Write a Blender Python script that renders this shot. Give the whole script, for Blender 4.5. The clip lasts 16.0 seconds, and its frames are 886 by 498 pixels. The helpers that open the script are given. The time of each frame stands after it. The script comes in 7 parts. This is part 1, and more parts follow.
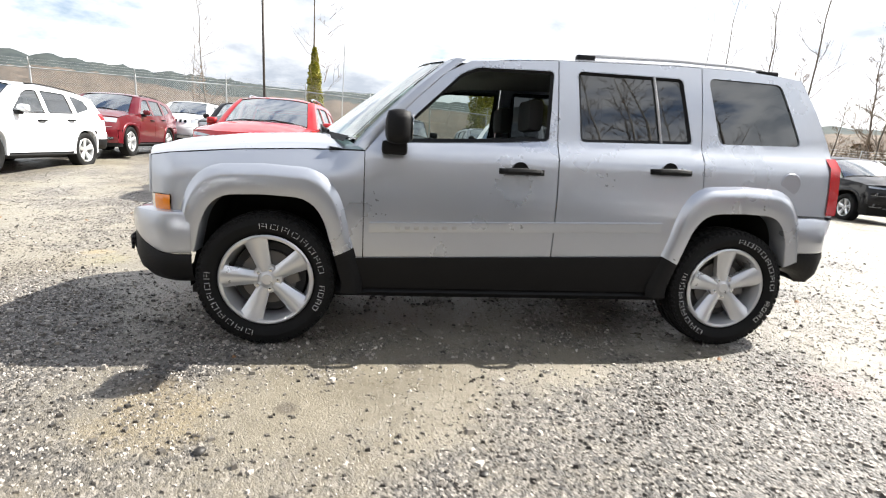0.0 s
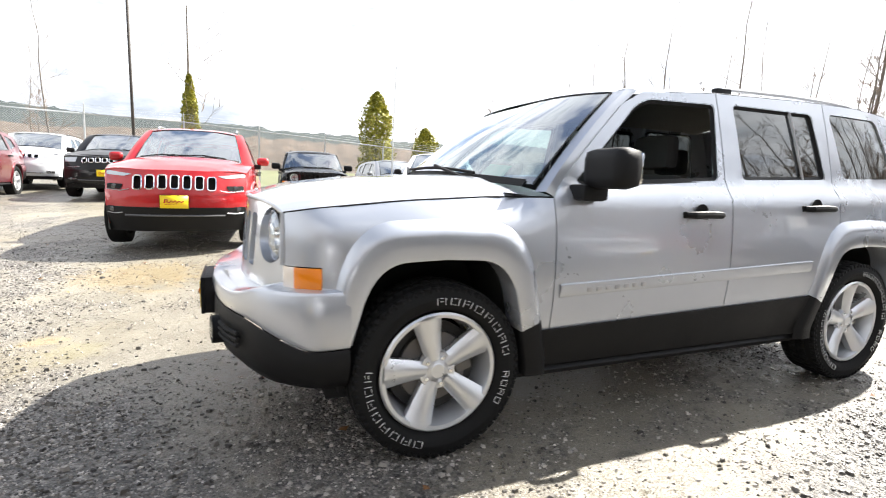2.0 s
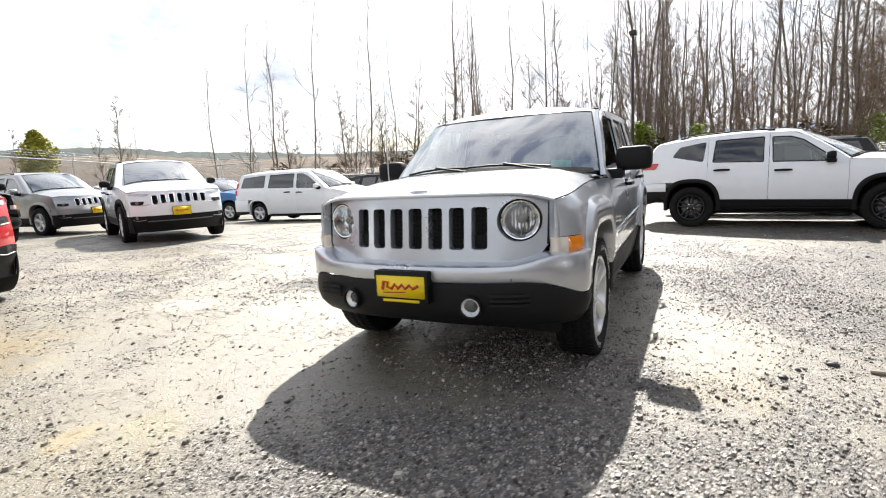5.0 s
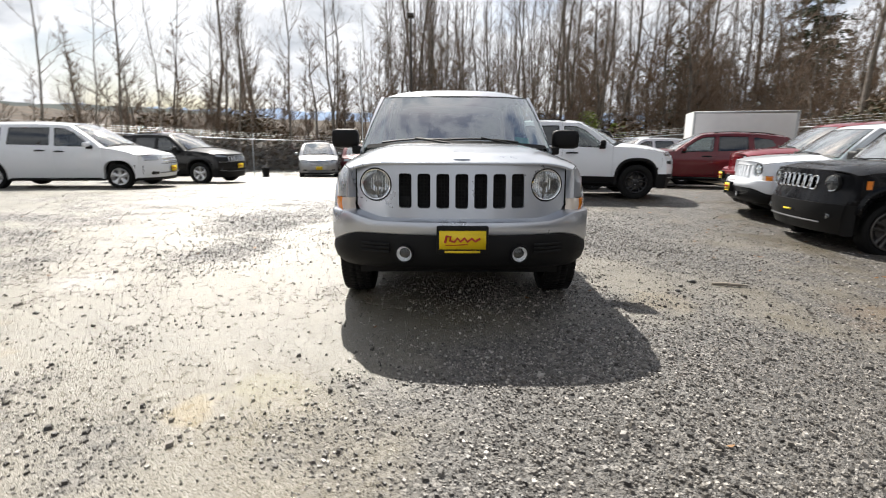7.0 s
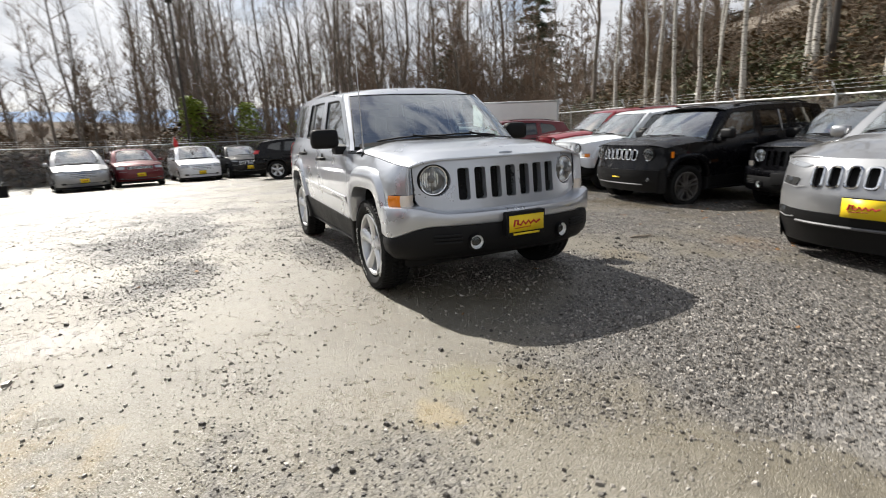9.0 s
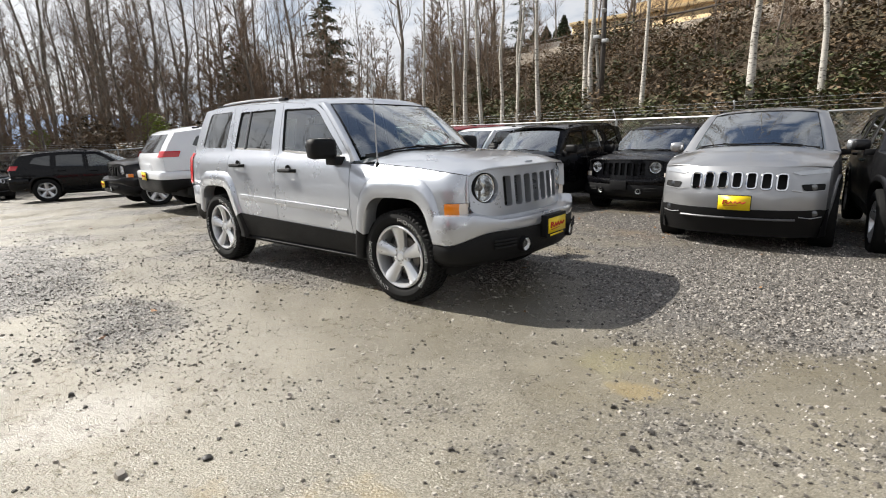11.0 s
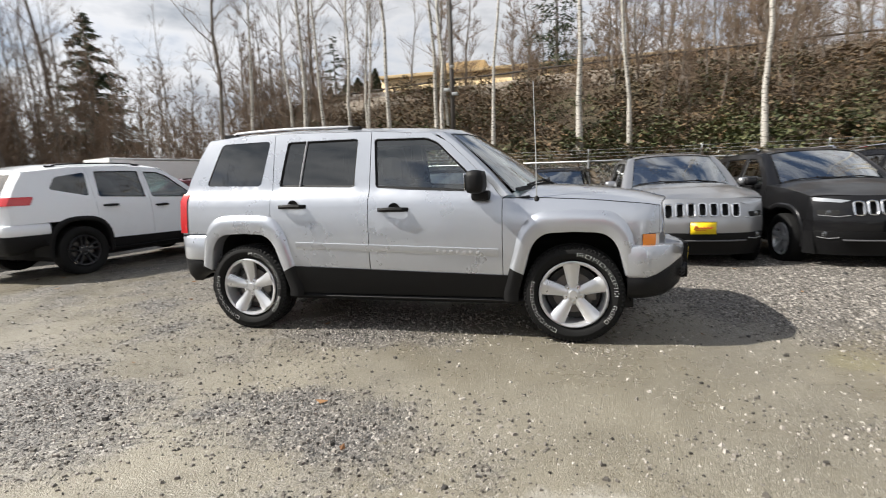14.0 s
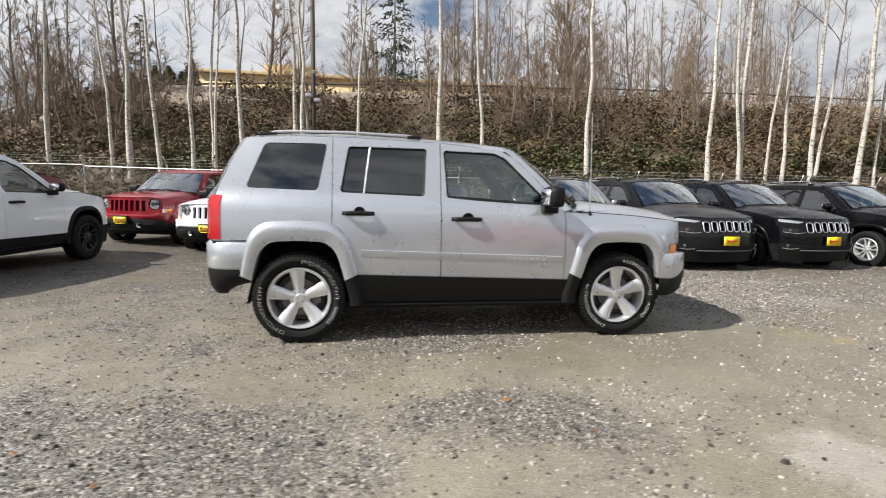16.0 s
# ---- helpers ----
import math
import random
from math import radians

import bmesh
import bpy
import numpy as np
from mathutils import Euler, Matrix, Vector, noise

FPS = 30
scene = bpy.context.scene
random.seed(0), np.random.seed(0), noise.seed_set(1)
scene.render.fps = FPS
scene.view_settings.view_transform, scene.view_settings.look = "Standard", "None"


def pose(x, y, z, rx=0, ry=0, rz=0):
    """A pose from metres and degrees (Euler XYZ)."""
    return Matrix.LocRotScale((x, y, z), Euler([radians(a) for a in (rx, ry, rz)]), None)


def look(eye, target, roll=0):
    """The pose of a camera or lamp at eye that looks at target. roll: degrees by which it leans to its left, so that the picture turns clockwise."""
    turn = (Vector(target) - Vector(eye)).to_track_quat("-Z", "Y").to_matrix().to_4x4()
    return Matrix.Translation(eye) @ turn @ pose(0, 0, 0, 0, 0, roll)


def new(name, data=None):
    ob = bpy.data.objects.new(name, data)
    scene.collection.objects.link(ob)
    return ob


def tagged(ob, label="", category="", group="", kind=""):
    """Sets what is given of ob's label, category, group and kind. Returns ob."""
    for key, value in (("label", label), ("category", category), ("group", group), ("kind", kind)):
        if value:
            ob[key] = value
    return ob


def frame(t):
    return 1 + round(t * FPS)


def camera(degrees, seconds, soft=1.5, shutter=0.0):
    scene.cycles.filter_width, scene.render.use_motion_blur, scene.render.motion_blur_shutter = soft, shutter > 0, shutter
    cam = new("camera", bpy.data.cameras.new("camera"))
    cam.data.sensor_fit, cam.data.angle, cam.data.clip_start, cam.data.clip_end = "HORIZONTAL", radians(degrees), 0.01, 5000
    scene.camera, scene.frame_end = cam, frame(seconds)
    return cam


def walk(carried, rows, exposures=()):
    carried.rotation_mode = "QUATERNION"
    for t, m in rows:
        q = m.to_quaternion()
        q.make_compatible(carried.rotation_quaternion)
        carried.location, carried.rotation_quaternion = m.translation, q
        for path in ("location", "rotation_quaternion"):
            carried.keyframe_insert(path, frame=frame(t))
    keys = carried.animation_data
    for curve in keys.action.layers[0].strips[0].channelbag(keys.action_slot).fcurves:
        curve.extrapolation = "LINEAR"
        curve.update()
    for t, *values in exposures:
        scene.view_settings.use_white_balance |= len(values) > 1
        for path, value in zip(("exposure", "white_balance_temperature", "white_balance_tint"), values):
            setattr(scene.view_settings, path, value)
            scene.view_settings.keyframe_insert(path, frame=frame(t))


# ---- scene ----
cam = camera(83.7, 16.0, soft=1.0, shutter=0.35)
PATH = [
    (0, (0.744, 3.448, 1.096), (0.48, 1.508, 0.689), 3.2),
    (0.5, (1.041, 3.262, 1.122), (0.62, 1.336, 0.786), 4.5),
    (1, (1.385, 3.079, 1.129), (0.653, 1.236, 0.872), 1.3),
    (1.5, (1.685, 2.811, 1.086), (0.946, 0.965, 0.867), 0.5),
    (2, (2.031, 2.57, 1.1), (1.276, 0.738, 0.831), 1.9),
    (2.5, (2.416, 2.399, 1.111), (1.336, 0.735, 0.854), 2.0),
    (3, (2.795, 2.158, 1.07), (1.573, 0.602, 0.777), -1.7),
    (3.5, (3.179, 2.007, 1.091), (1.779, 0.602, 0.836), -1.4),
    (3.7, (3.37, 1.956, 1.093), (1.861, 0.666, 0.852), -1.7),
    (5.8, (4.773, 0.827, 1.117), (2.913, 0.198, 0.733), -2.6),
    (6, (4.885, 0.695, 1.111), (2.993, 0.192, 0.706), -2.2),
    (6.5, (5.114, 0.319, 1.138), (3.167, 0.083, 0.749), 0.6),
    (7, (5.16, -0.14, 1.142), (3.205, -0.126, 0.721), 0.3),
    (7.4, (5.197, -0.508, 1.152), (3.239, -0.295, 0.803), -1.6),
    (7.5, (5.207, -0.615, 1.157), (3.269, -0.336, 0.748), -0.9),
    (8, (5.159, -1.093, 1.166), (3.244, -0.642, 0.805), -1.5),
    (8.5, (5.06, -1.541, 1.199), (3.191, -0.951, 0.805), -0.8),
    (9, (4.969, -1.999, 1.195), (3.22, -1.146, 0.733), -2.5),
    (9.5, (4.776, -2.434, 1.182), (3.137, -1.386, 0.718), -2.7),
    (10, (4.54, -2.824, 1.219), (2.974, -1.63, 0.872), -3.8),
    (10.2, (4.43, -2.987, 1.23), (2.941, -1.699, 0.875), -3.3),
    (12.3, (2.787, -3.873, 1.196), (1.832, -2.162, 0.793), -0.9),
    (12.5, (2.607, -3.92, 1.202), (1.7, -2.161, 0.912), 0.1),
    (13, (2.139, -4.063, 1.244), (1.2, -2.319, 0.966), -0.5),
    (13.5, (1.689, -4.185, 1.237), (0.844, -2.398, 0.936), -0.3),
    (14, (1.281, -4.401, 1.194), (0.79, -2.482, 0.918), -1.9),
    (14.5, (0.78, -4.553, 1.176), (0.512, -2.598, 0.854), 1.7),
    (15, (0.274, -4.684, 1.23), (0.195, -2.696, 1.024), 1.4),
    (15.5, (-0.202, -4.763, 1.233), (0.024, -2.787, 1.017), 2.0),
    (16, (-0.775, -4.728, 1.215), (-0.483, -2.764, 0.977), 1.1),
]
walk(cam, [(t, look(eye, target, roll)) for t, eye, target, roll in PATH],
     [(0.0, 1.3), (2.0, 1.58), (3.7, 1.22), (5.8, 0.96), (7.0, 0.5), (8.5, 0.36), (10.0, 0.42), (12.3, 0.46), (16.0, 0.46)])
# ---- light ----
SUN_DIR = Vector((-0.97, -0.25, 1.0)).normalized()
world = bpy.data.worlds.new("sky")
scene.world = world
world.use_nodes = True
_n, _l = world.node_tree.nodes, world.node_tree.links
_n.clear()
_sky = _n.new("ShaderNodeTexSky")
_sky.sky_type = "NISHITA"
_sky.sun_disc = False
_sky.sun_elevation = math.asin(SUN_DIR.z)
_sky.sun_rotation = math.atan2(SUN_DIR.x, SUN_DIR.y)
_sky.dust_density = 2.0
_tc = _n.new("ShaderNodeTexCoord")
_map = _n.new("ShaderNodeMapping")
_map.inputs["Scale"].default_value = (1.0, 1.0, 2.4)
_cl = _n.new("ShaderNodeTexNoise")
_cl.inputs["Scale"].default_value = 3.1
_cl.inputs["Detail"].default_value = 7.0
_cl.inputs["Roughness"].default_value = 0.58
_cr = _n.new("ShaderNodeValToRGB")
_cr.color_ramp.elements[0].position = 0.33
_cr.color_ramp.elements[0].color = (0, 0, 0, 1)
_cr.color_ramp.elements[1].position = 0.50
_cr.color_ramp.elements[1].color = (1, 1, 1, 1)
_shade = _n.new("ShaderNodeValToRGB")
_shade.color_ramp.elements[0].position = 0.44
_shade.color_ramp.elements[0].color = (1.0, 1.0, 1.02, 1)
_shade.color_ramp.elements[1].position = 0.66
_shade.color_ramp.elements[1].color = (0.40, 0.44, 0.50, 1)
_cm = _n.new("ShaderNodeVectorMath")
_cm.operation = "SCALE"
_cm.inputs["Scale"].default_value = 9.5
# clouds near the sun scatter more of its light forwards
_dot = _n.new("ShaderNodeVectorMath")
_dot.operation = "DOT_PRODUCT"
_dot.inputs[1].default_value = SUN_DIR
_fw = _n.new("ShaderNodeMapRange")
_fw.inputs["From Min"].default_value = 0.2
_fw.inputs["To Min"].default_value = 8.8
_fw.inputs["To Max"].default_value = 12.5
# the cover thins out overhead, where the blue shows
_sep = _n.new("ShaderNodeSeparateXYZ")
_thin = _n.new("ShaderNodeMapRange")
_thin.inputs["From Min"].default_value = 0.55
_thin.inputs["From Max"].default_value = 0.92
_thin.inputs["To Min"].default_value = 0.0
_thin.inputs["To Max"].default_value = -0.13
_cov = _n.new("ShaderNodeMath")
_cov.operation = "ADD"
_mx = _n.new("ShaderNodeMix")
_mx.data_type = "RGBA"
_bg = _n.new("ShaderNodeBackground")
_bg.inputs["Strength"].default_value = 0.075
_out = _n.new("ShaderNodeOutputWorld")
_l.new(_tc.outputs["Generated"], _map.inputs["Vector"])
_l.new(_map.outputs["Vector"], _cl.inputs["Vector"])
_l.new(_tc.outputs["Generated"], _sep.inputs[0])
_l.new(_sep.outputs["Z"], _thin.inputs["Value"])
_l.new(_cl.outputs["Fac"], _cov.inputs[0])
_l.new(_thin.outputs["Result"], _cov.inputs[1])
_l.new(_cov.outputs[0], _cr.inputs["Fac"])
_l.new(_cl.outputs["Fac"], _shade.inputs["Fac"])
_l.new(_shade.outputs["Color"], _cm.inputs[0])
_l.new(_tc.outputs["Generated"], _dot.inputs[0])
_l.new(_dot.outputs["Value"], _fw.inputs["Value"])
_l.new(_fw.outputs["Result"], _cm.inputs["Scale"])
_l.new(_cr.outputs["Color"], _mx.inputs[0])
_l.new(_sky.outputs["Color"], _mx.inputs[6])
_l.new(_cm.outputs["Vector"], _mx.inputs[7])
_l.new(_mx.outputs[2], _bg.inputs["Color"])
_l.new(_bg.outputs[0], _out.inputs["Surface"])

_sd = bpy.data.lights.new("sun", "SUN")
_sd.energy, _sd.angle, _sd.color = 5.9, radians(0.6), (1.0, 0.96, 0.89)
_so = new("sun", _sd)
_so.matrix_world = look(SUN_DIR * 60, (0, 0, 0))

# ---- materials ----
class Nodes:
    """A short hand for building a node material."""
    def __init__(self, name):
        self.mat = bpy.data.materials.new(name)
        self.mat.use_nodes = True
        self.t = self.mat.node_tree
        self.b = self.t.nodes["Principled BSDF"]
        self.out = self.t.nodes["Material Output"]

    def add(self, kind, **inputs):
        n = self.t.nodes.new(kind)
        for k, v in inputs.items():
            n.inputs[k.replace("_", " ")].default_value = v
        return n

    def link(self, a, b):
        self.t.links.new(a, b)

    def coords(self, scale=(1, 1, 1)):
        g = self.add("ShaderNodeTexCoord")
        m = self.add("ShaderNodeMapping", Scale=scale)
        self.link(g.outputs["Object"], m.inputs["Vector"])
        return m.outputs["Vector"]

    def noise(self, scale, detail=4, rough=0.55, vec=None):
        n = self.add("ShaderNodeTexNoise", Scale=scale, Detail=detail, Roughness=rough)
        self.link(vec or self.coords(), n.inputs["Vector"])
        return n.outputs["Fac"]

    def ramp(self, fac, *stops):
        r = self.add("ShaderNodeValToRGB")
        e = r.color_ramp.elements
        while len(e) < len(stops):
            e.new(0.5)
        for el, (p, c) in zip(e, stops):
            el.position = p
            el.color = (c, c, c, 1) if isinstance(c, (int, float)) else (*c, 1)
        self.link(fac, r.inputs["Fac"])
        return r.outputs["Color"]

    def mix(self, fac, a, b, blend="MIX"):
        m = self.add("ShaderNodeMix")
        m.data_type, m.blend_type = "RGBA", blend
        for i, v in ((0, fac), (6, a), (7, b)):
            if isinstance(v, (int, float)):
                m.inputs[i].default_value = v if i == 0 else (v, v, v, 1)
            elif isinstance(v, tuple):
                m.inputs[i].default_value = (*v, 1)
            else:
                self.link(v, m.inputs[i])
        return m.outputs[2]

    def math(self, op, a, b=0.0):
        m = self.add("ShaderNodeMath")
        m.operation = op
        for i, v in ((0, a), (1, b)):
            if isinstance(v, (int, float)):
                m.inputs[i].default_value = v
            else:
                self.link(v, m.inputs[i])
        return m.outputs[0]

    def bump(self, height, strength, dist=0.01, normal=None):
        b = self.add("ShaderNodeBump", Strength=strength, Distance=dist)
        self.link(height, b.inputs["Height"])
        if normal is not None:
            self.link(normal, b.inputs["Normal"])
        self.link(b.outputs["Normal"], self.b.inputs["Normal"])
        return b.outputs["Normal"]

    def set(self, **kw):
        for k, v in kw.items():
            i = self.b.inputs[k.replace("_", " ")]
            if hasattr(v, "is_linked"):
                self.link(v, i)
            elif isinstance(v, tuple):
                i.default_value = (*v, 1)
            else:
                i.default_value = v
        return self


def paint(name, color, metal=0.0, rough=0.32, coat=1.0):
    n = Nodes(name)
    dust = n.noise(3.0, 5, 0.6)
    fine = n.noise(900, 1)
    lo = tuple(c * 0.93 for c in color)
    base = n.mix(fine, lo, tuple(min(1, c * 1.06) for c in color))
    base = n.mix(n.ramp(dust, (0.45, 0.0), (0.8, 0.006 if max(color) < 0.1 else 0.04)), base, (0.36, 0.33, 0.29))
    n.set(Base_Color=base, Metallic=metal, Specular_IOR_Level=0.2 if max(color) > 0.03 else 0.1, Coat_Weight=coat, Coat_Roughness=0.04,
          Roughness=n.ramp(dust, (0.3, rough), (0.8, rough + 0.12)))
    return n.mat


def plain(name, color, rough=0.5, metal=0.0, grain=400.0, depth=0.15, spot=0.15, **more):
    """A matt or glossy solid with fine grain and slow patchiness."""
    n = Nodes(name)
    slow, fast = n.noise(4.0, 5, 0.6), n.noise(grain, 2)
    base = n.mix(slow, tuple(c * (1 - spot) for c in color), tuple(min(1, c * (1 + spot)) for c in color))
    n.set(Base_Color=base, Metallic=metal, Roughness=n.ramp(slow, (0.3, max(0.02, rough - 0.05)), (0.75, min(1, rough + 0.08))), **more)
    if depth:
        n.bump(fast, depth, 0.002)
    return n.mat


def glass(name, tint, gloss=0.02, mirror=0.17):
    """A thin pane: it lets tinted light through and mirrors more at a slant."""
    n = Nodes(name)
    n.t.nodes.remove(n.b)
    see = n.add("ShaderNodeBsdfTransparent", Color=(*tint, 1))
    mir = n.add("ShaderNodeBsdfGlossy", Color=(0.96, 0.98, 0.98, 1), Roughness=gloss)
    lw = n.add("ShaderNodeLayerWeight", Blend=0.5)
    f = n.math("MULTIPLY_ADD", n.math("POWER", lw.outputs["Facing"], 3.0), 0.86)
    f.node.inputs[2].default_value = mirror
    m = n.add("ShaderNodeMixShader")
    n.link(f, m.inputs[0])
    n.link(see.outputs[0], m.inputs[1])
    n.link(mir.outputs[0], m.inputs[2])
    n.link(m.outputs[0], n.out.inputs["Surface"])
    return n.mat


def bark(name, dark, light, stripes):
    n = Nodes(name)
    v = n.coords((1, 1, 0.22 if not stripes else 3.0))
    a = n.noise(9 if stripes else 14, 5, 0.65, v)
    b = n.noise(1.3, 4)
    if stripes:
        base = n.mix(n.ramp(a, (0.52, 0.0), (0.63, 1.0)), light, dark)
    else:
        base = n.mix(n.ramp(a, (0.35, 0.0), (0.7, 1.0)), dark, light)
    base = n.mix(n.ramp(b, (0.45, 0.0), (0.75, 0.5)), base, (0.07, 0.075, 0.04))
    n.set(Base_Color=base, Roughness=0.9)
    n.bump(a, 0.5, 0.02)
    return n.mat


def leafy(name, a, b, rough=0.55):
    n = Nodes(name)
    g = n.add("ShaderNodeNewGeometry")
    base = n.mix(g.outputs["Random Per Island"], a, b)
    slow = n.noise(0.6, 3)
    base = n.mix(n.ramp(slow, (0.35, 0.0), (0.7, 0.55)), base, tuple(0.6 * x for x in a))
    n.set(Base_Color=base, Roughness=rough)
    n.b.inputs["Specular IOR Level"].default_value = 0.35
    return n.mat


M = {}
M["silver"] = paint("silver_paint", (0.52, 0.545, 0.59), 0.68, 0.25)
M["white"] = paint("white_paint", (0.81, 0.835, 0.87), 0.0, 0.25)
M["cherry"] = paint("cherry_paint", (0.24, 0.010, 0.020), 0.2, 0.28)
M["red"] = paint("red_paint", (0.42, 0.012, 0.016), 0.15, 0.28)
M["maroon"] = paint("maroon_paint", (0.125, 0.007, 0.013), 0.25, 0.28)
M["black"] = paint("black_paint", (0.003, 0.003, 0.004), 0.0, 0.22, 0.34)
M["granite"] = paint("granite_paint", (0.011, 0.011, 0.012), 0.3, 0.28, 0.45)
M["grey"] = paint("grey_paint", (0.36, 0.365, 0.375), 0.75, 0.28)
M["blue"] = paint("blue_paint", (0.02, 0.14, 0.36), 0.3, 0.28)
M["plastic"] = plain("black_plastic", (0.006, 0.006, 0.0065), 0.55, 0, 700, 0.25, Specular_IOR_Level=0.22)
M["gap"] = plain("dark_void", (0.006, 0.006, 0.006), 0.9, 0, 200, 0.0)
M["rubber"] = plain("tyre_rubber", (0.007, 0.007, 0.007), 0.75, 0, 500, 0.25, 0.3, Specular_IOR_Level=0.22)
M["tyre_white"] = plain("raised_white_letters", (0.72, 0.72, 0.70), 0.6, 0, 300, 0.1)
M["alloy"] = plain("alloy_wheel_paint", (0.64, 0.65, 0.665), 0.30, 0.65, 300, 0.04, 0.05, Coat_Weight=0.6)
M["dark_alloy"] = plain("black_alloy", (0.02, 0.02, 0.022), 0.3, 0.3, 300, 0.04)
M["brake"] = plain("brake_iron", (0.16, 0.15, 0.14), 0.5, 0.8)
# shade behind the wheel spokes is put into this dark colour
M["hub_shade"] = plain("shadowed_hub", (0.03, 0.029, 0.028), 0.6, 0.3)
M["fog"] = plain("fog_reflector", (0.95, 0.95, 0.95), 0.35, 0.35, 60, 0.3, 0.05)
M["chrome"] = plain("chrome", (0.82, 0.83, 0.84), 0.08, 1.0, 200, 0.0, 0.03)
M["lamp"] = plain("lamp_reflector", (0.86, 0.88, 0.90), 0.12, 0.95, 60, 0.35, 0.05)
M["amber"] = plain("amber_lens", (0.85, 0.24, 0.01), 0.12, 0, 120, 0.25, 0.1, Coat_Weight=1.0)
M["marker"] = plain("pale_marker_lens", (0.78, 0.70, 0.62), 0.12, 0.2, 120, 0.25, 0.1, Coat_Weight=1.0)
M["tail_red"] = plain("red_lens", (0.55, 0.012, 0.015), 0.12, 0, 120, 0.25, 0.1, Coat_Weight=1.0)
M["yellow"] = plain("yellow_plate", (0.86, 0.62, 0.012), 0.4, 0, 200, 0.05, 0.06)
M["red_ink"] = plain("red_print", (0.45, 0.02, 0.015), 0.5, 0, 200, 0.0)
M["paper"] = plain("white_paper", (0.80, 0.81, 0.80), 0.6)
M["green_card"] = plain("green_sticker", (0.10, 0.42, 0.27), 0.5)
M["headliner"] = plain("grey_headliner", (0.30, 0.29, 0.27), 0.9, 0, 500, 0.3)
M["seat"] = plain("dark_seat_cloth", (0.035, 0.034, 0.034), 0.9, 0, 350, 0.5)
M["dash"] = plain("dash_plastic", (0.030, 0.030, 0.031), 0.6, 0, 500, 0.3)
M["glass"] = glass("window_glass", (0.46, 0.53, 0.51), 0.02, 0.13)
M["screen"] = glass("windscreen_glass", (0.60, 0.78, 0.73), 0.02, 0.34)
M["privacy"] = glass("privacy_glass", (0.04, 0.045, 0.047), 0.02, 0.105)
M["lens"] = glass("lamp_lens", (0.96, 0.97, 0.97), 0.02, 0.08)
M["rail_grey"] = plain("grey_rail_plastic", (0.10, 0.10, 0.105), 0.4, 0.3)
M["rail_silver"] = plain("silver_roof_rail", (0.46, 0.46, 0.47), 0.35, 0.5)
M["dark_lens"] = plain("smoked_lamp_lens", (0.10, 0.105, 0.11), 0.12, 0.5, 60, 0.3, 0.1, Coat_Weight=1.0)
M["slim_lamp"] = plain("slim_lamp_lens", (0.42, 0.44, 0.46), 0.15, 0.6, 60, 0.35, 0.1, Coat_Weight=1.0)
M["dead_leaf"] = leafy("dead_leaves", (0.16, 0.075, 0.03), (0.36, 0.20, 0.09), 0.7)
M["oil"] = plain("oily_clod", (0.022, 0.02, 0.018), 0.5, 0, 60, 0.4, 0.3)
M["steel"] = plain("galvanised_steel", (0.48, 0.49, 0.49), 0.45, 0.7, 120, 0.1, 0.2)
M["rustpole"] = plain("dark_lamp_pole", (0.06, 0.052, 0.045), 0.7, 0.2, 60, 0.3, 0.3)
M["tan"] = plain("tan_render_wall", (0.62, 0.47, 0.27), 0.85, 0, 40, 0.3, 0.12)
M["kerb"] = plain("pale_concrete", (0.40, 0.38, 0.35), 0.9, 0, 60, 0.4, 0.2)
M["trailer"] = plain("white_trailer_panel", (0.74, 0.74, 0.73), 0.45, 0, 8, 0.05, 0.06)
M["bark"] = bark("alder_bark", (0.08, 0.066, 0.055), (0.30, 0.26, 0.22), False)
M["birch"] = bark("birch_bark", (0.07, 0.062, 0.055), (0.52, 0.49, 0.44), True)
M["twig"] = plain("bare_twigs", (0.22, 0.18, 0.15), 0.9, 0, 60, 0.2, 0.35)
M["brush"] = plain("brown_brush", (0.185, 0.132, 0.092), 0.9, 0, 60, 0.2, 0.4)
M["ivy"] = leafy("ivy_leaves", (0.040, 0.056, 0.020), (0.135, 0.135, 0.055))
M["bramble"] = leafy("bramble_leaves", (0.055, 0.046, 0.026), (0.20, 0.125, 0.062), 0.7)
M["spring"] = leafy("spring_leaves", (0.15, 0.22, 0.02), (0.30, 0.36, 0.05))
M["ivy_gold"] = leafy("yellow_ivy", (0.24, 0.25, 0.03), (0.48, 0.44, 0.07))
M["needle"] = leafy("fir_needles", (0.032, 0.050, 0.026), (0.085, 0.10, 0.05), 0.7)
M["wood"] = plain("weathered_stick", (0.30, 0.26, 0.21), 0.85, 0, 80, 0.4, 0.3)
M["signred"] = plain("red_flag_cloth", (0.55, 0.03, 0.03), 0.7)


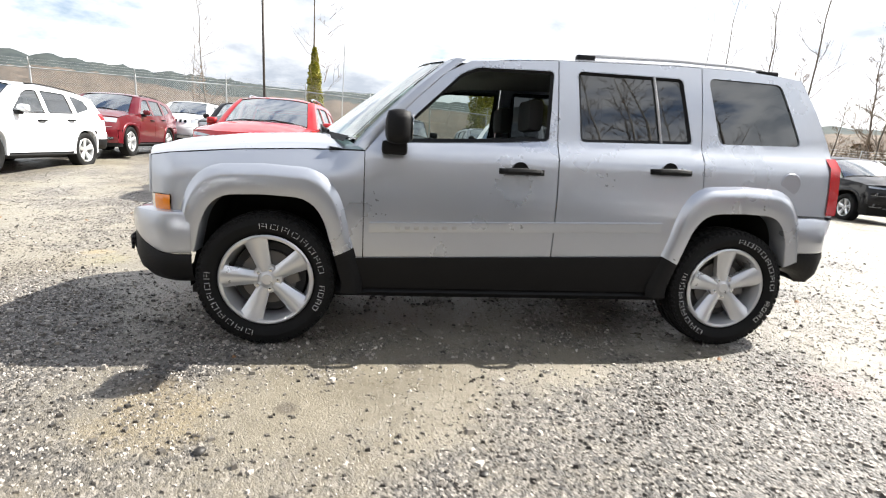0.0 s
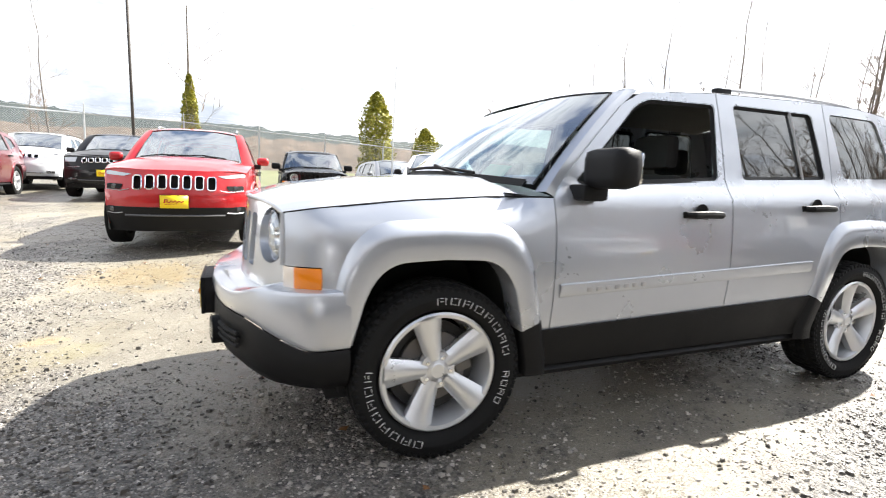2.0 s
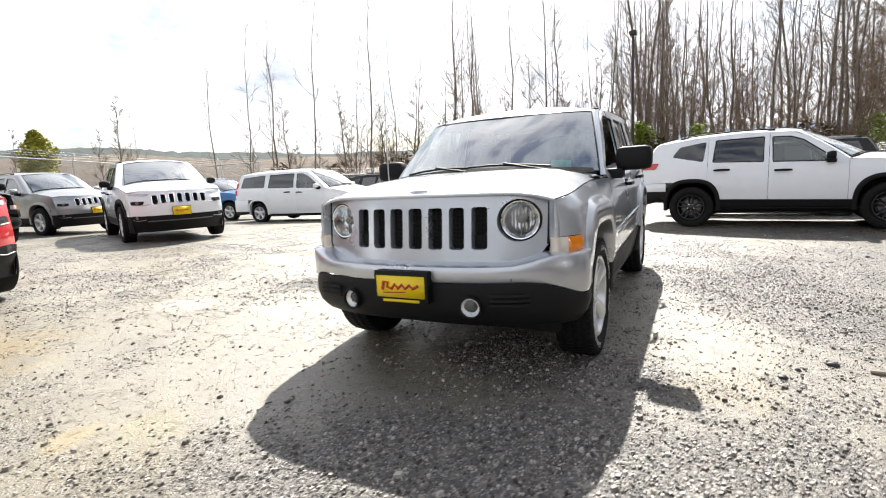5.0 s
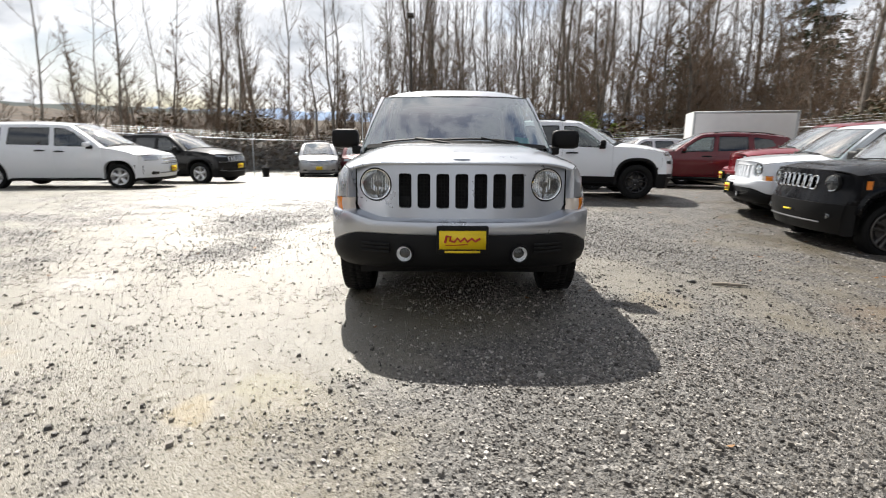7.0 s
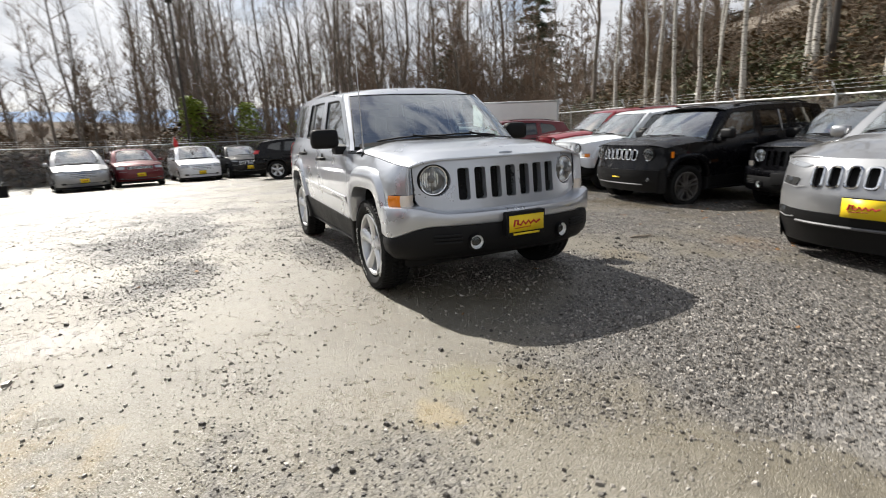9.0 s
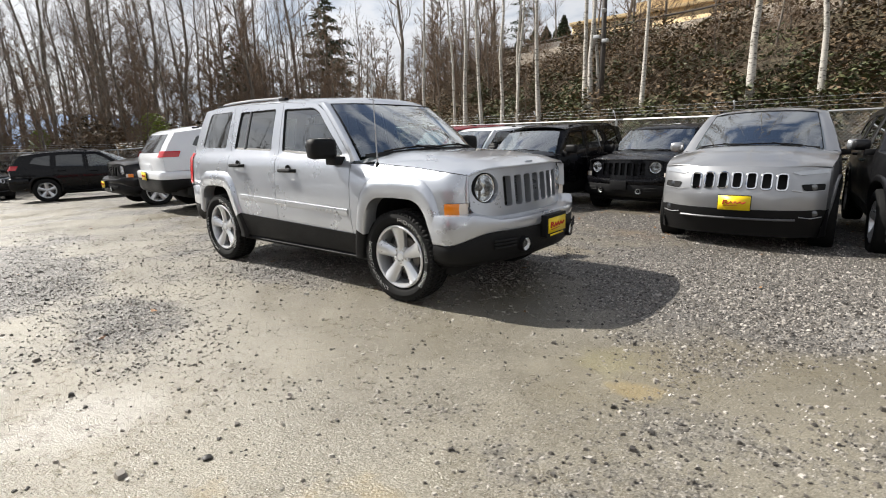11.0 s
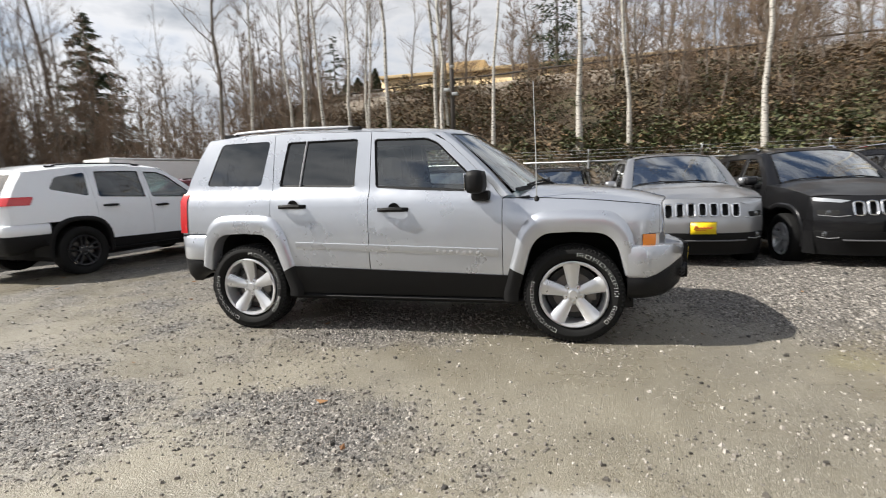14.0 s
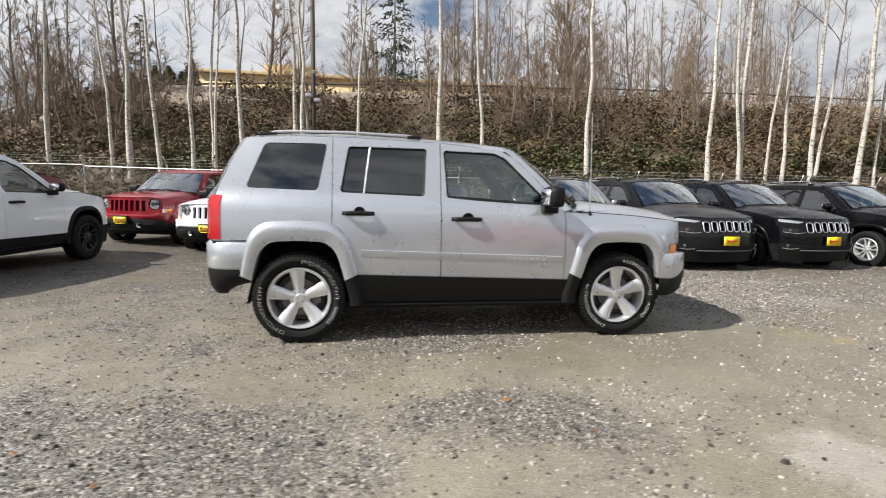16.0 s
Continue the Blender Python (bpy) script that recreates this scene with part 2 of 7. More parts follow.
def gravel():
    """Crushed stone and silt: the attribute "stony" says where the loose stone lies."""
    n = Nodes("gravel_lot")
    c = n.coords()
    att = n.add("ShaderNodeAttribute")
    att.attribute_name = "stony"
    mid = n.noise(0.55, 8, 0.68)
    fine = n.noise(14, 6, 0.72)
    xyz = n.add("ShaderNodeSeparateXYZ")
    n.link(c, xyz.inputs[0])
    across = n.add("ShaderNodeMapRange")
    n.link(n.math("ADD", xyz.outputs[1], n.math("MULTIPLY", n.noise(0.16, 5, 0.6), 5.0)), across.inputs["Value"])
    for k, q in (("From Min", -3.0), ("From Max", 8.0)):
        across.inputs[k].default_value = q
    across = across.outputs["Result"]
    cells = [n.add("ShaderNodeTexVoronoi", Scale=q) for q in (44.0, 95.0, 230.0)]
    pick = []
    for v in cells:
        n.link(c, v.inputs["Vector"])
        p = n.add("ShaderNodeSeparateColor")
        n.link(v.outputs["Color"], p.inputs[0])
        pick.append(p.outputs[0])
    stone = n.ramp(pick[0], (0.0, (0.022, 0.020, 0.018)), (0.35, (0.062, 0.057, 0.050)), (0.68, (0.14, 0.129, 0.114)), (0.90, (0.25, 0.232, 0.208)), (1.0, (0.42, 0.395, 0.36)))
    chips = n.ramp(pick[1], (0.0, (0.030, 0.028, 0.025)), (0.5, (0.10, 0.093, 0.083)), (0.85, (0.22, 0.205, 0.185)), (1.0, (0.44, 0.42, 0.39)))
    grit = n.ramp(pick[2], (0.0, (0.020, 0.018, 0.015)), (0.35, (0.10, 0.092, 0.076)), (0.75, (0.21, 0.193, 0.160)), (1.0, (0.50, 0.48, 0.43)))
    silt = n.mix(fine, (0.205, 0.180, 0.128), (0.33, 0.300, 0.225))
    cover = n.ramp(n.math("ADD", att.outputs["Fac"], n.math("MULTIPLY", n.math("SUBTRACT", fine, 0.5), 0.9)), (0.30, 0.0), (0.62, 1.0))
    rubble = n.mix(n.ramp(fine, (0.42, 0.0), (0.58, 1.0)), chips, stone)
    base = n.mix(cover, n.mix(n.ramp(mid, (0.40, 0.25), (0.62, 0.60)), silt, grit), rubble)
    # the base colour is multiplied darker towards +y
    darken_y = n.ramp(across, (0.30, 0.0), (0.85, 0.85))
    base = n.mix(darken_y, base, n.mix(1.0, base, (0.44, 0.40, 0.355), "MULTIPLY"))
    stain = n.ramp(n.noise(0.42, 3, 0.5), (0.64, 0.0), (0.74, 0.22))
    base = n.mix(stain, base, (0.20, 0.155, 0.06))
    # dark spots, ochre and brown stains and pale patches, each with an uneven edge
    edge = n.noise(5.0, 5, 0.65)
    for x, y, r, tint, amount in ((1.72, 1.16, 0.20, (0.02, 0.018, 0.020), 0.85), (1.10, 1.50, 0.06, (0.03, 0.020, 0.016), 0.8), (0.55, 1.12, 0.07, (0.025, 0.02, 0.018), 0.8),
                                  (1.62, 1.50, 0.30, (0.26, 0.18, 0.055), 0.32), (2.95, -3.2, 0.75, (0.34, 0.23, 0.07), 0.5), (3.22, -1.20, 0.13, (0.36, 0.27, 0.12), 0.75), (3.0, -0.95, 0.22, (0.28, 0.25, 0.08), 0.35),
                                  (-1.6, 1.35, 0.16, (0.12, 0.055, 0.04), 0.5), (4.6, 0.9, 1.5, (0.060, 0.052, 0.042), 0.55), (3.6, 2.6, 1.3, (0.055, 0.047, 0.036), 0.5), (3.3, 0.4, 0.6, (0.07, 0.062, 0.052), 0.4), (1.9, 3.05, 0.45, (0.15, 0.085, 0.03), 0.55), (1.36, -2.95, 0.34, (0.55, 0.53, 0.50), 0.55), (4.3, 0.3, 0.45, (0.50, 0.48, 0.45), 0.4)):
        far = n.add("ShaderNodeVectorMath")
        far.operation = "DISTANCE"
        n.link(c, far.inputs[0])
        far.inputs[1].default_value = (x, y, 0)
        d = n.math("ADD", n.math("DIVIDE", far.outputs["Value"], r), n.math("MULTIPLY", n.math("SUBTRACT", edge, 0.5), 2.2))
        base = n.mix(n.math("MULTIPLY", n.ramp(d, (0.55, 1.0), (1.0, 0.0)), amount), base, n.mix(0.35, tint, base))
    wet = n.ramp(n.noise(0.85, 10, 0.72), (0.43, 0.0), (0.55, 1.0))
    base = n.mix(n.math("MULTIPLY", wet, 0.35), base, n.mix(1.0, base, (0.62, 0.60, 0.57), "MULTIPLY"))
    silty = n.mix(wet, n.ramp(fine, (0.3, 0.36), (0.7, 0.54)), n.ramp(fine, (0.3, 0.22), (0.7, 0.38)))
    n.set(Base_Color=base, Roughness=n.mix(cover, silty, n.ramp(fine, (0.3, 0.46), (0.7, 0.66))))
    n.b.inputs["Specular IOR Level"].default_value = 0.82
    h = n.math("ADD", n.math("MULTIPLY", cells[0].outputs["Distance"], n.math("MULTIPLY", cover, -0.75)),
               n.math("ADD", n.math("MULTIPLY", cells[1].outputs["Distance"], n.math("SUBTRACT", n.math("MULTIPLY", cover, -0.18), 0.21)), n.math("ADD", n.math("MULTIPLY", cells[2].outputs["Distance"], -0.19), n.math("MULTIPLY", fine, 0.35))))
    n.bump(h, 1.0, 0.012)
    return n.mat


M["gravel"] = gravel()


def stones_mat():
    n = Nodes("loose_stones")
    g = n.add("ShaderNodeNewGeometry")
    base = n.ramp(g.outputs["Random Per Island"], (0.0, (0.028, 0.025, 0.022)), (0.3, (0.094, 0.085, 0.074)), (0.7, (0.212, 0.193, 0.168)), (1.0, (0.49, 0.455, 0.41)))
    n.set(Base_Color=base, Roughness=0.48, Specular_IOR_Level=0.5)
    return n.mat


M["stones"] = stones_mat()


def soil():
    n = Nodes("leaf_litter_bank")
    a, b = n.noise(0.5, 5), n.noise(7, 6, 0.7)
    base = n.mix(n.ramp(b, (0.35, 0.0), (0.65, 1.0)), (0.042, 0.033, 0.021), (0.145, 0.108, 0.066))
    base = n.mix(n.ramp(a, (0.45, 0.0), (0.7, 0.5)), base, (0.075, 0.085, 0.030))
    sep = n.add("ShaderNodeSeparateXYZ")
    n.link(n.coords(), sep.inputs[0])
    top = n.math("GREATER_THAN", n.math("ADD", sep.outputs[1], n.math("MULTIPLY", a, 3.0)), 21.3)
    base = n.mix(n.math("MULTIPLY", top, 0.8), base, n.mix(b, (0.22, 0.185, 0.145), (0.40, 0.35, 0.29)))
    n.set(Base_Color=base, Roughness=0.95)
    n.bump(b, 0.8, 0.08)
    return n.mat


M["soil"] = soil()


def far_hill(name, a, b, scale):
    n = Nodes(name)
    x = n.noise(scale, 6, 0.7)
    n.set(Base_Color=n.mix(n.ramp(x, (0.35, 0.0), (0.65, 1.0)), a, b), Roughness=1.0)
    n.bump(x, 0.6, 2.0)
    return n.mat


M["hill_far"] = far_hill("far_forest", (0.014, 0.024, 0.026), (0.045, 0.056, 0.052), 0.05)
M["hill_mid"] = far_hill("bare_wood_slope", (0.055, 0.046, 0.036), (0.135, 0.103, 0.078), 0.22)
M["field"] = far_hill("green_field", (0.11, 0.125, 0.055), (0.17, 0.175, 0.085), 0.08)
# distance haze is put into the mountain's blue base colour
M["mountain"] = far_hill("haze_blue_mountain", (0.13, 0.20, 0.33), (0.20, 0.27, 0.38), 0.01)

# ---- geometry helpers ----
from mathutils.geometry import delaunay_2d_cdt


def lerp(a, b, t):
    return a + (b - a) * t


def interp(x, pts):
    """Linear value at x along points (x, v) with rising x."""
    return float(np.interp(x, [p[0] for p in pts], [p[1] for p in pts]))


def smooth01(t):
    t = min(1.0, max(0.0, t))
    return t * t * (3 - 2 * t)


def obj(name, mesh, material, parent=None, label="", shade=True):
    if material is not None and not mesh.materials:
        mesh.materials.append(material)
    if shade:
        mesh.polygons.foreach_set("use_smooth", [True] * len(mesh.polygons))
    o = new(name, mesh)
    if parent is not None:
        o.parent = parent
    if label:
        tagged(o, label)
    return o


def mesh_of(name, verts, faces):
    me = bpy.data.meshes.new(name)
    me.from_pydata([tuple(v) for v in verts], [], faces)
    me.update()
    return me


class Geo:
    """Collects pieces of one mesh: vertices, faces and whether they are smooth."""
    def __init__(self):
        self.v, self.f = [], []

    def add(self, verts, faces):
        k = len(self.v)
        self.v += [tuple(p) for p in verts]
        self.f += [tuple(i + k for i in f) for f in faces]
        return self

    def grid(self, fn, us, vs, closed_u=False):
        pts = [fn(u, v) for u in us for v in vs]
        nu, nv = len(us), len(vs)
        fs = []
        for i in range(nu if closed_u else nu - 1):
            j = (i + 1) % nu
            for k in range(nv - 1):
                fs.append((i * nv + k, j * nv + k, j * nv + k + 1, i * nv + k + 1))
        return self.add(pts, fs)

    def lathe(self, prof, axis_pt, n=32, axis="y"):
        """prof: (radius, along) turned about the given axis through axis_pt."""
        cx, cy, cz = axis_pt
        def at(i, k):
            r, a = prof[k]
            c, s = math.cos(2 * math.pi * i / n) * r, math.sin(2 * math.pi * i / n) * r
            if axis == "y":
                return (cx + c, cy + a, cz + s)
            if axis == "x":
                return (cx + a, cy + c, cz + s)
            return (cx + c, cy + s, cz + a)
        return self.grid(at, list(range(n)), list(range(len(prof))), True)

    def tube(self, pts, radii, n=6, cap=True):
        """A tube along points; radii a number or one for each point."""
        pts = [Vector(p) for p in pts]
        if isinstance(radii, (int, float)):
            radii = [radii] * len(pts)
        ring, up = [], Vector((0, 0, 1))
        for i, p in enumerate(pts):
            d = (pts[min(i + 1, len(pts) - 1)] - pts[max(i - 1, 0)]).normalized()
            if abs(d.dot(up)) > 0.95:
                up = Vector((1, 0, 0)) if abs(d.x) < 0.9 else Vector((0, 1, 0))
            a = d.cross(up).normalized()
            up = a.cross(d).normalized()
            for k in range(n):
                w = 2 * math.pi * k / n
                ring.append(p + (a * math.cos(w) + up * math.sin(w)) * radii[i])
        fs = []
        for i in range(len(pts) - 1):
            for k in range(n):
                m = (k + 1) % n
                fs.append((i * n + k, i * n + m, i * n + n + m, i * n + n + k))
        if cap:
            fs.append(tuple(range(n - 1, -1, -1)))
            fs.append(tuple(range((len(pts) - 1) * n, len(pts) * n)))
        return self.add(ring, fs)

    def box(self, x0, x1, y0, y1, z0, z1, bevel=0.0):
        (x0, x1), (y0, y1), (z0, z1) = sorted((x0, x1)), sorted((y0, y1)), sorted((z0, z1))
        if not bevel:
            v = [(x, y, z) for x in (x0, x1) for y in (y0, y1) for z in (z0, z1)]
            return self.add(v, [(0, 1, 3, 2), (4, 6, 7, 5), (0, 4, 5, 1), (2, 3, 7, 6), (0, 2, 6, 4), (1, 5, 7, 3)])
        bm = bmesh.new()
        bmesh.ops.create_cube(bm, size=1.0)
        for p in bm.verts:
            p.co = Vector((lerp(x0, x1, p.co.x + 0.5), lerp(y0, y1, p.co.y + 0.5), lerp(z0, z1, p.co.z + 0.5)))
        bmesh.ops.bevel(bm, geom=bm.edges[:], offset=bevel, segments=2, affect="EDGES", profile=0.6)
        bm.verts.index_update()
        self.add([p.co[:] for p in bm.verts], [[q.index for q in f.verts] for f in bm.faces])
        bm.free()
        return self

    def slab(self, poly, fn, depth):
        """A flat prism: 2D outline poly laid out by fn(u, v, w), thick from w=0 to w=depth."""
        n = len(poly)
        v = [fn(u, w, 0.0) for u, w in poly] + [fn(u, w, depth) for u, w in poly]
        fs = [tuple(range(n)), tuple(range(2 * n - 1, n - 1, -1))]
        fs += [(i, (i + 1) % n, n + (i + 1) % n, n + i) for i in range(n)]
        return self.add(v, fs)

    def move(self, m):
        self.v = [tuple(m @ Vector(p)) for p in self.v]
        return self

    def mesh(self, name, angle=35.0):
        me = mesh_of(name, self.v, self.f)
        bm = bmesh.new()
        bm.from_mesh(me)
        lim = radians(angle)
        for e in bm.edges:
            if len(e.link_faces) == 2 and e.calc_face_angle(0.0) > lim:
                e.smooth = False
        bm.to_mesh(me)
        bm.free()
        return me


def part(name, geo, material, parent, label="", angle=35.0):
    """Links a mesh as one object under a thing or a part."""
    return obj(name, geo.mesh(name, angle), material, parent, label)


def spline(pts, n, closed=False):
    """Catmull-Rom points, n to a span."""
    out, k = [], len(pts)
    P = [np.array(p, float) for p in pts]
    for i in range(k if closed else k - 1):
        if closed:
            a, b, c, d = P[i - 1], P[i], P[(i + 1) % k], P[(i + 2) % k]
        else:
            a, b, c, d = P[max(i - 1, 0)], P[i], P[i + 1], P[min(i + 2, k - 1)]
        for j in range(n):
            t = j / n
            out.append(0.5 * (2 * b + (c - a) * t + (2 * a - 5 * b + 4 * c - d) * t * t + (3 * b - a - 3 * c + d) * t ** 3))
    if not closed:
        out.append(P[-1])
    return [tuple(p) for p in out]


def rounded(poly, r, n=4):
    """A 2D outline with its corners rounded by about r."""
    out, k = [], len(poly)
    for i in range(k):
        a, b, c = (np.array(poly[j % k], float) for j in (i - 1, i, i + 1))
        da, dc = a - b, c - b
        la, lc = np.linalg.norm(da), np.linalg.norm(dc)
        q = min(r, la * 0.45, lc * 0.45)
        p0, p1 = b + da / la * q, b + dc / lc * q
        for j in range(n + 1):
            t = j / n
            out.append(tuple((1 - t) ** 2 * p0 + 2 * t * (1 - t) * b + t * t * p1))
    return out


def dense(poly, step, closed=True):
    out, k = [], len(poly)
    for i in range(k if closed else k - 1):
        a, b = np.array(poly[i], float), np.array(poly[(i + 1) % k], float)
        if np.linalg.norm(b - a) < 1e-5:
            continue
        m = max(1, int(np.ceil(np.linalg.norm(b - a) / step)))
        out += [tuple(a + (b - a) * j / m) for j in range(m)]
    if not closed:
        out.append(tuple(poly[-1]))
    return out


def shrink(poly, d):
    """The outline drawn in by d (poly in either turning sense)."""
    P = np.array(poly, float)
    area = np.sum(P[:, 0] * np.roll(P[:, 1], -1) - np.roll(P[:, 0], -1) * P[:, 1])
    t = np.roll(P, -1, 0) - np.roll(P, 1, 0)
    t /= np.linalg.norm(t, axis=1)[:, None] + 1e-9
    nrm = np.stack([-t[:, 1], t[:, 0]], 1) * (1 if area > 0 else -1)
    return [tuple(p) for p in P + nrm * d]


def inside(p, loops):
    x, y = p
    odd = False
    for L in loops:
        k = len(L)
        for i in range(k):
            (x0, y0), (x1, y1) = L[i], L[(i + 1) % k]
            if (y0 > y) != (y1 > y) and x < (x1 - x0) * (y - y0) / (y1 - y0) + x0:
                odd = not odd
    return odd


def panel(outline, holes, fn, step=0.06, back=(0, 0, 0), gap=0.002, hole_back=None):
    """A curved sheet: the 2D outline less its holes, mapped to 3D by fn(u, v), with its rim turned back by the vector back."""
    loops = [shrink(dense(outline, step), gap)] + [dense(h, step * 0.7) for h in holes]
    pts, edges = [], []
    for L in loops:
        k = len(pts)
        pts += L
        edges += [(k + i, k + (i + 1) % len(L)) for i in range(len(L))]
    B = np.array(pts)
    lo, hi = B.min(0), B.max(0)
    for u in np.arange(lo[0] + step / 2, hi[0], step):
        for v in np.arange(lo[1] + step / 2, hi[1], step):
            if np.min(np.abs(B - (u, v)).sum(1)) > step * 0.55 and inside((u, v), loops):
                pts.append((float(u), float(v)))
    co, _, fs, *_ = delaunay_2d_cdt([Vector(p) for p in pts], edges, [], 0, 1e-6)
    keep = []
    for f in fs:
        c = sum((co[i] for i in f), Vector((0, 0))) / len(f)
        if inside(c, loops):
            keep.append(tuple(f))
    g = Geo().add([fn(p.x, p.y) for p in co], keep)
    for j, L in enumerate(loops):
        d = Vector(hole_back if (j and hole_back is not None) else back)
        if d.length:
            a = [Vector(fn(*p)) for p in L]
            m = len(L)
            g.add(a + [p + d for p in a], [(i, (i + 1) % m, m + (i + 1) % m, m + i) for i in range(m)])
    return g

# ---- vehicles ----
TYRE_CACHE = {}


def wheel_meshes(R, rim_r, width, style, fine):
    """Shared meshes of one kind of wheel, about the origin, its outer face towards -y... +y is outward."""
    key = (R, rim_r, width, style, fine)
    if key in TYRE_CACHE:
        return TYRE_CACHE[key]
    n = 64 if fine else 32
    h = width / 2
    tyre = Geo().lathe([(rim_r, h * 0.55), (rim_r + 0.012, h * 0.80), (rim_r + 0.035, h * 0.97), (rim_r + 0.06, h * 1.02), (R - 0.055, h * 1.02),
                        (R - 0.028, h * 0.97), (R - 0.010, h * 0.86), (R - 0.004, h * 0.6), (R - 0.002, 0), (R - 0.004, -h * 0.6), (R - 0.012, -h * 0.88),
                        (R - 0.05, -h), (rim_r + 0.02, -h * 0.9), (rim_r, -h * 0.6)], (0, 0, 0), n)
    tread = Geo()
    if fine:
        for i in range(56):
            a = 2 * math.pi * i / 56
            for j, (y0, y1, lag) in enumerate(((-0.92, -0.5, 0.0), (-0.42, -0.04, 0.5), (0.04, 0.42, 0.0), (0.5, 0.93, 0.5))):
                w = a + lag * 2 * math.pi / 56
                m = Matrix.Rotation(w, 4, "Y")
                g = Geo().box(R - 0.014, R + 0.002 - (0.008 if j in (0, 3) else 0), y0 * h, y1 * h, -0.0155, 0.0155)
                tread.add(g.move(m).v, g.f)
        for i in range(72):
            m = Matrix.Rotation(2 * math.pi * i / 72, 4, "Y")
            g = Geo().box(R - 0.030, R - 0.012, h * 0.85, h * 0.965, -0.006, 0.006)
            tread.add(g.move(m).v, g.f)
    out = {"tyre": tyre.mesh("tyre", 40)}
    out["words"] = []
    if fine:
        out["tread"] = tread.mesh("tread", 40)
        # raised outline lettering round the sidewall, as plain bars
        for a0, a1, k in ((97, 186, 8), (197, 227, 4), (24, -64, 8)):
            g = Geo()
            for i in range(k):
                for s in (-0.30, 0.30):
                    a = radians(lerp(a0, a1, (i + 0.5) / k)) + s * radians(abs(a1 - a0) / k)
                    q = Geo().box(R - 0.077, R - 0.050, h * 1.0, h * 1.026, -0.0011, 0.0011)
                    g.add(q.move(Matrix.Rotation(-a, 4, "Y")).v, q.f)
                for rr in ((R - 0.077, R - 0.052) if i % 2 else (R - 0.065, R - 0.052)):
                    a = radians(lerp(a0, a1, (i + 0.5) / k))
                    q = Geo().box(rr, rr + 0.0016, h * 1.0, h * 1.026, -0.007, 0.007)
                    g.add(q.move(Matrix.Rotation(-a, 4, "Y")).v, q.f)
            out["words"].append(g.mesh("sidewall_lettering", 30))
    rim = Geo().lathe([(rim_r + 0.004, h * 0.84), (rim_r - 0.004, h * 0.90), (rim_r - 0.018, h * 0.86), (rim_r - 0.026, h * 0.6), (rim_r - 0.035, 0), (rim_r - 0.04, -h * 0.7)], (0, 0, 0), n)
    ro = rim_r - 0.012
    for i in range(5):
        a = 2 * math.pi * i / 5 + math.pi / 2
        m = Matrix.Rotation(-a, 4, "Y")
        g = Geo()
        w0, w1 = (0.035, 0.063) if style != "split" else (0.012, 0.022)
        for off in ((0.0,) if style != "split" else (-0.035, 0.035)):
            def sp(u, v, off=off):
                r = lerp(0.045, ro, u)
                half = lerp(w0, w1, u ** 1.2)
                z = off * lerp(0.6, 1.25, u) + v * half
                y = h * (0.70 - 0.10 * (1 - u) + 0.16 * u ** 3) + 0.010 - 0.020 * abs(v) ** 2.5
                return (r, y, z)
            us, vs = [0, 0.15, 0.35, 0.6, 0.85, 1.0], [-1, -0.92, -0.4, 0, 0.4, 0.92, 1]
            g.grid(sp, us, vs)
            for v in (-1, 1):
                g.grid(lambda u, t, v=v: (sp(u, v)[0], sp(u, v)[1] - 0.04 * t, sp(u, v)[2] - v * 0.006 * t), us, [0, 1])
        rim.add(g.move(m).v, g.f)
    rim.lathe([(0.0, h * 0.70), (0.028, h * 0.70), (0.033, h * 0.66), (0.075, h * 0.62), (0.082, h * 0.45), (0.07, h * 0.1)], (0, 0, 0), 24)
    out["rim"] = rim.mesh("rim", 38)
    out["nut"] = [Geo().lathe([(0.0, h * 0.70), (0.008, h * 0.69), (0.010, h * 0.55)], (0.055 * math.cos(a), 0, 0.055 * math.sin(a)), 8).mesh("wheel_nut", 30)
                  for a in [2 * math.pi * i / 5 + math.pi / 2 + math.pi / 5 for i in range(5)]]
    disc = Geo().lathe([(0.0, h * 0.12), (0.15, h * 0.12), (0.152, h * 0.0), (rim_r - 0.05, -h * 0.02), (rim_r - 0.045, -h * 0.9), (0, -h * 0.9)], (0, 0, 0), 32)
    out["disc"] = disc.mesh("wheel", 35)
    out["brake"] = Geo().lathe([(0.07, h * 0.16), (0.145, h * 0.16), (0.148, h * 0.02)], (0, 0, 0), 32).box(-0.16, -0.085, h * 0.0, h * 0.34, -0.06, 0.06, 0.015).mesh("brake_disc", 35)
    TYRE_CACHE[key] = out
    return out


def add_wheel(car, x, y, side, s, fine, rim_mat, turn):
    ms = wheel_meshes(s["R"], s["rim"], s["tyre_w"], s.get("wheel", "five"), fine)
    w = obj("wheel", ms["disc"], M["hub_shade"], car)
    rot = Matrix.Rotation(radians(turn), 4, "Y")
    w.matrix_basis = Matrix.Translation((x, y, s["R"])) @ (Matrix.Rotation(math.pi, 4, "Z") if side < 0 else Matrix()) @ rot
    obj("tyre", ms["tyre"], M["rubber"], w)
    obj("rim", dark_copy(ms["rim"], rim_mat), None, w)
    obj("brake_disc", ms["brake"], M["brake"], w)
    for me in ms["nut"]:
        obj("wheel_nut", me, M["chrome"], w)
    if "tread" in ms:
        tagged(obj("tread", ms["tread"], M["rubber"], w), kind="stuff")
    for me in ms["words"]:
        obj("sidewall_lettering", me, M["tyre_white"], w, "white raised bars round the tyre wall")


DARK = {}


